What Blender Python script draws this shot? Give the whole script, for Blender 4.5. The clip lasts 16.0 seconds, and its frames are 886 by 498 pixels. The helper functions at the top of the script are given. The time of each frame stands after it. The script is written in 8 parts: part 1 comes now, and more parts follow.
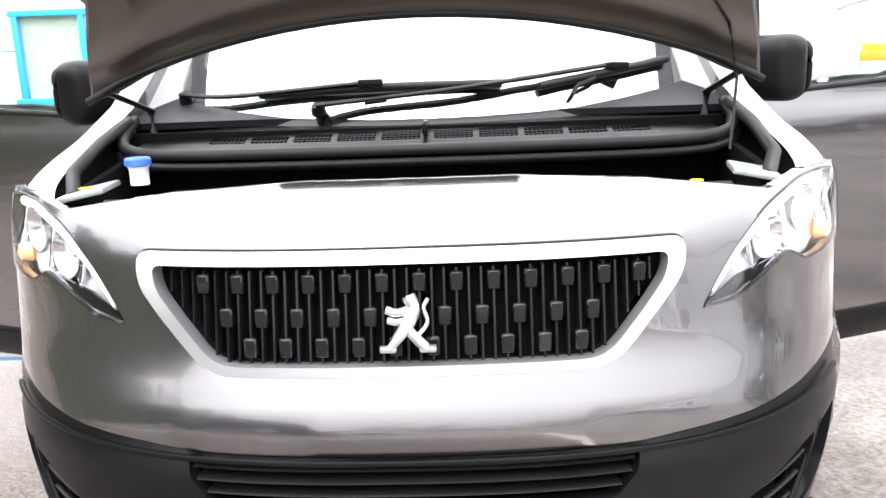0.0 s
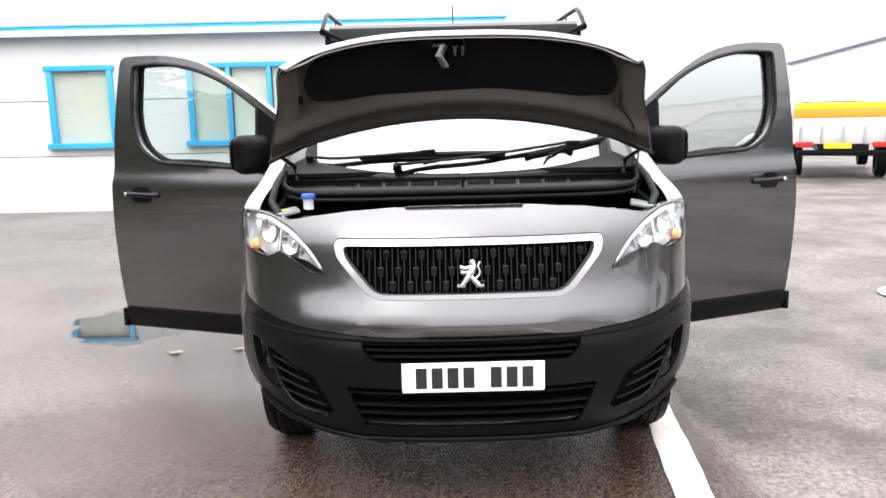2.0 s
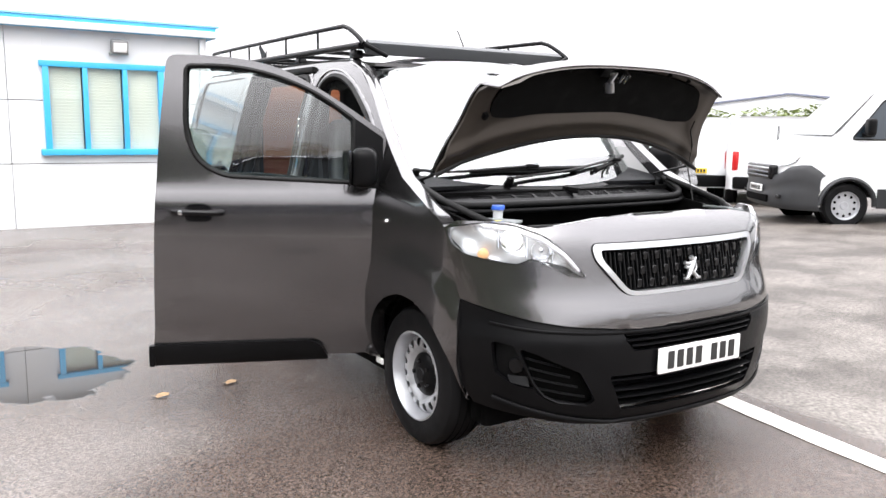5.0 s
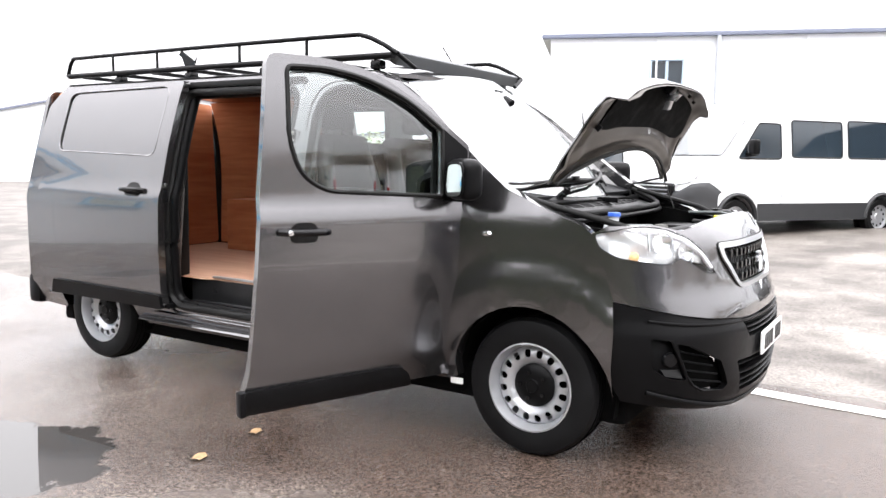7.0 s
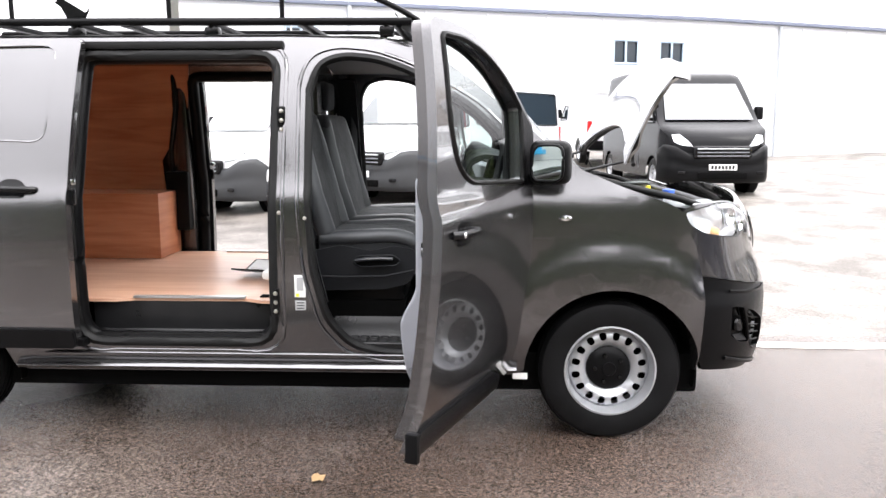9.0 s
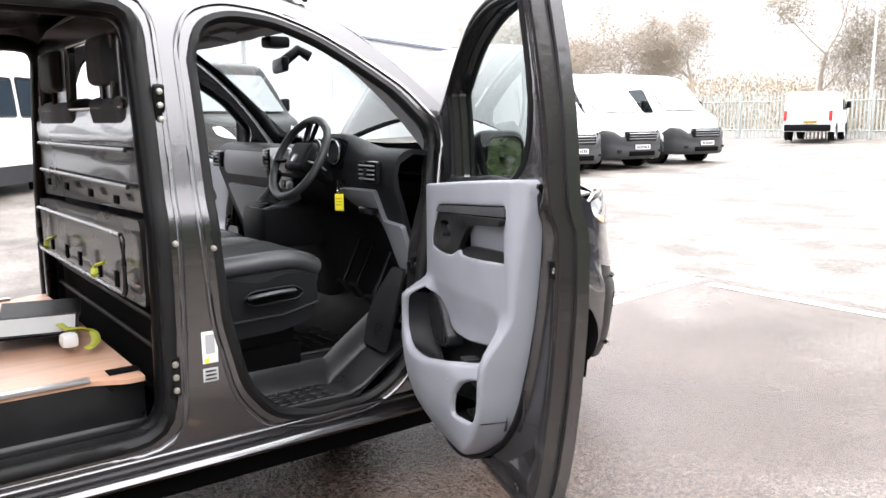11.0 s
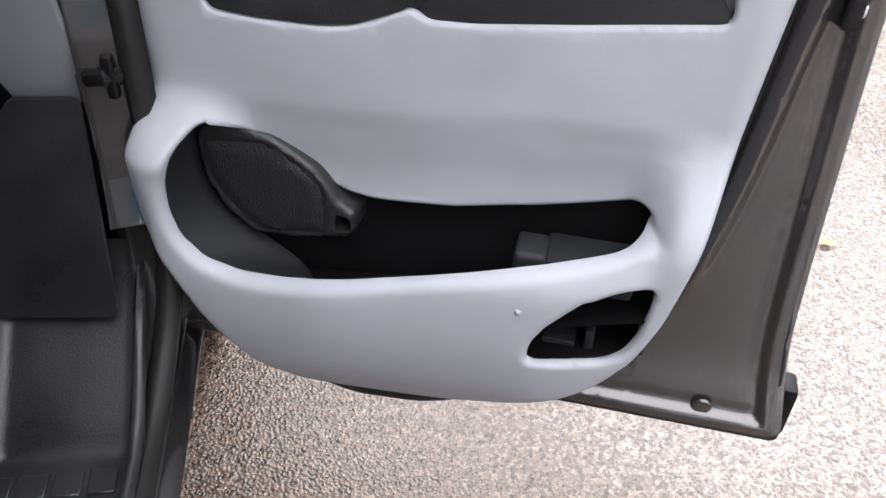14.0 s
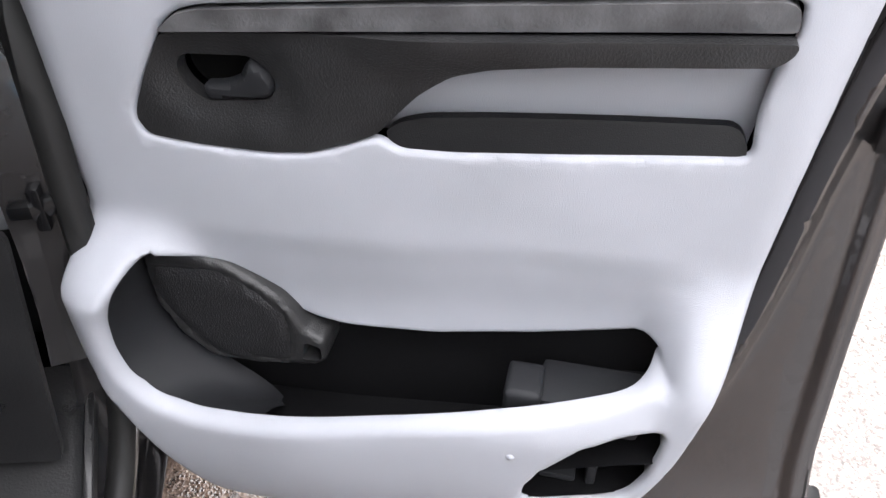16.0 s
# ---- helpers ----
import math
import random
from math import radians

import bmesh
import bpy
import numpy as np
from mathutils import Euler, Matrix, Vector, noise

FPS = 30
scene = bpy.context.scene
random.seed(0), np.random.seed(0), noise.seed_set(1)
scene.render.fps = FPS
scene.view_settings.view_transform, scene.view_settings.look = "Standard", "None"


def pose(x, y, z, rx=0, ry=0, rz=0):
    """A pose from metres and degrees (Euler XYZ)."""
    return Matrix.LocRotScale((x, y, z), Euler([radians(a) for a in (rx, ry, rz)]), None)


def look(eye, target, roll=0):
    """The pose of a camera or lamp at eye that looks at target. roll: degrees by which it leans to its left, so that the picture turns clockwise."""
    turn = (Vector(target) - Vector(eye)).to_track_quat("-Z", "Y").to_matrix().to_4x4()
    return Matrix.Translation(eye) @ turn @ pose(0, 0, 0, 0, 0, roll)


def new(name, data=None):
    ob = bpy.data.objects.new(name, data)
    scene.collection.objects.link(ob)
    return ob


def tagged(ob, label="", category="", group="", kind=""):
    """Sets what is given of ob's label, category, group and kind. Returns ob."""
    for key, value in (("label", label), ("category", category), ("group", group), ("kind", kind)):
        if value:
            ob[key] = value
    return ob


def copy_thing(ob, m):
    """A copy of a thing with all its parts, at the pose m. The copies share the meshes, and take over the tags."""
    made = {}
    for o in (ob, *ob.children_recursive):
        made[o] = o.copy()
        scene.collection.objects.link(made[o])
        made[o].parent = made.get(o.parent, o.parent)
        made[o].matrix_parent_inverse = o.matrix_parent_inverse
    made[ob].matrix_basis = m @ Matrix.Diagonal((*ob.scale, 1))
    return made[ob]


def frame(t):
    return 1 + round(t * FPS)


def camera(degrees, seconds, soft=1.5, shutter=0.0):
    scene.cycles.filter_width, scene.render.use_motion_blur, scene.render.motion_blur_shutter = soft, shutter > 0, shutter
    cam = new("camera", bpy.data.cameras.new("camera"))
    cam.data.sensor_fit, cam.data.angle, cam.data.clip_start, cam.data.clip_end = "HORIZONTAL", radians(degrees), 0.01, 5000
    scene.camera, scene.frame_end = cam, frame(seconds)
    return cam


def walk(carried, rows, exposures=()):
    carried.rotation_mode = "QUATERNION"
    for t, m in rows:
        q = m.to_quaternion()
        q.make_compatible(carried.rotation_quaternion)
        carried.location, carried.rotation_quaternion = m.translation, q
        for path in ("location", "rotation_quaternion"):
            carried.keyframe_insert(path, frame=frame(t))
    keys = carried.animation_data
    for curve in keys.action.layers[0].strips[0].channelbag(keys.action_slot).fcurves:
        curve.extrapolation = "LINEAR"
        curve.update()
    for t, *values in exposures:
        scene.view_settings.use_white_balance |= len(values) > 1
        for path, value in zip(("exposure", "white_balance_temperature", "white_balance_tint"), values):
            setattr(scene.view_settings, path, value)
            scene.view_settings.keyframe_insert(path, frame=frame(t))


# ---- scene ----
cam = camera(58.2, 16.0, soft=1.5)
PATH = [
    (0, (0.114, -1.273, 1.36), (0.047, 0.674, 0.909), -2.1),
    (0.5, (0.077, -1.732, 1.465), (0.064, 0.209, 0.979), -1.5),
    (1, (0.036, -2.17, 1.496), (0.023, -0.207, 1.112), -1.6),
    (1.5, (0.013, -2.537, 1.523), (-0.003, -0.569, 1.17), -1.7),
    (2, (-0.115, -2.81, 1.52), (-0.103, -0.841, 1.172), -1.3),
    (2.5, (-0.374, -2.969, 1.534), (-0.25, -1.001, 1.195), -1.1),
    (3, (-0.767, -2.952, 1.565), (-0.439, -1.007, 1.233), -0.6),
    (3.5, (-1.271, -2.942, 1.559), (-0.797, -1.026, 1.24), -0.3),
    (4, (-1.758, -2.77, 1.527), (-1.061, -0.924, 1.203), 0.2),
    (4.5, (-2.267, -2.557, 1.527), (-1.377, -0.794, 1.209), 0.6),
    (5, (-2.772, -2.285, 1.528), (-1.718, -0.614, 1.218), 0.9),
    (5.2, (-2.96, -2.14, 1.546), (-1.835, -0.518, 1.228), 1.0),
    (7.3, (-4.407, -0.38, 1.391), (-2.648, 0.545, 1.168), 0.8),
    (7.5, (-4.483, -0.145, 1.415), (-2.681, 0.691, 1.183), 0.8),
    (8, (-4.631, 0.441, 1.42), (-2.737, 1.039, 1.188), 0.8),
    (8.2, (-4.643, 0.643, 1.454), (-2.725, 1.153, 1.203), 0.6),
    (10.3, (-3.985, 2.828, 1.448), (-2.148, 2.091, 1.164), -0.5),
    (10.5, (-3.833, 2.96, 1.428), (-2.048, 2.103, 1.143), -0.5),
    (11, (-3.381, 3.219, 1.446), (-1.8, 2.036, 1.13), -0.3),
    (11.5, (-2.925, 3.354, 1.452), (-1.614, 1.882, 1.117), -0.2),
    (12, (-2.431, 3.306, 1.462), (-1.459, 1.596, 1.104), 0.2),
    (12.5, (-1.99, 3.143, 1.434), (-1.382, 1.331, 0.847), 0.5),
    (13, (-1.629, 2.821, 1.397), (-1.409, 1.088, 0.424), 1.4),
    (13.5, (-1.366, 2.652, 1.387), (-1.409, 1.062, 0.175), 1.9),
    (14, (-1.223, 2.564, 1.402), (-1.457, 1.009, 0.166), 1.6),
    (14.5, (-1.207, 2.503, 1.405), (-1.466, 0.948, 0.174), 0.9),
    (15, (-1.221, 2.461, 1.425), (-1.486, 0.908, 0.193), 1.0),
    (15.5, (-1.244, 2.409, 1.448), (-1.501, 0.862, 0.207), 0.8),
    (16, (-1.275, 2.347, 1.473), (-1.513, 0.817, 0.207), 0.4),
]
walk(cam, [(t, look(eye, target, roll)) for t, eye, target, roll in PATH], [(0, 0.55), (0.5, 0.0), (1, -0.28), (2, -0.42), (5, -0.38), (8, 0.0), (10.5, 0.05), (11.5, 0.08), (12.5, -0.02), (13, -0.05), (14, 0.28), (15, 0.50), (16, 0.70)])

# ---- light ----
world = bpy.data.worlds.new("overcast_sky")
scene.world = world
world.use_nodes = True
wn, wl = world.node_tree.nodes, world.node_tree.links
SUN_EL, SUN_ROT = radians(48), radians(205)
sky = wn.new("ShaderNodeTexSky")
sky.sky_type, sky.sun_disc, sky.sun_elevation, sky.sun_rotation = "NISHITA", False, SUN_EL, SUN_ROT
sky.dust_density, sky.air_density = 4.0, 1.5
grey = wn.new("ShaderNodeHueSaturation")
grey.inputs["Saturation"].default_value = 0.12
up = wn.new("ShaderNodeTexCoord")
split = wn.new("ShaderNodeSeparateXYZ")
wl.new(up.outputs["Generated"], split.inputs[0])
rise = wn.new("ShaderNodeMapRange")  # an overcast sky is about three times as bright overhead as at the horizon
rise.inputs["To Min"].default_value, rise.inputs["To Max"].default_value = 1.4, 8.2
wl.new(split.outputs[2], rise.inputs["Value"])
cloud = wn.new("ShaderNodeMix")
cloud.data_type = "RGBA"
cloud.inputs["Factor"].default_value = 0.85
cloud.inputs["B"].default_value = (10.0, 9.85, 10.25, 1)
wl.new(sky.outputs["Color"], grey.inputs["Color"])
wl.new(grey.outputs["Color"], cloud.inputs["A"])
wl.new(cloud.outputs["Result"], wn["Background"].inputs["Color"])
power = wn.new("ShaderNodeMath")
power.operation = "MULTIPLY"
power.inputs[1].default_value = 0.1
wl.new(rise.outputs["Result"], power.inputs[0])
wl.new(power.outputs[0], wn["Background"].inputs["Strength"])
sun = new("sun", bpy.data.lights.new("sun", "SUN"))
sun.data.energy, sun.data.angle, sun.data.color = 0.8, radians(25), (1.0, 0.97, 0.93)
sun.matrix_world = look((-6, -14, 18), (0, 1, 0))


# ---- materials ----
def mat(name, color, rough=0.5, metal=0.0, coat=0.0, grain=0.0, grain_size=300.0, stain=0.0, stain_size=3.0, flake=0.0, alpha=1.0, spec=0.5):
    """A surface with fine relief (grain) and slow change of tone and gloss (stain)."""
    m = bpy.data.materials.new(name)
    m.use_nodes = True
    n, l = m.node_tree.nodes, m.node_tree.links
    b = n["Principled BSDF"]
    b.inputs["Base Color"].default_value = (*color, 1)
    b.inputs["Roughness"].default_value, b.inputs["Metallic"].default_value = rough, metal
    b.inputs["Coat Weight"].default_value, b.inputs["Coat Roughness"].default_value = coat, 0.025
    b.inputs["Specular IOR Level"].default_value = spec
    b.inputs["Alpha"].default_value = alpha
    tc = n.new("ShaderNodeTexCoord")
    if stain:
        t = n.new("ShaderNodeTexNoise")
        t.inputs["Scale"].default_value, t.inputs["Detail"].default_value = stain_size, 6
        l.new(tc.outputs["Object"], t.inputs["Vector"])
        r = n.new("ShaderNodeMapRange")
        r.inputs["From Min"].default_value, r.inputs["From Max"].default_value = 0.3, 0.7
        r.inputs["To Min"].default_value, r.inputs["To Max"].default_value = 1 - stain, 1 + stain
        l.new(t.outputs["Fac"], r.inputs["Value"])
        mx = n.new("ShaderNodeVectorMath")
        mx.operation = "SCALE"
        mx.inputs[0].default_value = color
        l.new(r.outputs["Result"], mx.inputs["Scale"])
        l.new(mx.outputs["Vector"], b.inputs["Base Color"])
        rr = n.new("ShaderNodeMath")
        rr.operation = "MULTIPLY"
        rr.inputs[1].default_value = rough
        l.new(r.outputs["Result"], rr.inputs[0])
        l.new(rr.outputs["Value"], b.inputs["Roughness"])
    if grain:
        g = n.new("ShaderNodeTexNoise")
        g.inputs["Scale"].default_value, g.inputs["Detail"].default_value = grain_size, 3
        l.new(tc.outputs["Object"], g.inputs["Vector"])
        bp = n.new("ShaderNodeBump")
        bp.inputs["Strength"].default_value, bp.inputs["Distance"].default_value = grain, 0.002
        l.new(g.outputs["Fac"], bp.inputs["Height"])
        l.new(bp.outputs["Normal"], b.inputs["Normal"])
    return m


def glass_mat(name, color, rough=0.0, base=0.08):
    """Thin pane: mostly clear with a tint, mirror-like by Fresnel."""
    m = bpy.data.materials.new(name)
    m.use_nodes = True
    n, l = m.node_tree.nodes, m.node_tree.links
    n.remove(n["Principled BSDF"])
    tr, gl, mx, lw = n.new("ShaderNodeBsdfTransparent"), n.new("ShaderNodeBsdfGlossy"), n.new("ShaderNodeMixShader"), n.new("ShaderNodeLayerWeight")
    tr.inputs["Color"].default_value = (*color, 1)
    gl.inputs["Roughness"].default_value = rough
    pw, mr = n.new("ShaderNodeMath"), n.new("ShaderNodeMapRange")
    pw.operation, pw.inputs[1].default_value = "POWER", 5.0
    mr.inputs["To Min"].default_value, mr.inputs["To Max"].default_value = base, 0.97
    l.new(lw.outputs["Facing"], pw.inputs[0])
    l.new(pw.outputs[0], mr.inputs["Value"])
    l.new(mr.outputs["Result"], mx.inputs[0])
    l.new(tr.outputs[0], mx.inputs[1])
    l.new(gl.outputs[0], mx.inputs[2])
    l.new(mx.outputs[0], n["Material Output"].inputs["Surface"])
    return m


def glow_mat(name, color, strength):
    m = mat(name, color, 0.3)
    b = m.node_tree.nodes["Principled BSDF"]
    b.inputs["Emission Color"].default_value = (*color, 1)
    b.inputs["Emission Strength"].default_value = strength
    return m


PAINT = mat("grey_metallic_paint", (0.136, 0.133, 0.137), 0.215, 0.92, 1.0, 0.015, 900, 0.05, 2.0)
# body grey at about half tone for inner faces, their shade put in
PAINT_IN = mat("grey_paint_inner_shade", (0.072, 0.068, 0.069), 0.25, 0.8, 0.7, 0.05, 600, 0.08, 4.0)
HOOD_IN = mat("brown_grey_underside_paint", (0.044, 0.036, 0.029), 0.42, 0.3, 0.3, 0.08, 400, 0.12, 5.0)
BLACK = mat("black_grained_plastic", (0.0042, 0.0042, 0.0046), 0.32, 0, 0, 0.18, 700, 0.12, 6.0, spec=0.11)
BLACK_GLOSS = mat("gloss_black_plastic", (0.005, 0.005, 0.0055), 0.18, 0, 0.1, spec=0.2)
RUBBER = mat("black_rubber", (0.008, 0.008, 0.008), 0.55, 0, 0, 0.1, 300, 0.15, 8.0, spec=0.2)
TYRE = mat("tyre_rubber", (0.006, 0.006, 0.0065), 0.5, 0, 0, 0.2, 200, 0.25, 9.0, spec=0.14)
# near-black for openings, grooves and hidden parts: their shade put into the colour
VOID = mat("recess_shade_black", (0.003, 0.003, 0.003), 0.9, spec=0.05)
PAD = mat("black_sound_deadening_felt", (0.005, 0.005, 0.005), 0.95, 0, 0, 0.5, 500, 0.2, 12, spec=0.1)
CHROME = mat("chrome", (0.75, 0.76, 0.78), 0.12, 1.0)
SATIN = mat("satin_silver_trim", (0.56, 0.57, 0.58), 0.30, 0.9)
STEEL = mat("silver_painted_steel_wheel", (0.46, 0.47, 0.49), 0.36, 0.6, 0.2, 0.05, 300, 0.10, 10)
ZINC = mat("zinc_plated_steel", (0.55, 0.53, 0.48), 0.35, 0.9)
GLASS = glass_mat("tinted_car_glass", (0.74, 0.83, 0.81), 0.0, 0.15)
CLEAR = glass_mat("clear_lamp_cover", (0.97, 0.98, 0.99))
SCREEN = glass_mat("windscreen_glass", (0.82, 0.88, 0.87), 0.0, 0.27)
PANE = glass_mat("clear_window_glass", (0.93, 0.96, 0.95), 0.0, 0.06)
MIRROR = mat("mirror_glass", (0.9, 0.9, 0.9), 0.02, 1.0)
AMBER = glow_mat("amber_indicator_bulb", (0.75, 0.42, 0.2), 0.5)
LAMP = glow_mat("lit_headlamp_bulb", (1.0, 0.93, 0.8), 6.0)
REFLECT = mat("lamp_reflector", (0.85, 0.86, 0.88), 0.15, 1.0, 0, 0.3, 60)
TRIM_GREY = mat("light_grey_door_plastic", (0.255, 0.262, 0.288), 0.52, 0, 0, 0.34, 800, 0.07, 6.0, spec=0.36)
TRIM_MID = mat("mid_grey_plastic", (0.16, 0.165, 0.18), 0.55, 0, 0, 0.2, 1000, 0.06, 5.0)
DASH = mat("charcoal_dashboard_plastic", (0.011, 0.0115, 0.013), 0.5, 0, 0, 0.3, 900, 0.08, 6.0, spec=0.16)
ARMREST = mat("black_vinyl_armrest", (0.0125, 0.0125, 0.0132), 0.40, 0, 0, 0.5, 420, 0.2, 14.0, spec=0.36)
SCUFFED = mat("scuffed_black_armrest_strip", (0.052, 0.052, 0.054), 0.5, 0, 0, 0.4, 260, 0.4, 26.0, spec=0.3)
SPEAKER_MESH = mat("perforated_speaker_mesh", (0.010, 0.010, 0.011), 0.5, 0, 0, 1.0, 380, spec=0.3)
FABRIC = mat("dark_grey_seat_fabric", (0.019, 0.020, 0.022), 0.85, 0, 0, 0.6, 900, 0.12, 9.0)
VINYL = mat("grey_seat_vinyl", (0.034, 0.036, 0.039), 0.4, 0, 0, 0.3, 500, 0.08, 9.0)
MAT_RUB = mat("ribbed_rubber_floor", (0.004, 0.004, 0.0045), 0.5, 0, 0, 0.2, 300, 0.25, 7.0, spec=0.07)
HEADLINE = mat("grey_headliner", (0.30, 0.30, 0.30), 0.9, 0, 0, 0.3, 800, 0.05, 3.0)
WHITE = mat("white_vehicle_paint", (0.78, 0.79, 0.80), 0.3, 0, 0.6, 0, 1, 0.04, 1.5)
PLATE_W = mat("white_reflective_plate", (0.82, 0.82, 0.80), 0.4)
PLATE_Y = mat("yellow_reflective_plate", (0.75, 0.52, 0.03), 0.4)
INK = mat("black_ink", (0.015, 0.015, 0.015), 0.5)
BLUE_TRIM = mat("sky_blue_painted_metal", (0.045, 0.40, 0.72), 0.35, 0, 0.2, 0.03, 200, 0.06, 2.0)
CLAD = mat("white_insulated_wall_panel", (0.68, 0.69, 0.70), 0.5, 0, 0, 0.05, 80, 0.04, 0.8)
CLAD_W = mat("white_warehouse_cladding", (0.74, 0.76, 0.78), 0.5, 0, 0, 0.05, 60, 0.04, 0.3)
BLUE_DARK = mat("slate_blue_roof_trim", (0.16, 0.18, 0.24), 0.5)
BLIND = mat("pale_window_blind", (0.80, 0.79, 0.72), 0.7, 0, 0, 0.1, 40, 0.06, 3)
NAVY = mat("dark_blue_car_paint", (0.008, 0.011, 0.040), 0.2, 0.2, 0.6, spec=0.4)
ALLOY = mat("silver_alloy_wheel", (0.55, 0.55, 0.56), 0.3, 0.8)
RED = mat("red_tail_lens", (0.45, 0.015, 0.015), 0.15, 0, 0.5)
ORANGE = mat("orange_yellow_hazard_board", (0.85, 0.30, 0.02), 0.5)
YELLOW = mat("yellow_plastic_tag", (0.80, 0.72, 0.03), 0.4)
LIME = mat("lime_green_strap", (0.45, 0.48, 0.05), 0.6, 0, 0, 0.4, 300)
ALU = mat("aluminium_sill_strip", (0.62, 0.62, 0.62), 0.35, 0.9)
PAPER = mat("white_label_paper", (0.72, 0.72, 0.70), 0.6)
BLUE_CAP = mat("blue_plastic_cap", (0.03, 0.10, 0.45), 0.35)
FENCE = mat("galvanised_fence_steel", (0.36, 0.39, 0.37), 0.6, 0.1, 0, 0, 1, 0.1, 3)
BUMPER_GREY = mat("dark_grey_bumper_plastic", (0.022, 0.023, 0.025), 0.55, 0, 0, 0.2, 200, 0.1, 4)
SKY_GLASS = mat("sky_reflecting_windscreen", (0.05, 0.06, 0.065), 0.04, 0, 1.0, spec=1.0)
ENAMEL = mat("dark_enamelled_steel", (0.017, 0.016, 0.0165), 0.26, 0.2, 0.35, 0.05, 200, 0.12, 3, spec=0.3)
WIN_DARK = mat("dark_window_glass", (0.02, 0.03, 0.04), 0.06, 0, 0.5)


def wood_mat():
    m = mat("varnished_ply_lining", (0.42, 0.19, 0.105), 0.38)
    n, l = m.node_tree.nodes, m.node_tree.links
    tc, mp = n.new("ShaderNodeTexCoord"), n.new("ShaderNodeMapping")
    mp.inputs["Scale"].default_value = (0.9, 0.9, 9.0)
    w = n.new("ShaderNodeTexNoise")
    w.inputs["Scale"].default_value, w.inputs["Detail"].default_value, w.inputs["Distortion"].default_value = 2.2, 9, 0.6
    r = n.new("ShaderNodeValToRGB")
    r.color_ramp.elements[0].position, r.color_ramp.elements[0].color = 0.3, (0.40, 0.135, 0.060, 1)
    r.color_ramp.elements[1].position, r.color_ramp.elements[1].color = 0.72, (0.58, 0.255, 0.135, 1)
    l.new(tc.outputs["Object"], mp.inputs["Vector"])
    l.new(mp.outputs["Vector"], w.inputs["Vector"])
    l.new(w.outputs["Fac"], r.inputs["Fac"])
    l.new(r.outputs["Color"], n["Principled BSDF"].inputs["Base Color"])
    return m


PLY = wood_mat()


def floor_ply():
    m = wood_mat()
    m.name = "pale_worn_ply_floor"
    r = [n for n in m.node_tree.nodes if n.type == "VALTORGB"][0]
    r.color_ramp.elements[0].color, r.color_ramp.elements[1].color = (0.50, 0.27, 0.17, 1), (0.66, 0.43, 0.31, 1)
    mp = [n for n in m.node_tree.nodes if n.type == "MAPPING"][0]
    mp.inputs["Scale"].default_value = (6.0, 0.8, 1.0)
    return m


PLY_FLOOR = floor_ply()


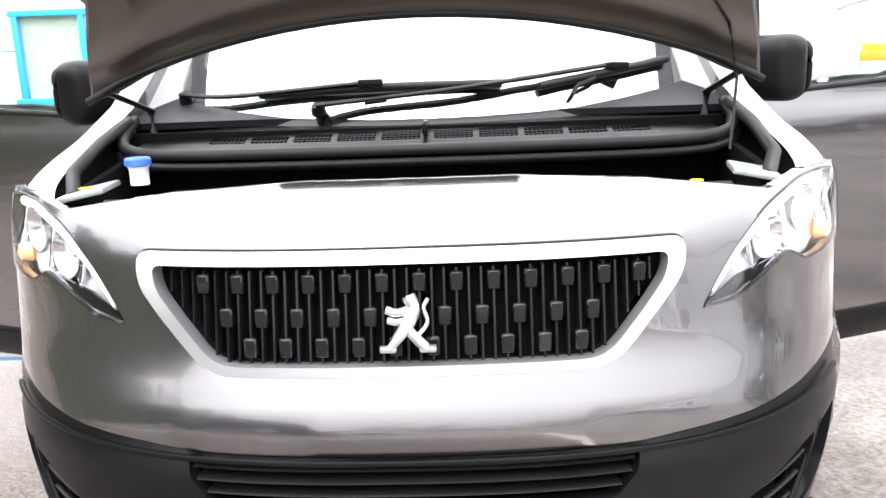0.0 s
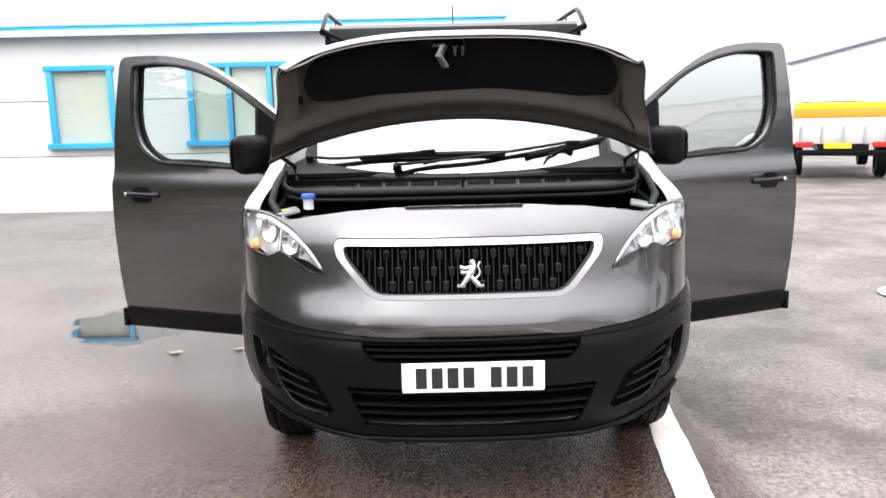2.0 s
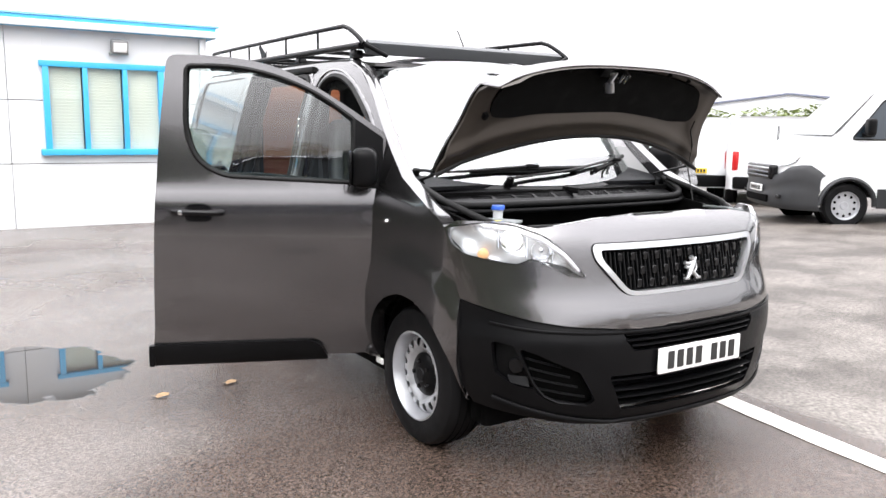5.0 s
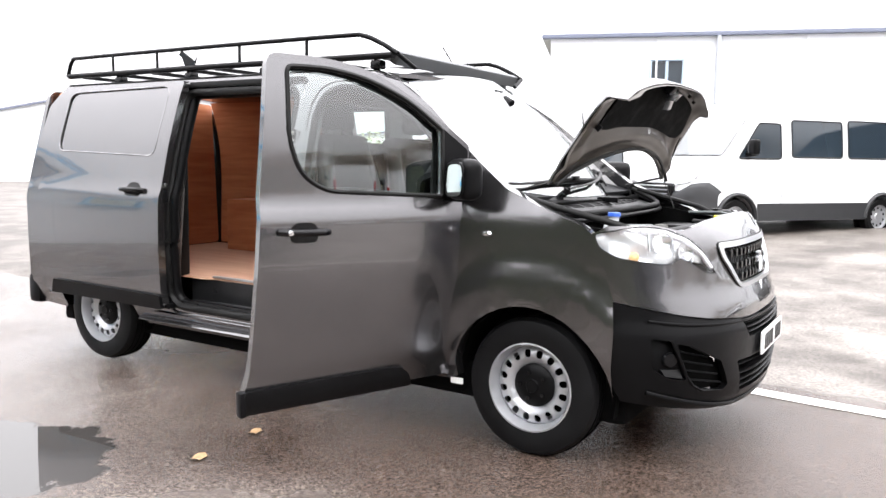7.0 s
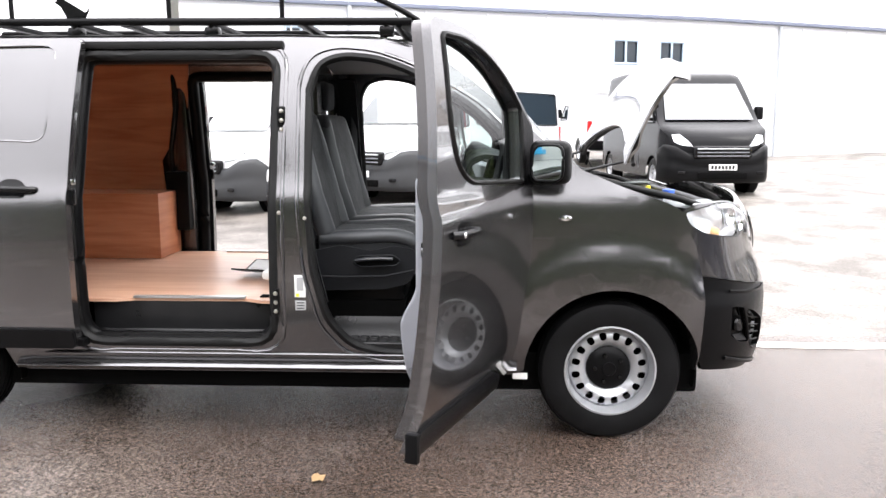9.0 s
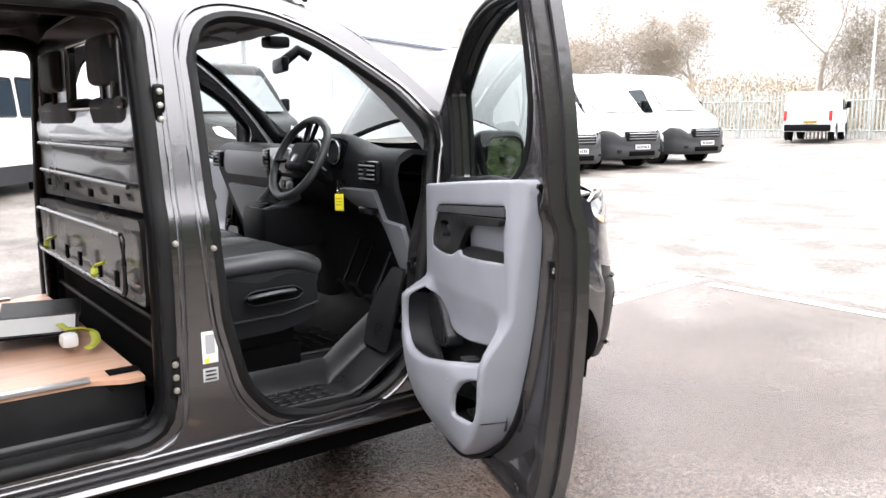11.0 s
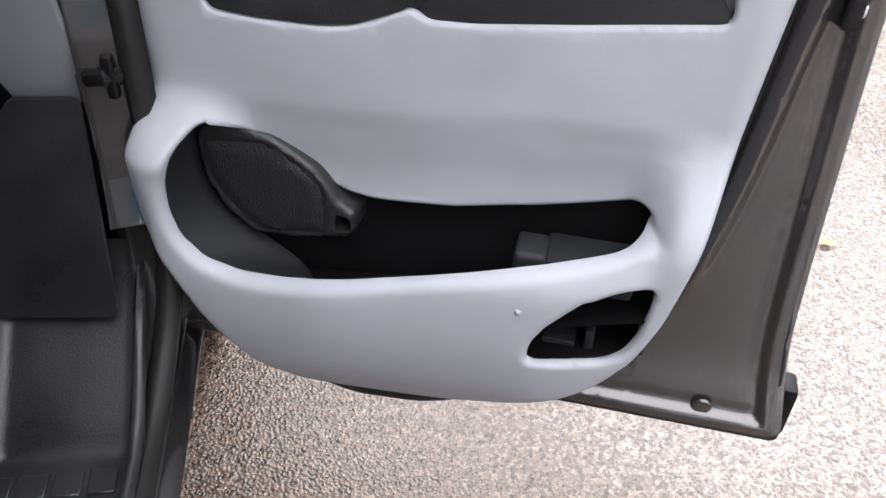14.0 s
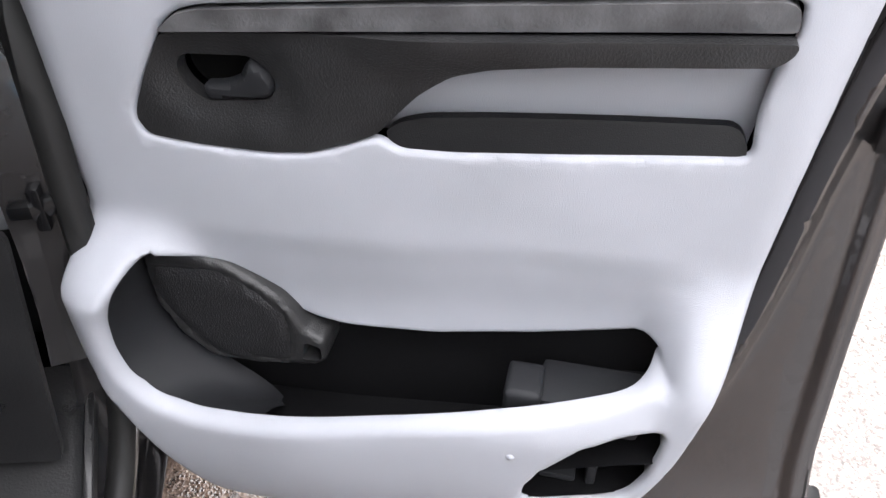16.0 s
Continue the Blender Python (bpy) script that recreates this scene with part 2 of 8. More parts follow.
def ground_mat():
    """Wet tarmac with chippings, wetter patches and puddles, contact shade painted in round the van; pale gravelled
    yard on the far side of the painted line.
    """
    m = bpy.data.materials.new("wet_asphalt_and_gravel")
    m.use_nodes = True
    n, l = m.node_tree.nodes, m.node_tree.links
    b = n["Principled BSDF"]
    geo = n.new("ShaderNodeNewGeometry")

    def noise_tex(scale, detail=4, rough=0.55):
        t = n.new("ShaderNodeTexNoise")
        t.inputs["Scale"].default_value, t.inputs["Detail"].default_value, t.inputs["Roughness"].default_value = scale, detail, rough
        l.new(geo.outputs["Position"], t.inputs["Vector"])
        return t.outputs["Fac"]

    def ramp(v, p0, c0, p1, c1):
        r = n.new("ShaderNodeValToRGB")
        r.color_ramp.elements[0].position, r.color_ramp.elements[0].color = p0, (*c0, 1)
        r.color_ramp.elements[1].position, r.color_ramp.elements[1].color = p1, (*c1, 1)
        l.new(v, r.inputs["Fac"])
        return r.outputs["Color"]

    def mix(f, a, c):
        x = n.new("ShaderNodeMix")
        x.data_type = "RGBA"
        for s, v in (("Factor", f), ("A", a), ("B", c)):
            if isinstance(v, (int, float)):
                x.inputs[s].default_value = v
            elif isinstance(v, tuple):
                x.inputs[s].default_value = (*v, 1)
            else:
                l.new(v, x.inputs[s])
        return x.outputs["Result"]

    def math_(op, a, c, clamp=False):
        x = n.new("ShaderNodeMath")
        x.operation, x.use_clamp = op, clamp
        for s, v in ((0, a), (1, c)):
            if isinstance(v, (int, float)):
                x.inputs[s].default_value = v
            else:
                l.new(v, x.inputs[s])
        return x.outputs[0]

    sep = n.new("ShaderNodeSeparateXYZ")
    l.new(geo.outputs["Position"], sep.inputs[0])
    chips = n.new("ShaderNodeTexVoronoi")
    chips.inputs["Scale"].default_value = 135
    l.new(geo.outputs["Position"], chips.inputs["Vector"])
    fine = ramp(noise_tex(230, 3), 0.35, (0.030, 0.026, 0.024), 0.70, (0.20, 0.178, 0.162))
    chipc = n.new("ShaderNodeRGBToBW")
    l.new(chips.outputs["Color"], chipc.inputs[0])
    stone = ramp(chipc.outputs[0], 0.25, (0.038, 0.032, 0.029), 0.85, (0.27, 0.238, 0.215))
    tar = mix(0.55, fine, stone)
    patch = ramp(noise_tex(0.55, 5), 0.40, (0.76, 0.68, 0.63), 0.60, (1.25, 1.23, 1.22))
    mul = n.new("ShaderNodeMix")
    mul.data_type, mul.blend_type = "RGBA", "MULTIPLY"
    mul.inputs["Factor"].default_value = 1
    l.new(tar, mul.inputs["A"])
    l.new(patch, mul.inputs["B"])
    speck = n.new("ShaderNodeMix")
    speck.data_type, speck.blend_type = "RGBA", "MULTIPLY"
    speck.inputs["Factor"].default_value = 1
    l.new(mul.outputs["Result"], speck.inputs["A"])
    l.new(ramp(noise_tex(52, 5, 0.75), 0.36, (0.52, 0.50, 0.49), 0.66, (1.42, 1.42, 1.42)), speck.inputs["B"])
    mul = speck
    gravel = ramp(noise_tex(38, 6, 0.7), 0.32, (0.05, 0.045, 0.041), 0.66, (0.33, 0.31, 0.285))
    blotch = ramp(noise_tex(1.1, 8, 0.65), 0.40, (0.42, 0.38, 0.35), 0.58, (1.08, 1.05, 1.02))
    mg = n.new("ShaderNodeMix")
    mg.data_type, mg.blend_type = "RGBA", "MULTIPLY"
    mg.inputs["Factor"].default_value = 1
    l.new(gravel, mg.inputs["A"])
    l.new(blotch, mg.inputs["B"])
    # the yard lies beyond x = 1.2 or beyond y = -3.1
    wob = math_("MULTIPLY", math_("SUBTRACT", noise_tex(3, 4), 0.5), 0.25)
    east = math_("MULTIPLY", math_("SUBTRACT", math_("ADD", sep.outputs[0], wob), 1.08), 14, True)
    south = math_("MULTIPLY", math_("SUBTRACT", math_("ADD", math_("MULTIPLY", sep.outputs[1], -1), wob), 3.12), 14, True)
    yard = math_("MAXIMUM", east, south)
    col = mix(yard, mul.outputs["Result"], mg.outputs["Result"])
    wet = ramp(noise_tex(0.45, 5), 0.40, (0.13, 0.13, 0.13), 0.62, (0.36, 0.36, 0.36))
    rg = mix(yard, wet, (0.55, 0.55, 0.55))
    # standing water
    pools = None
    for cx, cy, ax, ay in ((-2.35, 2.98, 0.50, 0.62), (-2.30, -1.30, 0.22, 0.24), (-3.1, 6.5, 0.75, 0.28)):
        dx = math_("DIVIDE", math_("SUBTRACT", sep.outputs[0], cx), ax)
        dy = math_("DIVIDE", math_("SUBTRACT", sep.outputs[1], cy), ay)
        d = math_("ADD", math_("MULTIPLY", dx, dx), math_("MULTIPLY", dy, dy))
        d = math_("ADD", d, math_("MULTIPLY", math_("SUBTRACT", noise_tex(3.5, 4), 0.5), 2.6))
        p = math_("MULTIPLY", math_("SUBTRACT", 1.0, d), 6, True)
        pools = p if pools is None else math_("MAXIMUM", pools, p)
    # brown tarmac, damp and with the van's contact shade multiplied in, round the nose
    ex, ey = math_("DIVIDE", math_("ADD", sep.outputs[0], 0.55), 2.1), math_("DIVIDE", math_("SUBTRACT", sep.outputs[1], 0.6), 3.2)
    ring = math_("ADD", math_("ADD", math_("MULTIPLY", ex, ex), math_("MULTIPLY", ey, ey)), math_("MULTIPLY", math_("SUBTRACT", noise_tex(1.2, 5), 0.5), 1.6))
    damp_shade = math_("MULTIPLY", math_("MULTIPLY", math_("SUBTRACT", 1.0, ring), 1.6, True), math_("SUBTRACT", 1.0, yard))
    damp_shaded = n.new("ShaderNodeMix")
    damp_shaded.data_type, damp_shaded.blend_type = "RGBA", "MULTIPLY"
    l.new(damp_shade, damp_shaded.inputs["Factor"])
    l.new(col, damp_shaded.inputs["A"])
    damp_shaded.inputs["B"].default_value = (0.52, 0.44, 0.395, 1)
    col = damp_shaded.outputs["Result"]
    # wet gravel alongside the van
    wet_g = n.new("ShaderNodeMix")
    wet_g.data_type, wet_g.blend_type = "RGBA", "MULTIPLY"
    near = math_("MULTIPLY", math_("MULTIPLY", math_("ADD", math_("ADD", sep.outputs[1], 1.0), math_("MULTIPLY", math_("SUBTRACT", noise_tex(0.8, 5, 0.65), 0.5), 9.0)), 0.5, True), east)
    l.new(near, wet_g.inputs["Factor"])
    l.new(col, wet_g.inputs["A"])
    wet_g.inputs["B"].default_value = (0.64, 0.62, 0.61, 1)
    col = wet_g.outputs["Result"]
    col = mix(pools, col, (0.035, 0.032, 0.030))
    rg = mix(math_("MULTIPLY", damp_shade, 0.8), rg, (0.14, 0.14, 0.14))
    rg = mix(pools, rg, (0.02, 0.02, 0.02))
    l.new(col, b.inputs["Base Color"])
    l.new(rg, b.inputs["Roughness"])
    bump = n.new("ShaderNodeBump")
    bump.inputs["Distance"].default_value = 0.006
    dry = math_("SUBTRACT", 1.0, pools)
    l.new(math_("MULTIPLY", dry, 0.42), bump.inputs["Strength"])
    l.new(math_("ADD", math_("ADD", noise_tex(120, 4), chips.outputs["Distance"]), math_("MULTIPLY", noise_tex(34, 4, 0.7), 1.6)), bump.inputs["Height"])
    l.new(bump.outputs["Normal"], b.inputs["Normal"])
    return m


GROUND = ground_mat()


# ---- mesh helpers ----
def finish(name, verts, faces, material, parent=None, label="", smooth=40):
    me = bpy.data.meshes.new(name)
    me.from_pydata([tuple(v) for v in verts], [], faces)
    me.update()
    if smooth:
        me.shade_smooth()
        me.set_sharp_from_angle(angle=radians(smooth))
    me.materials.append(material)
    ob = new(name, me)
    if parent:
        ob.parent = parent
    if label:
        tagged(ob, label)
    return ob


def part(name, bm, material, parent, label="", smooth=40):
    bmesh.ops.recalc_face_normals(bm, faces=bm.faces)
    verts = [v.co.copy() for v in bm.verts]
    bm.verts.index_update()
    faces = [[v.index for v in f.verts] for f in bm.faces]
    bm.free()
    return finish(name, verts, faces, material, parent, label, smooth)


def empty(name, label, category, m=None, group="", kind=""):
    ob = new(name)
    ob.empty_display_size = 0.1
    if m is not None:
        ob.matrix_world = m
    return tagged(ob, label, category, group, kind)


def box_bm(size, at=(0, 0, 0), bevel=0.01, seg=2, bm=None, turn=None):
    own = bm or bmesh.new()
    r = bmesh.ops.create_cube(own, size=1)
    m = Matrix.Translation(at) @ (turn or Matrix()) @ Matrix.Diagonal((*size, 1))
    bmesh.ops.transform(own, matrix=m, verts=r["verts"])
    if bevel:
        es = list({e for v in r["verts"] for e in v.link_edges})
        bmesh.ops.bevel(own, geom=es, offset=bevel, segments=seg, affect="EDGES", profile=0.6)
    return own


def box(name, size, at, material, parent, bevel=0.01, label="", seg=2, turn=None):
    return part(name, box_bm(size, at, bevel, seg, None, turn), material, parent, label)


def catmull(pts, per=6, closed=False):
    P = [Vector(p) for p in pts]
    out, n = [], len(P)
    rng = range(n if closed else n - 1)
    for i in rng:
        a = P[(i - 1) % n] if closed or i > 0 else P[0] * 2 - P[1]
        b, c = P[i], P[(i + 1) % n]
        d = P[(i + 2) % n] if closed or i + 2 < n else P[-1] * 2 - P[-2]
        for k in range(per):
            t = k / per
            out.append(0.5 * ((2 * b) + (c - a) * t + (2 * a - 5 * b + 4 * c - d) * t * t + (3 * b - a - 3 * c + d) * t ** 3))
    if not closed:
        out.append(P[-1])
    return out


def tube_data(path, r, seg=8, closed=False, flat=1.0):
    P = [Vector(p) for p in path]
    verts, faces, n = [], [], len(P)
    up = Vector((0, 0, 1))
    for i, p in enumerate(P):
        q0, q1 = (P[i - 1] if i or closed else p), (P[(i + 1) % n] if i < n - 1 or closed else p)
        t = (q1 - q0).normalized()
        s = t.cross(up)
        s = (s if s.length > 1e-3 else t.cross(Vector((0, 1, 0)))).normalized()
        u = s.cross(t).normalized()
        rr = r[i] if isinstance(r, (list, tuple)) else r
        for k in range(seg):
            a = 2 * math.pi * k / seg
            verts.append(p + s * (rr * math.cos(a)) + u * (rr * flat * math.sin(a)))
    for i in range(n if closed else n - 1):
        for k in range(seg):
            a, b = i * seg + k, i * seg + (k + 1) % seg
            c, d = ((i + 1) % n) * seg + (k + 1) % seg, ((i + 1) % n) * seg + k
            faces.append((a, d, c, b))
    if not closed:
        faces.append(tuple(range(seg)))
        faces.append(tuple(reversed(range((n - 1) * seg, n * seg))))
    return verts, faces


def tube(name, path, r, material, parent, seg=8, closed=False, label="", flat=1.0):
    v, f = tube_data(path, r, seg, closed, flat)
    return finish(name, v, f, material, parent, label, 60)


def lathe(name, prof, m, material, parent, seg=32, label=""):
    """Turns a profile of (radius, height) about the local z axis."""
    verts, faces, n = [], [], len(prof)
    for k in range(seg):
        a = 2 * math.pi * k / seg
        for r, h in prof:
            verts.append(m @ Vector((r * math.cos(a), r * math.sin(a), h)))
    for k in range(seg):
        for i in range(n - 1):
            a, b = k * n + i, k * n + i + 1
            c, d = ((k + 1) % seg) * n + i + 1, ((k + 1) % seg) * n + i
            faces.append((a, d, c, b))
    return finish(name, verts, faces, material, parent, label, 35)


def inside(p, poly):
    x, y, c, n = p[0], p[1], False, len(poly)
    j = n - 1
    for i in range(n):
        xi, yi, xj, yj = poly[i][0], poly[i][1], poly[j][0], poly[j][1]
        if (yi > y) != (yj > y) and x < (xj - xi) * (y - yi) / (yj - yi) + xi:
            c = not c
        j = i
    return c


def fillet(poly, r, seg=4):
    """Rounds the corners of a closed outline; r is one radius or one for each corner."""
    out, n = [], len(poly)
    for i in range(n):
        p, a, c = Vector(poly[i]), Vector(poly[i - 1]), Vector(poly[(i + 1) % n])
        rr = r[i] if isinstance(r, (list, tuple)) else r
        d0, d1 = a - p, c - p
        k = min(rr, d0.length * 0.48, d1.length * 0.48)
        if k < 1e-5:
            out.append(tuple(p))
            continue
        s, e = p + d0.normalized() * k, p + d1.normalized() * k
        for j in range(seg + 1):
            t = j / seg
            out.append(tuple(s * (1 - t) ** 2 + p * 2 * t * (1 - t) + e * t * t))
    return out


def dense(poly, step):
    out, n = [], len(poly)
    for i in range(n):
        a, b = Vector(poly[i]), Vector(poly[(i + 1) % n])
        k = max(1, math.ceil((b - a).length / step))
        out += [tuple(a.lerp(b, j / k)) for j in range(k)]
    return out


from mathutils.geometry import delaunay_2d_cdt


def sheet(name, outline, place, material, parent, holes=(), step=0.05, thick=0.0, label="", smooth=40, flip=False, rings=()):
    """A curved panel: the flat outline (with holes) is filled with triangles and laid into space by place(u, v, n), n being the height over the surface."""
    loops = [dense(outline, step)] + [dense(h, step) for h in holes]
    pts, edges = [], []
    for lp in loops:
        o = len(pts)
        pts += [Vector(p) for p in lp]
        edges += [(o + i, o + (i + 1) % len(lp)) for i in range(len(lp))]
    nb = len(pts)
    us, vs = [p[0] for p in loops[0]], [p[1] for p in loops[0]]
    B = np.array([(p.x, p.y) for p in pts])
    nu, nv = int((max(us) - min(us)) / step) + 1, int((max(vs) - min(vs)) / step) + 1
    for i in range(nu):
        for j in range(nv):
            q = (min(us) + (i + 0.5 + 0.25 * (j % 2)) * step, min(vs) + (j + 0.5) * step)
            if not inside(q, outline) or any(inside(q, h) for h in holes):
                continue
            if np.min((B[:, 0] - q[0]) ** 2 + (B[:, 1] - q[1]) ** 2) > (0.45 * step) ** 2:
                pts.append(Vector(q))
    cells = {(round(p.x / 0.004), round(p.y / 0.004)) for p in pts}
    for lp, sign, gaps in rings:
        lp = dense(lp, 0.012)
        area = sum(a[0] * b[1] - b[0] * a[1] for a, b in zip(lp, lp[1:] + lp[:1]))
        for g in gaps:
            for i, p in enumerate(lp):
                a, b = lp[i - 1], lp[(i + 1) % len(lp)]
                t = Vector((b[0] - a[0], b[1] - a[1])).normalized() * (1 if area > 0 else -1)
                q = (p[0] + sign * t.y * g, p[1] - sign * t.x * g)
                if inside(q, outline) and not any(inside(q, h) for h in holes) and (round(q[0] / 0.004), round(q[1] / 0.004)) not in cells:
                    cells.add((round(q[0] / 0.004), round(q[1] / 0.004)))
                    pts.append(Vector(q))
    v2, e2, f2, ov, _, _ = delaunay_2d_cdt(pts, edges, [], 0, 1e-6)
    keep = []
    for f in f2:
        c = (sum(v2[i].x for i in f) / 3, sum(v2[i].y for i in f) / 3)
        if inside(c, outline) and not any(inside(c, h) for h in holes):
            keep.append(tuple(f))
    front = [Vector(place(v.x, v.y, 0.0)) for v in v2]
    if flip:
        keep = [tuple(reversed(f)) for f in keep]
    verts, faces = front, list(keep)
    if thick:
        n = len(front)
        verts = front + [Vector(place(v.x, v.y, -thick)) for v in v2]
        faces += [tuple(reversed([i + n for i in f])) for f in keep]
        seen = {}
        for f in keep:
            for a, b in ((f[0], f[1]), (f[1], f[2]), (f[2], f[0])):
                seen[(a, b)] = 1
        for a, b in list(seen):
            if (b, a) not in seen:
                faces.append((b, a, a + n, b + n))
    return finish(name, verts, faces, material, parent, label, smooth)


def gap_to(poly):
    """A function that gives the distance from a point to a closed outline."""
    a = np.array([(p[0], p[1]) for p in poly])
    b = np.roll(a, -1, axis=0)
    ab = b - a
    ll = np.maximum((ab ** 2).sum(1), 1e-12)

    def dist(x, y):
        p = np.array((x, y)) - a
        k = np.clip((p * ab).sum(1) / ll, 0, 1)
        return float(np.sqrt(((p - ab * k[:, None]) ** 2).sum(1).min()))
    return dist


def roll(gap, r):
    """How far a rolled edge of radius r has dropped at that distance from the rim."""
    return 0.0 if gap >= r else r * (1 - math.sqrt(max(0.0, 1 - (1 - gap / r) ** 2)))


def table(rows, x):
    """Smooth value from rows of (x, y)."""
    n = len(rows)
    if x <= rows[0][0]:
        return rows[0][1]
    if x >= rows[-1][0]:
        return rows[-1][1]
    i = next(k for k in range(n - 1) if x <= rows[k + 1][0])

    def slope(k):
        if k in (0, n - 1):
            a, b = (rows[0], rows[1]) if k == 0 else (rows[-2], rows[-1])
            return (b[1] - a[1]) / (b[0] - a[0])
        s0 = (rows[k][1] - rows[k - 1][1]) / (rows[k][0] - rows[k - 1][0])
        s1 = (rows[k + 1][1] - rows[k][1]) / (rows[k + 1][0] - rows[k][0])
        return 0.0 if s0 * s1 <= 0 else 2 * s0 * s1 / (s0 + s1)

    (x0, y0), (x1, y1) = rows[i], rows[i + 1]
    h = x1 - x0
    t = (x - x0) / h
    m0, m1 = slope(i) * h, slope(i + 1) * h
    return (2 * t ** 3 - 3 * t * t + 1) * y0 + (t ** 3 - 2 * t * t + t) * m0 + (3 * t * t - 2 * t ** 3) * y1 + (t ** 3 - t * t) * m1


def smoothstep(a, b, x):
    t = min(1.0, max(0.0, (x - a) / (b - a)))
    return t * t * (3 - 2 * t)


# ---- the van: body ----
van = empty("van", "dark grey panel van with bonnet and all side doors open", "van")
WIDE = ((0.2, 0.80), (0.32, 0.885), (0.45, 0.925), (0.6, 0.95), (0.85, 0.958), (1.08, 0.955), (1.15, 0.949), (1.19, 0.932), (1.3, 0.906), (1.5, 0.862), (1.75, 0.793), (1.83, 0.765), (1.9, 0.735))
NOSE = ((0.25, 0.10), (0.30, 0.045), (0.36, 0.012), (0.45, 0.0), (0.62, 0.0), (0.69, 0.014), (0.74, 0.034), (0.82, 0.052), (0.92, 0.075), (1.0, 0.092), (1.05, 0.106), (1.09, 0.128), (1.12, 0.152), (1.14, 0.172), (1.16, 0.20))
ARC, CORNER = [], 0.62
for _i in range(201):
    _a = _i / 200 * math.pi / 2
    _x, _y = 0.958 * math.sin(_a) ** (2 / 2.6), CORNER * (1 - math.cos(_a))
    ARC.append((0.0 if not ARC else ARC[-1][0] + math.hypot(_x - ARC[-1][1], _y - ARC[-1][2]), _x, _y))
U1 = ARC[-1][0]


def ux(x):
    """Girth from the nose's middle to where the front is x wide."""
    return next((a[0] + (b[0] - a[0]) * (x - a[1]) / (b[1] - a[1]) for a, b in zip(ARC, ARC[1:]) if b[1] >= x), U1)


def uy(y):
    """Girth to where the side is y behind the nose."""
    return U1 + y - CORNER if y >= CORNER else next(a[0] + (b[0] - a[0]) * (y - a[2]) / (b[2] - a[2]) for a, b in zip(ARC, ARC[1:]) if b[2] >= y)


def skin(u, z, n=0.0):
    """The body's outer skin by girth (negative: the driver's side) and height; n lifts off it."""
    s, a = (-1 if u < 0 else 1), abs(u)

    def at(q):
        if q >= U1:
            x, y = 0.958, CORNER + q - U1
        else:
            k = min(199, max(0, int(np.searchsorted([p[0] for p in ARC], q)) - 1))
            p, r = ARC[k], ARC[k + 1]
            t = (q - p[0]) / (r[0] - p[0])
            x, y = p[1] + (r[1] - p[1]) * t, p[2] + (r[2] - p[2]) * t
        fade = max(0.0, 1 - y / CORNER) ** 0.7
        return Vector((x * table(WIDE, z) / 0.958, y + table(NOSE, z) * fade, 0))

    p = at(a)
    t = at(a + 0.005) - at(max(0.0, a - 0.005))
    nrm = Vector((t.y, -t.x, 0)).normalized()
    p += nrm * n
    return Vector((s * p.x, p.y, z))


def arch(cy, r, z0, seg=18):
    """Wheel arch from the back to the front."""
    a0 = math.asin((z0 - 0.33) / r)
    return [(cy + r * math.cos(a0 + (math.pi - 2 * a0) * i / seg), 0.33 + r * math.sin(a0 + (math.pi - 2 * a0) * i / seg)) for i in range(seg + 1)]


CAB_HOLE = fillet([(1.385, 1.40), (1.42, 1.27), (1.46, 1.12), (1.495, 0.95), (1.515, 0.75), (1.54, 0.60), (1.60, 0.485), (1.72, 0.415), (1.94, 0.408), (2.11, 0.450), (2.22, 0.58), (2.283, 0.826), (2.303, 1.123), (2.305, 1.66), (2.26, 1.765), (2.15, 1.80), (1.99, 1.785), (1.83, 1.728), (1.66, 1.632), (1.53, 1.55)], 0.06)
LOAD_HOLE = fillet([(2.455, 1.805), (2.46, 1.2), (2.465, 0.455), (3.42, 0.455), (3.42, 1.2), (3.40, 1.805)], [0.10, 0.3, 0.13, 0.13, 0.3, 0.06])
SIDE = ([(0.49, 0.48), (0.47, 0.795), (0.50, 0.93), (0.55, 1.02), (0.57, 1.09), (0.66, 1.13), (0.86, 1.20), (1.04, 1.275), (1.20, 1.395), (1.40, 1.56), (1.58, 1.705), (1.76, 1.815), (1.98, 1.875), (2.4, 1.895), (4.72, 1.895), (4.86, 1.75), (4.93, 1.2), (4.93, 0.42), (4.86, 0.33), (4.60, 0.31)]
        + arch(4.16, 0.40, 0.33) + [(3.7, 0.30), (1.34, 0.30)] + arch(0.89, 0.405, 0.33))
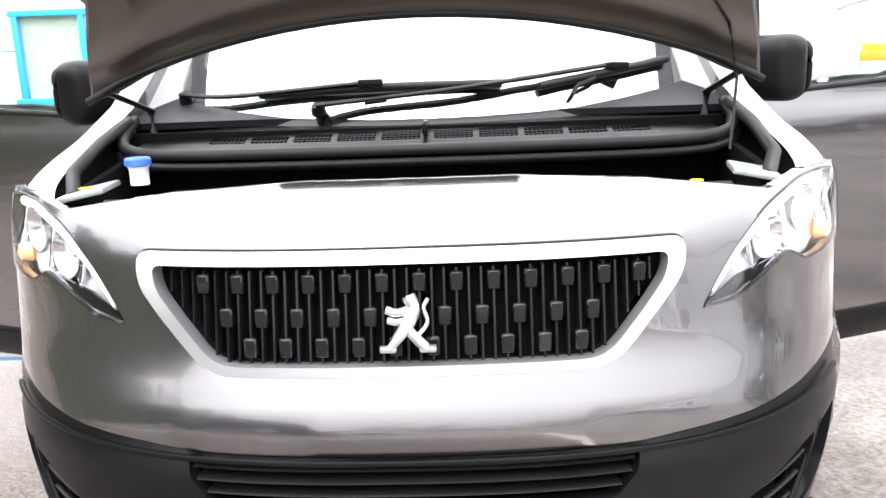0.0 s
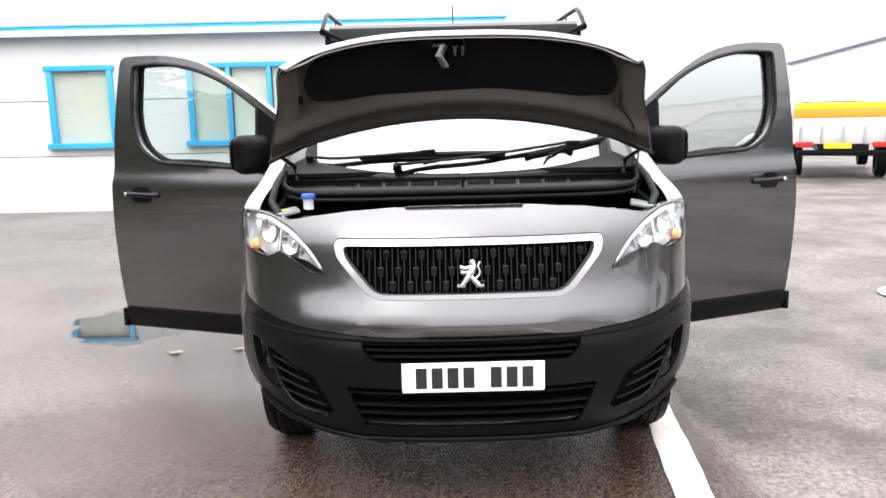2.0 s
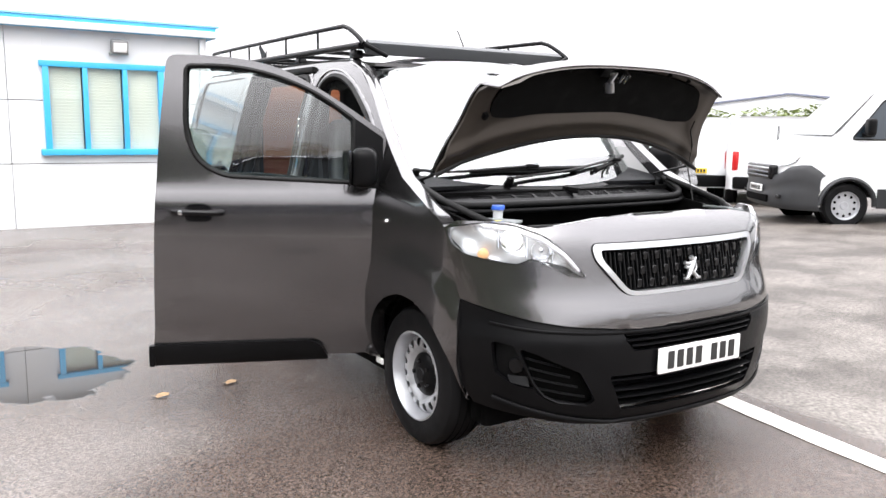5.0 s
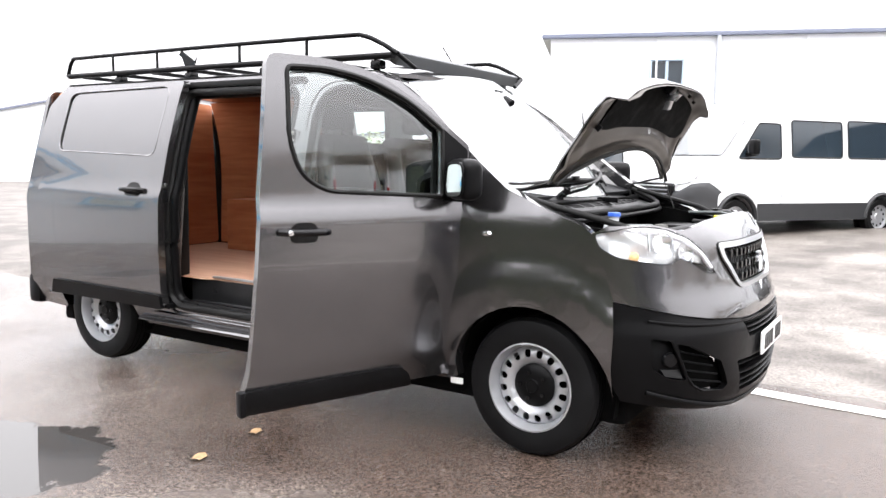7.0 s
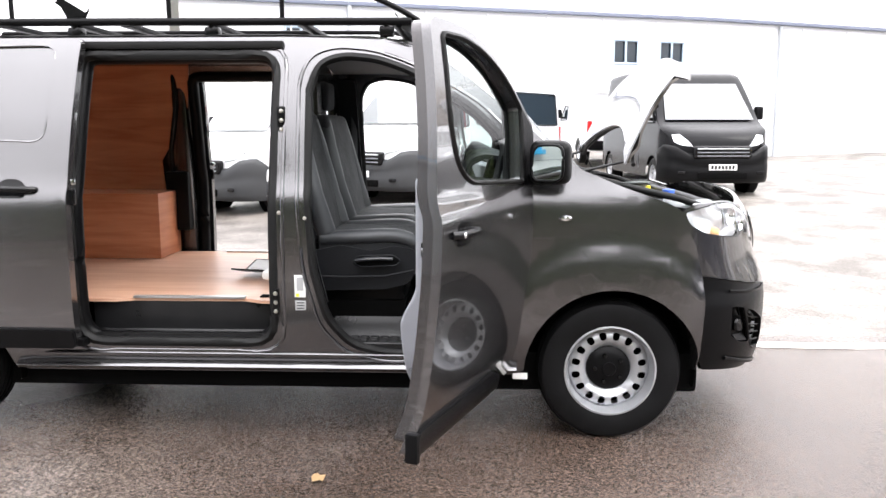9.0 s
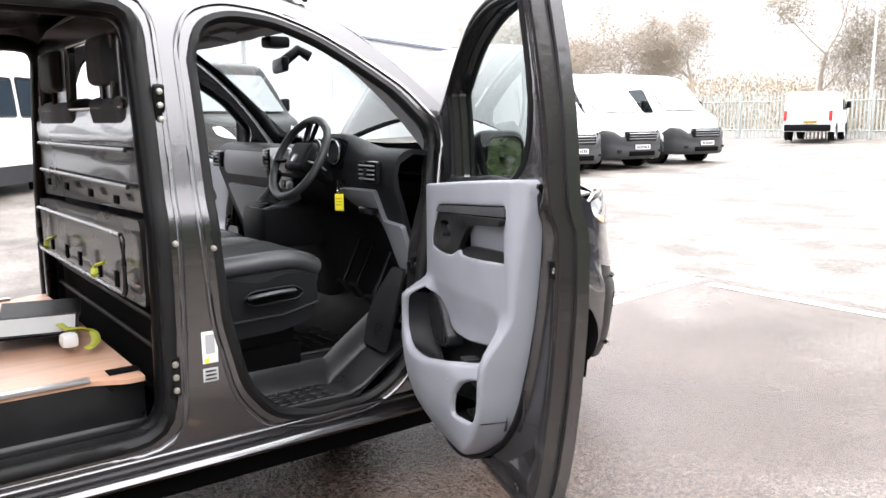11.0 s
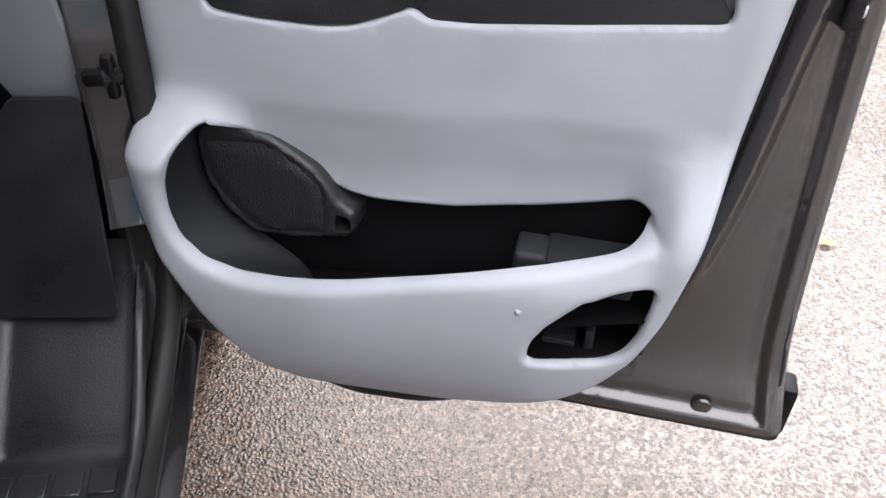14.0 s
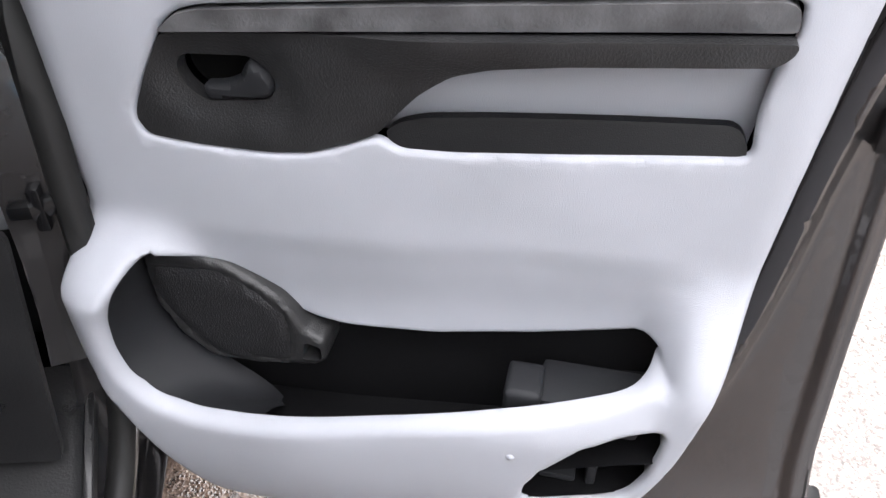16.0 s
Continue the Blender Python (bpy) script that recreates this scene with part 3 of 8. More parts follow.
for sign, tag in ((-1, "driver"), (1, "passenger")):
    def place(y, z, n=0.0, s=sign):
        flare = 0.0
        for cy in (0.89, 4.16):
            r = math.hypot(y - cy, z - 0.33)
            flare = max(flare, 0.024 * smoothstep(0.62, 0.545, r) * smoothstep(0.30, 0.45, z) + 0.008 * smoothstep(0.475, 0.44, r))
        return skin(s * uy(y), z, n + flare)
    panel = sheet("side_panel", SIDE, place, PAINT, van, (CAB_HOLE, LOAD_HOLE), 0.05, 0.07, flip=sign > 0)
    tube("inner_frame", [place(y, z, -0.062) for y, z in dense(LOAD_HOLE, 0.05)], 0.038, BLACK, van, 8, True, "black inner door frame")
    for hole, r in ((CAB_HOLE, 0.021), (LOAD_HOLE, 0.024)):
        tube("door_seal", [place(y, z, -0.012) for y, z in dense(hole, 0.05)], r, RUBBER, van, 6, True, "black rubber door seal")
        my, mz = sum(p[0] for p in hole) / len(hole), sum(p[1] for p in hole) / len(hole)
        hw, hh = max(p[0] for p in hole) - my, max(p[1] for p in hole) - mz
        wide_ = dense([(my + (y - my) * (1 + 0.045 / hw), mz + (z - mz) * (1 + 0.040 / hh)) for y, z in hole], 0.05)
        tube("door_flange", [place(y, z, -0.003) for y, z in wide_], 0.011, PAINT, van, 6, True)
    # arch liner and front inner wing
    for cy in (0.89, 4.16):
        a = [(cy + 0.41 * math.cos(t * math.pi / 14), 0.33 + 0.41 * math.sin(t * math.pi / 14)) for t in range(-1, 16)]
        v, f = [], []
        for y, z in a:
            v += [Vector((sign * 0.865, y, z)), Vector((sign * 0.60, y, z))]
        f = [(2 * i, 2 * i + 1, 2 * i + 3, 2 * i + 2) for i in range(len(a) - 1)]
        f.append(tuple(range(1, 2 * len(a), 2)))
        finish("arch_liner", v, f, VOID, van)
    # sill with step edge
    tube("sill_strip", [(sign * 0.905, y, 0.338) for y in (1.33, 1.8, 2.5, 3.2, 3.73)], 0.036, PAINT, van, 8, False, "grey painted sill edge", 0.6)
    tube("sill_crease", [(sign * (table(WIDE, 0.40) + 0.0), y, 0.40) for y in (1.36, 1.8, 2.5, 3.2, 3.70)], 0.012, PAINT, van, 8, False, "", 0.6)
    # roof ditch
    tube("roof_gutter", [(sign * (0.733 - 0.004), y, 1.897 - 0.02 * (y < 2)) for y in (1.98, 2.4, 3.2, 4.0, 4.7)], 0.016, RUBBER, van, 6, False, "black roof gutter strip", 0.5)
    # upper rail over the load door
    box("door_rail", (0.03, 1.0, 0.035), (sign * 0.765, 2.93, 1.852), RUBBER, van, 0.008, "black sliding door rail")

# wiring round the pillars: hinge plates, bolts and the paper labels of the driver's B pillar
for y, z in ((2.425, 1.50), (2.455, 0.66)):
    hp = box("hinge_plate", (0.02, 0.035, 0.13), (-table(WIDE, z) - 0.002, y, z), BLACK_GLOSS, van, 0.008, "black bolted check plate")
    for dz in (-0.042, 0.0, 0.042):
        lathe("bolt", ((0, 0.008), (0.009, 0.006), (0.011, 0)), Matrix.Translation((-table(WIDE, z) - 0.012, y, z + dz)) @ Matrix.Rotation(-math.pi / 2, 4, "Y"), ZINC, hp, 8)
for y, z in ((2.43, 1.08), (2.31, 1.055), (1.42, 0.80), (1.40, 1.15)):
    lathe("pillar_bolt", ((0, 0.012), (0.008, 0.010), (0.010, 0)), Matrix.Translation((-table(WIDE, z), y, z)) @ Matrix.Rotation(-math.pi / 2, 4, "Y"), ZINC, van, 8)
lab = box("tyre_label", (0.003, 0.052, 0.105), (-table(WIDE, 0.735) - 0.002, 2.34, 0.737), PAPER, van, 0.001, "white tyre pressure sticker")
box("print_block", (0.0015, 0.030, 0.062), (-table(WIDE, 0.735) - 0.0045, 2.34, 0.748), mat("grey_print", (0.35, 0.35, 0.35), 0.6), lab, 0)
box("yellow_square", (0.0015, 0.014, 0.014), (-table(WIDE, 0.735) - 0.0045, 2.352, 0.695), YELLOW, lab, 0)
lab2 = box("paint_label", (0.003, 0.05, 0.045), (-table(WIDE, 0.645) - 0.002, 2.34, 0.645), mat("grey_foil_label", (0.42, 0.42, 0.42), 0.5), van, 0.001, "grey data sticker")
for k in range(3):
    box("print_bar", (0.0015, 0.036, 0.005), (-table(WIDE, 0.645) - 0.0045, 2.34, 0.658 - 0.013 * k), INK, lab2, 0)

# roof, headliner, rear end
sheet("roof", fillet([(-0.735, 4.74), (0.735, 4.74), (0.735, 1.98), (0.70, 1.83), (0.45, 1.72), (0, 1.69), (-0.45, 1.72), (-0.70, 1.83), (-0.735, 1.98)], 0.05),
      lambda x, y, n=0.0: Vector((x, y, 1.95 - 0.055 * (x / 0.735) ** 2 - 0.22 * max(0, 2.1 - y) ** 2 * 2.2 + n)), PAINT, van, (), 0.08, 0.02)
sheet("headliner", [(-0.70, 2.45), (0.70, 2.45), (0.70, 1.95), (0.62, 1.80), (0, 1.74), (-0.62, 1.80), (-0.70, 1.95)],
      lambda x, y, n=0.0: Vector((x, y, 1.87 - 0.05 * (x / 0.735) ** 2 - 0.22 * max(0, 2.1 - y) ** 2 * 2.0 + n)), HEADLINE, van, (), 0.1, 0.01, "pale grey cloth headliner", flip=True)
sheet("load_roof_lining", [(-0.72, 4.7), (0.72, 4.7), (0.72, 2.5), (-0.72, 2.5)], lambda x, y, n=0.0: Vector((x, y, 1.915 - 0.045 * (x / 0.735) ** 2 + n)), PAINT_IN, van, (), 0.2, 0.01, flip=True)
for s in (-1, 1):
    sheet("rear_door", fillet([(s * 0.02, 0.45), (s * 0.92, 0.45), (s * 0.93, 1.1), (s * 0.76, 1.86), (s * 0.02, 1.90)], 0.05), lambda x, z, n=0.0: Vector((x, 4.94 - 0.06 * max(0, z - 1.1) - n, z)), PAINT, van, (), 0.12, 0.04, flip=s > 0)
box("rear_bumper", (1.86, 0.14, 0.22), (0, 4.94, 0.42), BLACK, van, 0.04)
box("underbody", (1.62, 4.3, 0.20), (0, 2.6, 0.295), VOID, van, 0.03)

# windscreen and A pillars
def screen_edge(s, t):
    """Windscreen by width (-1..1) and height (0..1)."""
    hw = 0.80 + (0.655 - 0.80) * t
    yb, yt = 0.965 + 0.27 * s * s, 1.69 + 0.155 * s * s
    zb, zt = 1.215 + 0.045 * s * s, 1.895 - 0.045 * s * s
    bow = 0.05 * math.sin(math.pi * t)
    return Vector((s * hw, yb + (yt - yb) * t - bow * 0.65, zb + (zt - zb) * t + bow * 0.75))


def screen(s, t, n=0.0):
    p = screen_edge(s, t)
    return p + Vector((0.35 * s, -0.62, 0.72)).normalized() * n


glass = sheet("windscreen", [(-1, 0), (1, 0), (1, 1), (-1, 1)], screen, SCREEN, van, (), 0.09, 0.0, "tinted windscreen reflecting white sky")
glass.visible_shadow = False
sheet("screen_border", [(-1.0, -0.05), (1.0, -0.05), (1.0, 1.0), (-1.0, 1.0)], lambda s, t, n=0.0: screen(s, t, n - 0.006), BLACK_GLOSS, van,
      (fillet([(-0.93, 0.17), (0.93, 0.17), (0.955, 0.95), (-0.955, 0.95)], 0.05),), 0.09, 0.0, "black ceramic windscreen border")
SIDE_TOP = ((0.0, 1.04, 1.275), (0.18, 1.20, 1.395), (0.42, 1.40, 1.56), (0.64, 1.58, 1.705), (0.84, 1.76, 1.815), (1.0, 1.98, 1.875))
for s in (-1, 1):
    def pillar(k, t, n=0.0, s=s):
        y, z = table([(r[0], r[1]) for r in SIDE_TOP], t), table([(r[0], r[2]) for r in SIDE_TOP], t)
        a, b = screen_edge(s, t), Vector((s * table(WIDE, z), y, z))
        out = Vector((s * 0.7, -0.35, 0.6)).normalized()
        return a.lerp(b, k) + out * (0.028 * math.sin(math.pi * k) + n)
    sheet("a_pillar", [(0, 0), (1, 0), (1, 1), (0, 1)], pillar, PAINT, van, (), 0.09, 0.012, flip=s < 0)
    sheet("pillar_trim", [(0, 0), (0.9, 0), (0.9, 1), (0, 1)], lambda k, t, n=0.0: pillar(k, t, n - 0.05), HEADLINE, van, (), 0.12, 0.01, "pale grey pillar trim", flip=s < 0)

# ---- nose: painted panel, grille, headlamps, bumper ----
def mirrored(pts):
    return [(-u, z) for u, z in reversed(pts)]


LAMP_OUT = fillet([(ux(0.535), 0.905), (ux(0.60), 1.00), (ux(0.68), 1.075), (ux(0.78), 1.118), (ux(0.87), 1.125), (uy(0.56), 1.09), (uy(0.535), 1.03), (uy(0.44), 0.985), (ux(0.835), 0.962), (ux(0.785), 0.958), (ux(0.735), 0.985), (ux(0.68), 0.955), (ux(0.61), 0.915)],
                  [0.015, 0.05, 0.05, 0.05, 0.05, 0.03, 0.03, 0.03, 0.02, 0.01, 0.015, 0.02, 0.01])
BORDER = ((0.0, 0.688), (0.40, 0.692), (0.50, 0.705), (ux(0.62), 0.715), (ux(0.75), 0.735), (ux(0.86), 0.765), (uy(0.47), 0.795))
GRILLE_OUT = fillet([(ux(0.505), 1.045), (-ux(0.505), 1.045), (-ux(0.500), 0.985), (-ux(0.365), 0.825), (ux(0.365), 0.825), (ux(0.500), 0.985)], [0.03, 0.03, 0.05, 0.05, 0.05, 0.05])
GRILLE_IN = fillet([(ux(0.472), 1.020), (-ux(0.472), 1.020), (-ux(0.463), 0.978), (-ux(0.350), 0.843), (ux(0.350), 0.843), (ux(0.463), 0.978)], [0.02, 0.02, 0.03, 0.04, 0.04, 0.03])
up = [(uy(0.47), 0.795)] + [(uy(0.50), 0.93), (uy(0.55), 1.02), (uy(0.57), 1.09), (uy(0.47), 1.125), (ux(0.80), 1.13), (ux(0.70), 1.105), (ux(0.60), 1.122), (ux(0.45), 1.142), (0.2, 1.155)]
low = [(u, z) for u, z in BORDER]
PANEL = [(-u, z) for u, z in reversed(low[1:])] + low[:-1] + up + [(-u, z) for u, z in reversed(up)][:-1]
sheet("nose_panel", PANEL, lambda u, z, n=0.0: skin(u, z, n + 0.026 * smoothstep(0.68, 0.725, z) * smoothstep(0.87, 0.72, z) * smoothstep(1.2, 0.45, abs(u))), PAINT, van, (GRILLE_OUT, LAMP_OUT, mirrored(LAMP_OUT)), 0.035, 0.02, "grey painted nose panel")

grille = sheet("grille_frame", GRILLE_OUT, lambda u, z, n=0.0: skin(u, z, n + 0.012 * (1 - abs(z - 0.93) / 0.2) + 0.004), SATIN, van, (GRILLE_IN,), 0.03, 0.03, "satin silver grille surround")
tube("frame_gap", [skin(u, z, 0.003) for u, z in dense(GRILLE_OUT, 0.04)], 0.004, RUBBER, grille, 5, True)
# backing sheet coloured as the shade behind the ribs
sheet("grille_back", GRILLE_IN, lambda u, z, n=0.0: skin(u, z, n - 0.035), VOID, van, (), 0.06, 0.0, "near-black sheet for the shade behind the grille")
NB = 41
for k in range(NB):
    u = (k - (NB - 1) / 2) * 0.0222
    zlo = 0.845 + max(0.0, (abs(u) - 0.345) * 1.25)
    zhi = 1.008
    if zhi - zlo < 0.03:
        continue
    bm = bmesh.new()
    for p, q, dn in ((zlo, zhi, 0.0),):
        v = [skin(u + du, z, n) for z in (p, q) for du, n in ((-0.006, -0.03), (-0.002, -0.006), (0.002, -0.006), (0.006, -0.03))]
        bv = [bm.verts.new(x) for x in v]
        for i in range(3):
            bm.faces.new((bv[i], bv[i + 1], bv[i + 5], bv[i + 4]))
        bm.faces.new(bv[:4]), bm.faces.new(bv[4:])
    part("grille_bar", bm, BLACK_GLOSS, grille, "black grille rib")
    for j, zc in enumerate((0.985, 0.925, 0.873)):
        if (k + j) % 3 == 0 and zc - 0.018 > zlo:
            bm = box_bm((0.024, 0.014, 0.036), (0, 0, 0), 0.003, 1)
            p, q = skin(u, zc, -0.006), skin(u, zc, 0.1)
            yaw = math.atan2(q.x - p.x, -(q.y - p.y))
            bmesh.ops.transform(bm, matrix=Matrix.Translation(p) @ Matrix.Rotation(yaw, 4, "Z"), verts=bm.verts)
            part("grille_stud", bm, BLACK_GLOSS, grille)
# the maker's badge as plain silver bars
BADGE = (((0.004, 0.968), (0.012, 0.945), (-0.002, 0.915), (-0.022, 0.888), (-0.030, 0.878)), ((0.010, 0.940), (0.002, 0.912), (0.018, 0.892), (0.032, 0.878)), ((0.006, 0.944), (-0.018, 0.938), (-0.036, 0.944)), ((0.006, 0.930), (-0.016, 0.922), (-0.034, 0.926)), ((0.020, 0.900), (0.036, 0.920), (0.030, 0.945), (0.038, 0.962)))
bd = tube("badge", catmull([skin(u, z, 0.020) for u, z in BADGE[0]], 4), [0.013, 0.014, 0.013, 0.012, 0.013, 0.014, 0.015, 0.015, 0.014, 0.013, 0.012, 0.011, 0.010, 0.009, 0.009, 0.008, 0.008], SATIN, grille, 8, False, "plain silver badge", 0.9)
for row, r in zip(BADGE[1:], (0.010, 0.008, 0.007, 0.004)):
    tube("badge_bar", catmull([skin(u, z, 0.018) for u, z in row], 4), r, SATIN, bd, 8)
for u in (-0.034, 0.036):
    box("badge_foot", (0.030, 0.014, 0.012), skin(u, 0.876, 0.018), SATIN, bd, 0.004)

# headlamps
LAMP_PALE = mat("pale_satin_lamp_lining", (0.74, 0.75, 0.76), 0.25, 0.45, 0, 0.6, 40)
for s in (-1, 1):
    o = LAMP_OUT if s > 0 else mirrored(LAMP_OUT)
    lamp = sheet("headlamp", o, lambda u, z, n=0.0: skin(u, z, n + 0.004), CLEAR, van, (), 0.03, 0.0, "clear headlamp, lit")
    lamp.visible_shadow = False
    sheet("lamp_bowl", o, lambda u, z, n=0.0: skin(u, z, n - 0.032 - 0.014 * math.sin(46 * z) * math.cos(26 * u)), LAMP_PALE, lamp, (), 0.02, 0.0, "silver lamp reflector")
    rim = [skin(u, z, -0.004) for u, z in dense(o, 0.03)]
    tube("lamp_rim", rim, 0.0045, BLACK_GLOSS, lamp, 6, True, "black lamp edge")
    tube("daylight_strip", [skin(s * ux(x), z, -0.012) for x, z in ((0.56, 0.935), (0.62, 1.005), (0.69, 1.06), (0.78, 1.10), (0.85, 1.108))], 0.012, mat("white_light_guide", (0.9, 0.9, 0.92), 0.3), lamp, 8, False, "white light guide")
    for x, z, r, m in ((0.70, 1.015, 0.042, REFLECT), (0.80, 1.055, 0.045, REFLECT)):
        c, q = skin(s * ux(x), z, -0.05), skin(s * ux(x), z, 0.05)
        rot = (q - c).to_track_quat("Z", "Y").to_matrix().to_4x4()
        lathe("lamp_cup", ((0.012, 0.0), (r * 0.6, 0.008), (r, 0.035), (r + 0.004, 0.036)), Matrix.Translation(c) @ rot, m, lamp, 20, "chromed lamp bowl")
        lathe("bulb", ((0, 0.022), (0.010, 0.016), (0.012, 0.0)), Matrix.Translation(c) @ rot, LAMP if x > 0.75 else CHROME, lamp, 10)
    for a, b in (((0.745, 1.075), (0.755, 0.985)), ((0.655, 1.02), (0.665, 0.965)), ((0.835, 1.095), (0.845, 1.02))):
        tube("lamp_divider", [skin(s * ux(a[0]), a[1], -0.022), skin(s * ux(b[0]), b[1], -0.022)], 0.006, CHROME, lamp, 6)
    c, q = skin(s * uy(0.36), 0.99, -0.035), skin(s * uy(0.36), 0.99, 0.05)
    lathe("indicator_bulb", ((0, 0.03), (0.018, 0.024), (0.024, 0.0)), Matrix.Translation(c) @ (q - c).to_track_quat("Z", "Y").to_matrix().to_4x4(), AMBER, lamp, 12, "amber indicator bulb")
    sheet("lamp_lower", [(s * ux(x), z) for x, z in ((0.545, 0.908), (0.62, 0.925), (0.68, 0.96), (0.70, 0.975), (0.62, 0.955))][::s], lambda u, z, n=0.0: skin(u, z, n - 0.008), BLACK_GLOSS, lamp, (), 0.03, 0.006, "smoked lower lamp strip")

# bumper of black grained plastic
UPSLOT = fillet([(0.415, 0.722), (-0.415, 0.722), (-0.405, 0.645), (-0.365, 0.600), (0.365, 0.600), (0.405, 0.645)], 0.012)
UPSLOT = [(u, min(z, 0.684)) for u, z in UPSLOT]
LOWSLOT = fillet([(0.485, 0.500), (-0.485, 0.500), (-0.43, 0.345), (0.43, 0.345)], 0.012)
VENT = fillet([(ux(0.80), 0.615), (ux(0.755), 0.60), (ux(0.60), 0.52), (ux(0.545), 0.395), (ux(0.575), 0.375), (ux(0.71), 0.385), (ux(0.755), 0.42)], 0.012)
FOG = fillet([(uy(0.335), 0.64), (ux(0.815), 0.625), (ux(0.775), 0.50), (ux(0.765), 0.44), (ux(0.83), 0.455), (uy(0.33), 0.50)], 0.02)
b_top = [(u, z - 0.004) for u, z in BORDER] + [(uy(0.485), 0.79)]
b_low = [(uy(0.495), 0.42), (uy(0.45), 0.335), (ux(0.80), 0.305), (ux(0.62), 0.275), (ux(0.45), 0.262), (0.2, 0.258)]
BUMP = [(-u, z) for u, z in reversed(b_top[1:])] + b_top + b_low + [(-u, z) for u, z in reversed(b_low)]


def lip(u, z, n=0.0):
    """The bumper with its proud chin and lower blade."""
    return skin(u, z, n + 0.012 * smoothstep(0.685, 0.66, z) + 0.012 * smoothstep(0.36, 0.32, z) * smoothstep(0.9, 0.5, abs(u)))


bumper = sheet("bumper", BUMP, lip, BLACK, van, (UPSLOT, LOWSLOT, VENT, mirrored(VENT), FOG, mirrored(FOG)), 0.035, 0.03, "black grained plastic bumper")
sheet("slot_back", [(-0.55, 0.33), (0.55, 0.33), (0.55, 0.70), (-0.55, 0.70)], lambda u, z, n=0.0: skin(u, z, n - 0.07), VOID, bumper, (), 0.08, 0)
for zc, w in ((0.667, 0.400), (0.645, 0.395), (0.622, 0.375), (0.478, 0.475), (0.432, 0.458), (0.399, 0.447), (0.366, 0.437)):
    up_ = zc > 0.6
    v, f = [], []
    N = 26
    for i in range(N + 1):
        u = w * (2 * i / N - 1)
        for dz, n in ((0.005, 0.002), (0.0, 0.010), (-0.005, 0.002), (-0.012, -0.055), (0.002, -0.055)):
            v.append(skin(u, zc + dz, n))
    for i in range(N):
        for k in range(5):
            f.append((i * 5 + k, i * 5 + (k + 1) % 5, (i + 1) * 5 + (k + 1) % 5, (i + 1) * 5 + k))
    f += [tuple(range(5)), tuple(reversed(range(N * 5, N * 5 + 5)))]
    finish("slat", v, f, BLACK, bumper)
for s in (-1, 1):
    o = VENT if s > 0 else mirrored(VENT)
    sheet("vent_back", o, lambda u, z, n=0.0: skin(u, z, n - 0.035), VOID, bumper, (), 0.06, 0)
    for k in range(5):
        z0 = 0.575 - 0.043 * k
        a, b = ux(0.785 - 0.008 * k), ux(0.665 - 0.027 * k)
        tube("vent_slat", [skin(s * (a + (b - a) * i / 6), z0 - 0.035 * i / 6, -0.002) for i in range(7)], 0.007, BLACK, bumper, 6, False, "", 0.6)
    tube("vent_edge", [skin(s * ux(x), z, 0.006) for x, z in ((0.815, 0.63), (0.79, 0.55), (0.765, 0.46), (0.735, 0.41), (0.69, 0.385), (0.58, 0.37))], 0.008, BLACK, bumper, 6)
    o = FOG if s > 0 else mirrored(FOG)
    sheet("fog_recess", o, lambda u, z, n=0.0: skin(u, z, n - 0.02 - 0.25 * max(0, z - 0.53)), BLACK, bumper, (), 0.04, 0)
    c, q = skin(s * ux(0.815), 0.535, -0.015), skin(s * ux(0.815), 0.535, 0.05)
    lathe("fog_blank", ((0, 0.012), (0.03, 0.01), (0.037, 0.0)), Matrix.Translation(c) @ (q - c).to_track_quat("Z", "Y").to_matrix().to_4x4(), BLACK_GLOSS, bumper, 18, "black round fog lamp blank")
    sheet("fog_floor", [(s * ux(x), z) for x, z in ((0.78, 0.452), (0.835, 0.462), (0.845, 0.49), (0.785, 0.49))][::s], lambda u, z, n=0.0: skin(u, z, n + 0.012 - 0.6 * (z - 0.45)), BLACK, bumper, (), 0.03, 0.01, "black lower fog surround")
tube("chin_edge", [lip(u, 0.285 + 0.25 * max(0, abs(u) - 0.45) ** 1.5, 0.006) for u in [1.0 * (i / 24 - 1) for i in range(49)]], 0.011, BLACK, bumper, 6)
tube("bumper_crease", [skin(u, table([(0, 0.688), (0.45, 0.69), (0.75, 0.70), (1.25, 0.76)], abs(u)) - 0.008, 0.010) for u in [0.98 * (i / 24 - 1) for i in range(49)]], 0.006, BLACK, bumper, 6)

plate = box("number_plate", (0.524, 0.012, 0.113), (0.0025, -0.022, 0.549), PLATE_W, van, 0.006, "white front number plate with dark bars")
for x0, n in ((-0.212, 4), (0.062, 3)):
    for k in range(n):
        box("plate_bar", (0.040, 0.003, 0.078), (x0 + 0.024 + 0.058 * k, -0.0295, 0.549), INK, plate, 0.002, "", 1)

# ---- bonnet, raised ----
def hood_at(s, t, n=0.0):
    """Raised bonnet by width (-1..1) and length (0 at the hinge, 1 at the lip)."""
    hw = table(((0, 0.875), (0.25, 0.845), (0.55, 0.80), (0.8, 0.785), (0.93, 0.755), (1.0, 0.72)), t)
    a = abs(s)
    y = (0.75 + 0.11 * a * a) * (1 - t) + (0.52 + 0.08 * a ** 2.5) * t
    z = (1.485 - 0.175 * a * a) * (1 - t) + (1.865 - 0.105 * a ** 3) * t
    bow = 0.035 * math.sin(math.pi * min(1, t * 1.02)) * (1 - 0.5 * a * a)
    out = Vector((0.0, 0.70, 0.72))
    lipd = 0.075 * smoothstep(0.90, 1.0, t) + 0.014 * smoothstep(0.86, 1.0, a)
    p = Vector((s * hw, y, z)) + out * (bow - lipd + n)
    return p


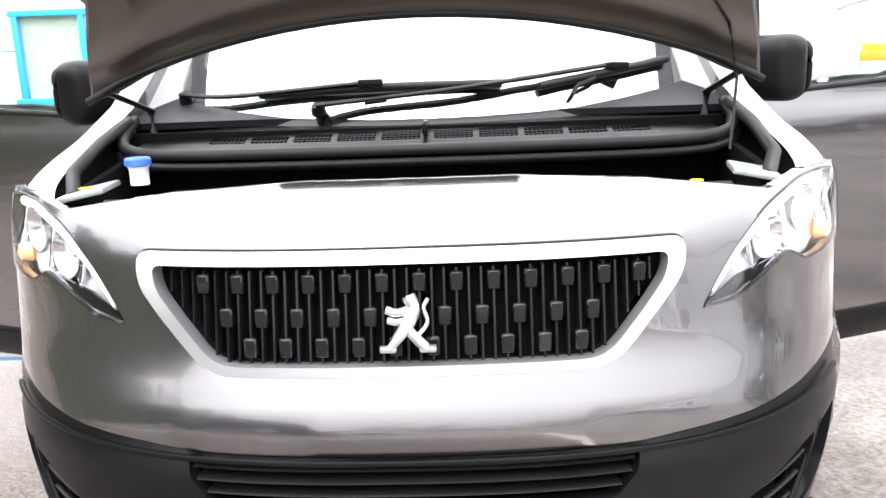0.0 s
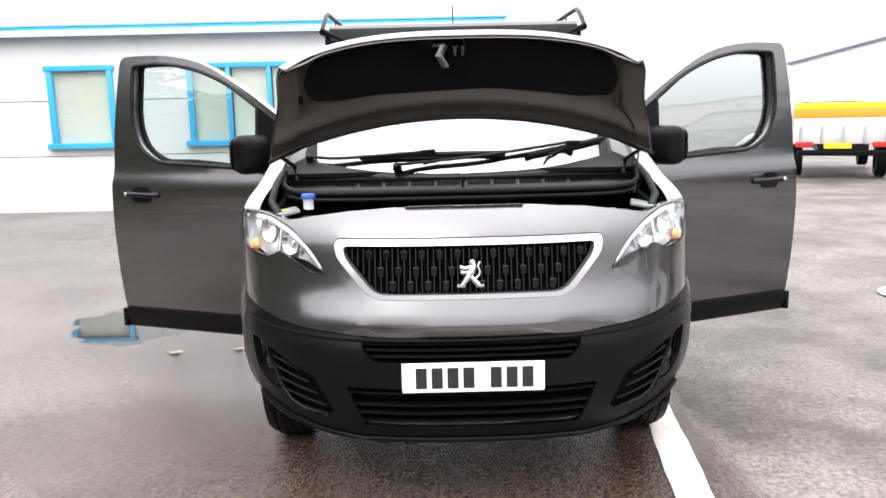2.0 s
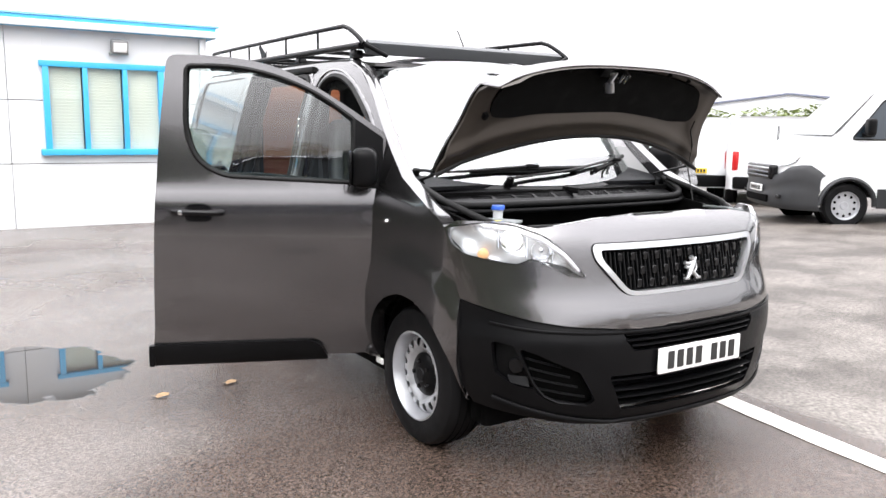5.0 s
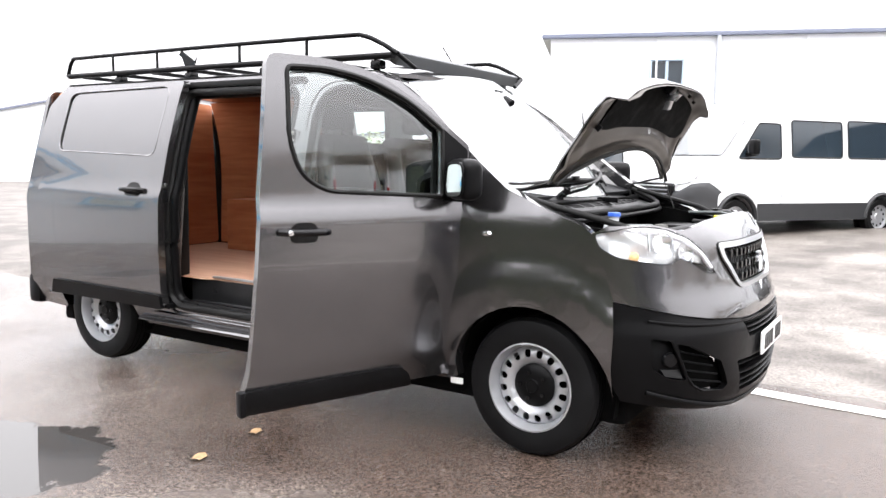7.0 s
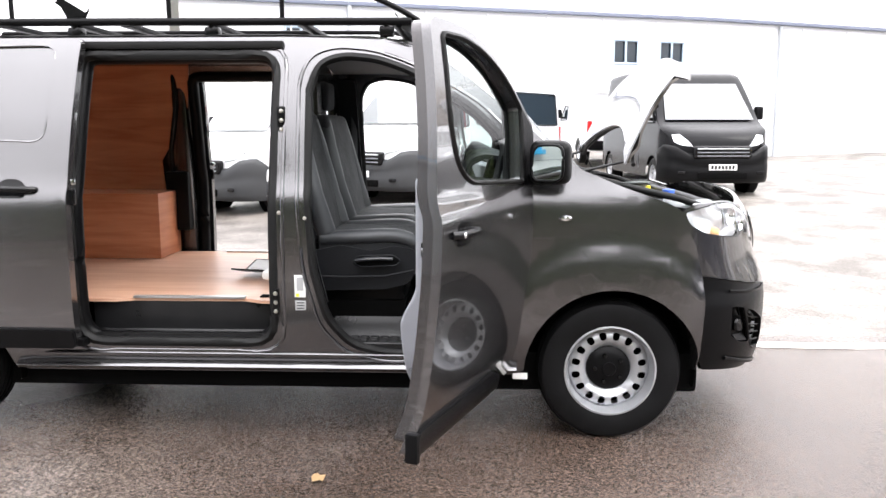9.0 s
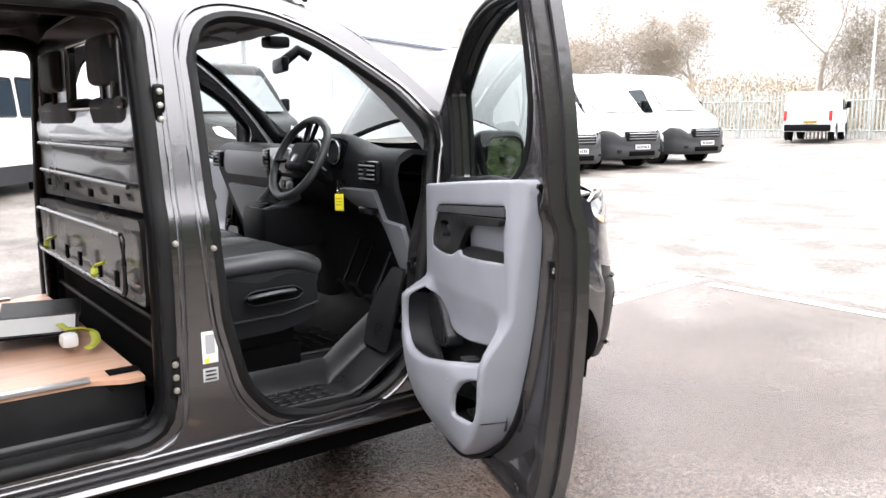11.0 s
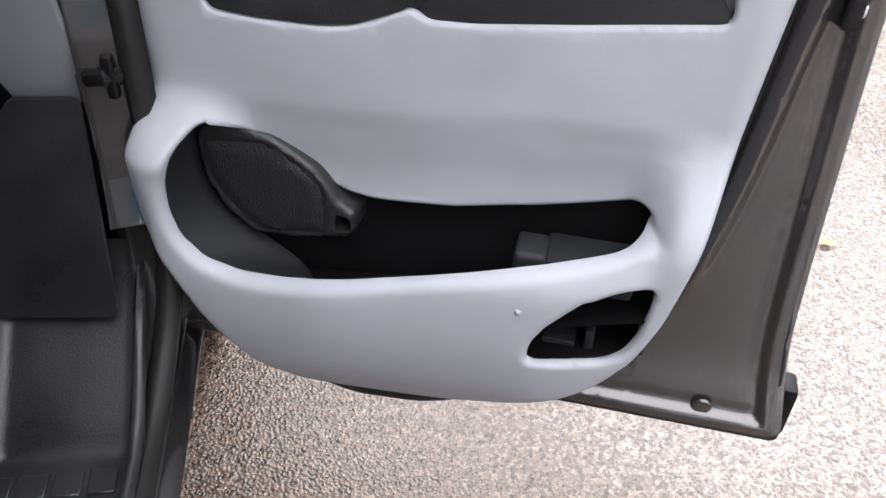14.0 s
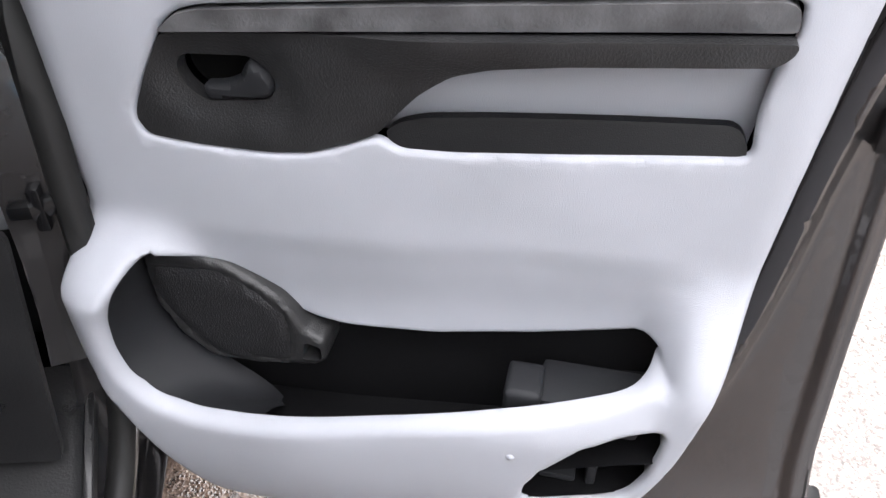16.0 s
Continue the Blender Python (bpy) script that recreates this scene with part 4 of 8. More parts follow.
hood = sheet("bonnet", [(-1, 0), (1, 0), (1, 1), (-1, 1)], hood_at, PAINT, van, (), 0.05, 0.008, "raised bonnet showing its dark underside")
INNER = fillet([(-0.985, 0.01), (0.985, 0.01), (0.985, 0.99), (-0.985, 0.99)], 0.04)
PADS = fillet([(-0.80, 0.45), (-0.62, 0.35), (-0.3, 0.31), (0, 0.30), (0.3, 0.31), (0.62, 0.35), (0.80, 0.45), (0.85, 0.64), (0.80, 0.82), (0.40, 0.83), (0, 0.84), (-0.40, 0.83), (-0.80, 0.82), (-0.85, 0.64)], 0.06)


def under(s, t, n=0.0):
    ridge = 0.018 * math.exp(-((t - 0.20) / 0.07) ** 2) + 0.016 * math.exp(-((abs(s) - 0.88) / 0.06) ** 2) + 0.014 * math.exp(-((t - 0.90) / 0.04) ** 2)
    return hood_at(s, t, -0.022 - ridge - n)


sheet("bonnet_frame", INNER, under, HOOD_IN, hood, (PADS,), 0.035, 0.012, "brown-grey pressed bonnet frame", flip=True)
sheet("insulation_pad", PADS, lambda s, t, n=0.0: hood_at(s, t, -0.030 - 0.012 * math.sin(math.pi * (t - 0.3) / 0.55) - 0.004 * math.sin(9 * s) * math.sin(15 * t) - n), PAD, hood, (), 0.035, 0.006, "black felt insulation pad", flip=True)
tube("bonnet_seal", [hood_at(s, 0.06, -0.045) for s in [i / 16 - 1 for i in range(33)]], 0.010, RUBBER, hood, 6)
box("latch_box", (0.055, 0.05, 0.045), hood_at(-0.19, 0.90, -0.065), BLACK, hood, 0.008, "black latch housing", turn=Matrix.Rotation(-0.8, 4, "X"))
for a, b, r in (((-0.20, 0.86, -0.07), (-0.09, 0.87, -0.07), 0.018), ((-0.09, 0.87, -0.07), (-0.12, 0.78, -0.09), 0.028), ((-0.12, 0.78, -0.09), (-0.085, 0.67, -0.10), 0.022)):
    tube("safety_catch", [hood_at(*a), hood_at(*b)], r, SATIN, hood, 8, False, "bright zinc safety catch", 0.4)
for ds in (-0.006, 0.034):
    tube("striker", [hood_at(ds - 0.03, 0.90, -0.04), hood_at(ds - 0.03, 0.88, -0.085), hood_at(ds - 0.03, 0.79, -0.085), hood_at(ds - 0.03, 0.775, -0.04)], 0.010, CHROME, hood, 8, False, "bright steel striker loop")
for s, t in ((-0.62, 0.885), (0.62, 0.885), (-0.42, 0.89), (0.42, 0.89)):
    lathe("bump_stop", ((0, -0.018), (0.009, -0.016), (0.012, 0)), Matrix.Translation(hood_at(s, t, -0.045)) @ Matrix.Rotation(0.8, 4, "X"), RUBBER, hood, 10)
box("hose_clip", (0.02, 0.03, 0.025), hood_at(-0.86, 0.52, -0.05), BLACK, hood, 0.004, "", turn=Matrix.Rotation(-0.8, 4, "X"))
for s in (-1, 1):
    tube("hinge_arm", [hood_at(s * 0.93, 0.02, -0.03), (s * 0.80, 1.05, 1.26), (s * 0.78, 1.0, 1.19)], 0.014, RUBBER, van, 8, False, "black bonnet hinge", 0.5)
tube("bonnet_stay", [hood_at(0.86, 0.52, -0.05), hood_at(0.84, 0.40, -0.055), hood_at(0.90, 0.27, -0.05), (0.80, 0.80, 1.30), (0.765, 0.72, 1.13)], 0.004, RUBBER, van, 6, False, "thin steel bonnet stay")

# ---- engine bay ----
# bay floor and walls in near-black, so the bay's shade is painted in
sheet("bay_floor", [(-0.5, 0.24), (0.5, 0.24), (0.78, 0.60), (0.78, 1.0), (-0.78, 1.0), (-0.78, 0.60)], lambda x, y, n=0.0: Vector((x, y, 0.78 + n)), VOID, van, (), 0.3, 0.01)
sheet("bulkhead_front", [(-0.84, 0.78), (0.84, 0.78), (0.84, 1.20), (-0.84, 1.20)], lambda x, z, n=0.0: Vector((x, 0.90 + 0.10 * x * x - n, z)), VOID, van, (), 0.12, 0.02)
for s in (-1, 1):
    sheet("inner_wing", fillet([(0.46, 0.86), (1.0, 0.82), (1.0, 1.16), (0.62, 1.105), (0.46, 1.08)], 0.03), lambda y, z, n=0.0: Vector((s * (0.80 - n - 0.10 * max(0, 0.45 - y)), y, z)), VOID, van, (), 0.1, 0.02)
    box("lamp_carrier", (0.10, 0.22, 0.014), (s * 0.745, 0.50, 1.108), mat("pale_green_grey_bracket", (0.22, 0.24, 0.24), 0.45, 0.3), van, 0.006, "pale grey metal lamp carrier", turn=Matrix.Rotation(s * 0.18, 4, "Y") @ Matrix.Rotation(-s * 0.25, 4, "Z"))
    tube("wing_gutter", [(s * x, y, z) for x, y, z in ((0.765, 0.46, 1.10), (0.82, 0.58, 1.14), (0.845, 0.80, 1.19), (0.84, 0.98, 1.235))], 0.016, RUBBER, van, 8)
box("warning_label", (0.035, 0.02, 0.002), (-0.745, 0.49, 1.117), YELLOW, van, 0, "yellow warning sticker")
tube("slam_panel", [(x, 0.34 + 0.10 * x * x, 1.085) for x in [0.66 * (i / 10 - 1) for i in range(21)]], 0.02, BLACK, van, 8)
eng = box("engine_cover", (0.52, 0.34, 0.14), (0.02, 0.62, 0.96), DASH, van, 0.04, "dark grey plastic engine cover")
lathe("oil_cap", ((0, 0.035), (0.035, 0.032), (0.04, 0.01), (0.045, 0)), Matrix.Translation((0.18, 0.62, 1.03)), mat("grey_cap", (0.12, 0.12, 0.11), 0.5), eng, 16)
box("battery", (0.24, 0.20, 0.20), (0.52, 0.62, 0.95), BLACK, van, 0.02, "black battery box")
box("filter_box", (0.30, 0.26, 0.16), (-0.40, 0.66, 0.95), DASH, van, 0.03, "black air filter box")
tube("intake_hose", catmull([(-0.5, 0.42, 1.0), (-0.3, 0.40, 1.03), (0.1, 0.42, 1.03), (0.35, 0.45, 1.0)], 6), 0.03, BLACK, van, 10)
tube("coolant_hose", catmull([(0.35, 0.36, 1.04), (0.5, 0.42, 1.06), (0.6, 0.55, 1.06)], 6), 0.016, RUBBER, van, 8)
lathe("yellow_dipstick", ((0, 0.02), (0.014, 0.018), (0.016, 0.0)), Matrix.Translation((0.60, 0.42, 1.085)), YELLOW, van, 10, "yellow plastic cap")
neck = lathe("washer_neck", ((0.022, -0.035), (0.022, 0), (0.026, 0.01)), Matrix.Translation((-0.667, 0.594, 1.142)), mat("milky_plastic", (0.62, 0.64, 0.66), 0.4), van, 18, "milky washer filler neck")
lathe("filler_cap", ((0, 0.022), (0.026, 0.020), (0.030, 0.016), (0.031, 0.002), (0.026, 0)), Matrix.Translation((-0.667, 0.594, 1.152)), BLUE_CAP, neck, 20, "blue washer cap")

# cowl tray with grilles, seal and wipers
def cowl(x, k, n=0.0):
    y0, y1 = 0.80 + 0.06 * x * x, 0.955 + 0.30 * x * x / 0.64
    z0, z1 = 1.150 - 0.015 * x * x, 1.200 + 0.03 * x * x
    return Vector((x, y0 + (y1 - y0) * k, z0 + (z1 - z0) * k + 0.012 * math.sin(math.pi * k) + n))


slots = [fillet([(x0 + 0.008, 0.25), (x0 + 0.112, 0.25), (x0 + 0.112, 0.25 + h), (x0 + 0.008, 0.25 + h)], 0.012, 2) for x0, h in [(-0.60, 0.14), (-0.48, 0.18), (-0.36, 0.24), (-0.24, 0.32), (-0.12, 0.45), (0.02, 0.45), (0.14, 0.32), (0.26, 0.24), (0.38, 0.18), (0.50, 0.14)]]
ct = sheet("cowl_tray", [(-0.80, 0), (0.80, 0), (0.80, 1), (-0.80, 1)], cowl, BLACK, van, slots, 0.08, 0.012, "black plastic cowl tray")
sheet("cowl_floor", [(-0.66, 0.05), (0.66, 0.05), (0.66, 0.95), (-0.66, 0.95)], lambda x, k, n=0.0: cowl(x, k, n - 0.03), VOID, ct, (), 0.15, 0)
for x0, h in [(-0.60, 0.14), (-0.48, 0.18), (-0.36, 0.24), (-0.24, 0.32), (-0.12, 0.45), (0.02, 0.45), (0.14, 0.32), (0.26, 0.24), (0.38, 0.18), (0.50, 0.14)]:
    v, f = [], []
    def strip(p, q, r=0.0022):
        a, b = tube_data([p, q], r, 4)
        o = len(v)
        v.extend(a)
        f.extend([tuple(i + o for i in g) for g in b])
    for i in range(1, 9):
        strip(cowl(x0 + 0.008 + 0.104 * i / 9, 0.25, -0.004), cowl(x0 + 0.008 + 0.104 * i / 9, 0.25 + h, -0.004))
    for j in range(1, max(2, int(h * 14))):
        k = 0.25 + h * j / max(2, int(h * 14))
        strip(cowl(x0 + 0.008, k, -0.004), cowl(x0 + 0.112, k, -0.004))
    finish("cowl_mesh", v, f, BLACK, ct)
box("cowl_rib", (0.014, 0.12, 0.03), cowl(0.005, 0.5, 0.012), BLACK, ct, 0.004)
SEAL = [(-0.84, 1.02, 1.235), (-0.835, 0.92, 1.195), (-0.79, 0.845, 1.165), (-0.66, 0.805, 1.152), (-0.33, 0.785, 1.150), (0, 0.78, 1.150), (0.33, 0.785, 1.150), (0.66, 0.805, 1.152), (0.79, 0.845, 1.165), (0.835, 0.92, 1.195), (0.84, 1.02, 1.235)]
tube("bay_seal", catmull(SEAL, 6), 0.016, RUBBER, van, 10, False, "black rubber engine bay seal")
tube("bay_seal_lower", catmull([(x, y - 0.02, z - 0.03) for x, y, z in SEAL], 6), 0.012, BLACK, van, 8)
for pts, blade in ((((-0.93, 0.02), (-0.72, 0.04), (-0.30, 0.09), (-0.19, 0.10)), ((-0.61, 0.06), (-0.19, 0.092), (0.275, 0.09))),
                   (((-0.375, 0.01), (-0.26, 0.035), (0.12, 0.07), (0.55, 0.105), (0.70, 0.115)), ((0.41, 0.07), (0.70, 0.100), (0.93, 0.12)))):
    w = empty("wiper", "black windscreen wiper resting on glass", "wiper")
    tube("wiper_arm", catmull([screen(s, t, 0.030 + 0.012 * (i == 0)) for i, (s, t) in enumerate(pts)], 5), 0.011, BLACK, w, 8, False, "", 0.6)
    tube("wiper_blade", catmull([screen(s, t, 0.018) for s, t in blade], 6), 0.012, RUBBER, w, 8)
    m = blade[1]
    box("blade_clip", (0.07, 0.03, 0.022), screen(m[0], m[1], 0.036), BLACK, w, 0.006)
    lathe("spindle_cap", ((0, 0.03), (0.018, 0.026), (0.022, 0)), Matrix.Translation(screen(pts[0][0], pts[0][1], 0.012)) @ Matrix.Rotation(0.5, 4, "X"), BLACK, w, 14)
tube("washer_pipe", [screen(0.62, 0.08, 0.02), screen(0.55, 0.06, 0.02), screen(0.52, 0.03, 0.02)], 0.006, RUBBER, van, 6)

# ---- wheels ----
def wheel(y, x, s, turn=0.0):
    """Pressed steel wheel with tyre; local z points outwards."""
    w = empty("wheel", "silver pressed steel wheel with black hub cap and tyre", "wheel", Matrix.Translation((x, y, 0.335)) @ Matrix.Rotation(turn, 4, "Z") @ Matrix.Rotation(s * math.pi / 2, 4, "Y"))
    I = Matrix()
    lathe("tyre", ((0.208, -0.10), (0.235, -0.108), (0.29, -0.108), (0.318, -0.098), (0.332, -0.075), (0.335, -0.04), (0.336, 0.0), (0.335, 0.04), (0.332, 0.075), (0.318, 0.098), (0.29, 0.108), (0.235, 0.108), (0.208, 0.10), (0.206, 0.0), (0.208, -0.10)), I, TYRE, w, 56)
    for k in (-0.055, -0.018, 0.018, 0.055):
        tube("tread_groove", [(0.3365 * math.cos(a * math.pi / 20), 0.3365 * math.sin(a * math.pi / 20), k) for a in range(40)], 0.003, VOID, w, 4, True)
    rim = lathe("rim", ((0.10, -0.09), (0.198, -0.09), (0.206, -0.10), (0.214, -0.10), (0.214, -0.09), (0.200, -0.05), (0.200, 0.05), (0.213, 0.095), (0.216, 0.106), (0.208, 0.108), (0.202, 0.095), (0.192, 0.055), (0.188, 0.035)), I, STEEL, w, 48)
    v, f = [], []
    holes = [fillet([(0.139 * math.cos(a - 0.10), 0.139 * math.sin(a - 0.10)), (0.178 * math.cos(a - 0.105), 0.178 * math.sin(a - 0.105)), (0.178 * math.cos(a + 0.105), 0.178 * math.sin(a + 0.105)), (0.139 * math.cos(a + 0.10), 0.139 * math.sin(a + 0.10))], 0.016, 3) for a in [2 * math.pi * (k + 0.5) / 16 for k in range(16)]]
    disc = [(0.194 * math.cos(2 * math.pi * k / 48), 0.194 * math.sin(2 * math.pi * k / 48)) for k in range(48)]
    sheet("wheel_disc", disc, lambda a, b, n=0.0: Vector((a, b, n + table(((0, 0.03), (0.085, 0.03), (0.10, 0.032), (0.125, 0.062), (0.15, 0.068), (0.18, 0.058), (0.194, 0.04)), math.hypot(a, b)))), STEEL, w, holes, 0.022, 0.006)
    lathe("brake_drum", ((0, -0.02), (0.17, -0.02), (0.17, -0.09)), I, VOID, w, 24)
    cap = lathe("hub_cap", ((0, 0.076), (0.03, 0.076), (0.034, 0.070), (0.055, 0.066), (0.09, 0.060), (0.104, 0.048), (0.106, 0.035)), I, BLACK, w, 30, "black plastic hub cap")
    for k in range(5):
        a = 2 * math.pi * k / 5 + 0.3
        lathe("nut_cover", ((0, 0.076), (0.010, 0.074), (0.013, 0.060)), Matrix.Translation((0.066 * math.cos(a), 0.066 * math.sin(a), 0.0)), BLACK_GLOSS, cap, 8)
    return w


w0 = wheel(0.89, -0.815, -1)
w1 = copy_thing(w0, Matrix.Translation((-0.815, 4.16, 0.335)) @ Matrix.Rotation(-math.pi / 2, 4, "Y") @ Matrix.Rotation(0.7, 4, "Z"))
w2 = copy_thing(w0, Matrix.Translation((0.815, 0.89, 0.335)) @ Matrix.Rotation(math.pi / 2, 4, "Y"))
w3 = copy_thing(w0, Matrix.Translation((0.815, 4.16, 0.335)) @ Matrix.Rotation(math.pi / 2, 4, "Y"))
for w in (w0, w1, w2, w3):
    tagged(w, group="van wheels")
# side repeater and mud flap edge
for s in (-1, 1):
    c = skin(s * uy(1.12), 1.06, 0.004)
    lathe("side_repeater", ((0, 0.012), (0.014, 0.010), (0.02, 0.0)), Matrix.Translation(c) @ Matrix.Rotation(s * math.pi / 2, 4, "Y") @ Matrix.Diagonal((0.7, 1.5, 1, 1)), CHROME, van, 16, "clear oval side repeater")
    box("jack_flange", (0.010, 0.07, 0.03), (s * 0.885, 1.31, 0.295), PLATE_W, van, 0.003, "pale sill end")


# ---- cab doors, swung open on their front hinges ----
HINGE_Y, SWING = 1.27, 69.0
DOOR = fillet([(-0.005, 0.33), (1.115, 0.33), (1.09, 0.48), (1.078, 0.78), (1.063, 1.08), (1.038, 1.4), (0.990, 1.835), (0.70, 1.835), (0.456, 1.79), (0.18, 1.635), (-0.05, 1.475), (-0.045, 1.18), (-0.02, 0.7)], [0.03, 0.02, 0.2, 0.2, 0.3, 0.3, 0.05, 0.15, 0.2, 0.2, 0.02, 0.1, 0.2])
WIN = fillet([(0.115, 1.232), (0.745, 1.262), (0.865, 1.335), (0.915, 1.48), (0.905, 1.785), (0.70, 1.79), (0.50, 1.755), (0.29, 1.672), (0.11, 1.545)], [0.02, 0.10, 0.10, 0.10, 0.03, 0.1, 0.1, 0.1, 0.01])
TRIM = fillet([(0.085, 1.215), (0.485, 1.252), (0.767, 1.275), (0.965, 1.289), (0.945, 1.16), (0.925, 1.0), (0.912, 0.87), (0.898, 0.775), (0.882, 0.70), (0.866, 0.62), (0.838, 0.545), (0.79, 0.475), (0.72, 0.415), (0.64, 0.37), (0.50, 0.325), (0.38, 0.318), (0.30, 0.335), (0.243, 0.40), (0.195, 0.49), (0.155, 0.57), (0.118, 0.65), (0.092, 0.74), (0.088, 0.81), (0.092, 0.85), (0.086, 0.875), (0.082, 1.03)], 0.03)
POCKET = fillet([(0.166, 0.822), (0.184, 0.842), (0.206, 0.843), (0.237, 0.830), (0.269, 0.811), (0.303, 0.781), (0.341, 0.753), (0.380, 0.730), (0.421, 0.722), (0.463, 0.722), (0.542, 0.724), (0.660, 0.742), (0.770, 0.766), (0.810, 0.775), (0.824, 0.772), (0.824, 0.760), (0.816, 0.744), (0.802, 0.732), (0.780, 0.723), (0.708, 0.708), (0.600, 0.681), (0.487, 0.655), (0.406, 0.637), (0.361, 0.630), (0.308, 0.626), (0.242, 0.627), (0.186, 0.644), (0.155, 0.681), (0.145, 0.726), (0.148, 0.774)], 0.014, 3)
CUP = fillet([(0.680, 0.534), (0.685, 0.576), (0.708, 0.615), (0.745, 0.653), (0.793, 0.676), (0.847, 0.688), (0.844, 0.643), (0.836, 0.597), (0.819, 0.558), (0.790, 0.540)], 0.014, 3)
ARM = fillet([(0.207, 1.019), (0.210, 1.035), (0.232, 1.085), (0.256, 1.128), (0.278, 1.151), (0.307, 1.160), (0.509, 1.177), (0.667, 1.189), (0.862, 1.206), (0.875, 1.200), (0.878, 1.172), (0.866, 1.145), (0.862, 1.080), (0.868, 1.040), (0.684, 1.021), (0.565, 1.012), (0.504, 1.012), (0.483, 1.027), (0.454, 1.014), (0.408, 0.997), (0.363, 0.992), (0.277, 0.995), (0.218, 1.001)], 0.014, 3)
POCKET_GAP, CUP_GAP, ARM_GAP, TRIM_GAP, DOOR_GAP = gap_to(POCKET), gap_to(CUP), gap_to(ARM), gap_to(TRIM), gap_to([(0.02 + 0.962 * d, 0.045 + 0.972 * z) for d, z in DOOR])
POCKET_LOW = ((0.13, 0.70), (0.20, 0.645), (0.30, 0.626), (0.45, 0.646), (0.60, 0.681), (0.75, 0.717), (0.85, 0.735))


def trim_n(d, z):
    """How far the lining stands in from the hinge line: nearly flat above, a swelling pocket rim below."""
    low = z - (table(POCKET_LOW, d) - 0.70) * smoothstep(0.56, 0.64, z)
    v = table(((0.30, -0.15), (0.36, 0.32), (0.46, 0.82), (0.56, 1.0), (0.64, 1.02), (0.70, 0.98), (0.715, 0.75), (0.735, 0.15), (0.75, 0.0), (0.90, 0.0)), low)
    v = max(v, smoothstep(0.885, 0.80, z) * smoothstep(0.26, 0.16, d))
    v = max(v, smoothstep(0.90, 0.72, z) * smoothstep(0.79, 0.86, d) * (z > 0.69))
    s = 1 - 0.25 * smoothstep(0.68, 0.86, d)
    edge = 0.03 * (1 - smoothstep(0.07, 0.13, d)) + 0.045 * smoothstep(0.895, 0.972, d)
    line = 0.866 + 0.02 * smoothstep(0.3, 0.8, d)
    dip = (0.004 * smoothstep(line, line - 0.010, z) + 0.012 * smoothstep(line, line - 0.11, z)) * smoothstep(0.66, 0.74, z) * smoothstep(0.20, 0.30, d) * smoothstep(0.862, 0.832, d)
    return 0.195 - 0.035 * smoothstep(0.15, 0.9, d) + 0.10 * v * s - edge - dip


def trim_roll(d, z):
    """The rounded rims of the lining's openings and of its outer edge."""
    return roll(POCKET_GAP(d, z), 0.005 + 0.012 * smoothstep(0.045, 0.02, z - table(POCKET_LOW, d)) if d > 0.2 else 0.016) + roll(CUP_GAP(d, z), 0.010) + roll(ARM_GAP(d, z), 0.006) + roll(TRIM_GAP(d, z), 0.010)


def frame_relief(d, z):
    """Pressings of the painted inner door: a bead along the edge, a ridge and a channel beside the lining."""
    e, t = DOOR_GAP(d, z), TRIM_GAP(d, z)
    low = smoothstep(1.30, 1.20, z)
    inner = inside((d, z), TRIM)
    ridge = 0.022 * math.exp(-((t - 0.042) / 0.014) ** 2) * smoothstep(0.55, 0.70, z) * smoothstep(0.80, 0.86, d) * low
    return 0.0 if inner else 0.006 * math.exp(-((e - 0.016) / 0.008) ** 2) - 0.005 * math.exp(-((e - 0.034) / 0.008) ** 2) + ridge - 0.008 * smoothstep(0.022, 0.006, t) * low


def door_n(d, z):
    """The outer skin in from the hinge line: bowed, tucked in at the foot and leaning in at the top."""
    return table(((0.30, 0.10), (0.35, 0.088), (0.5, 0.04), (0.8, 0.0), (1.0, -0.013), (1.13, -0.014), (1.165, -0.010), (1.20, 0.004), (1.25, 0.010), (1.4, 0.014), (1.6, 0.030), (1.85, 0.064)), z)


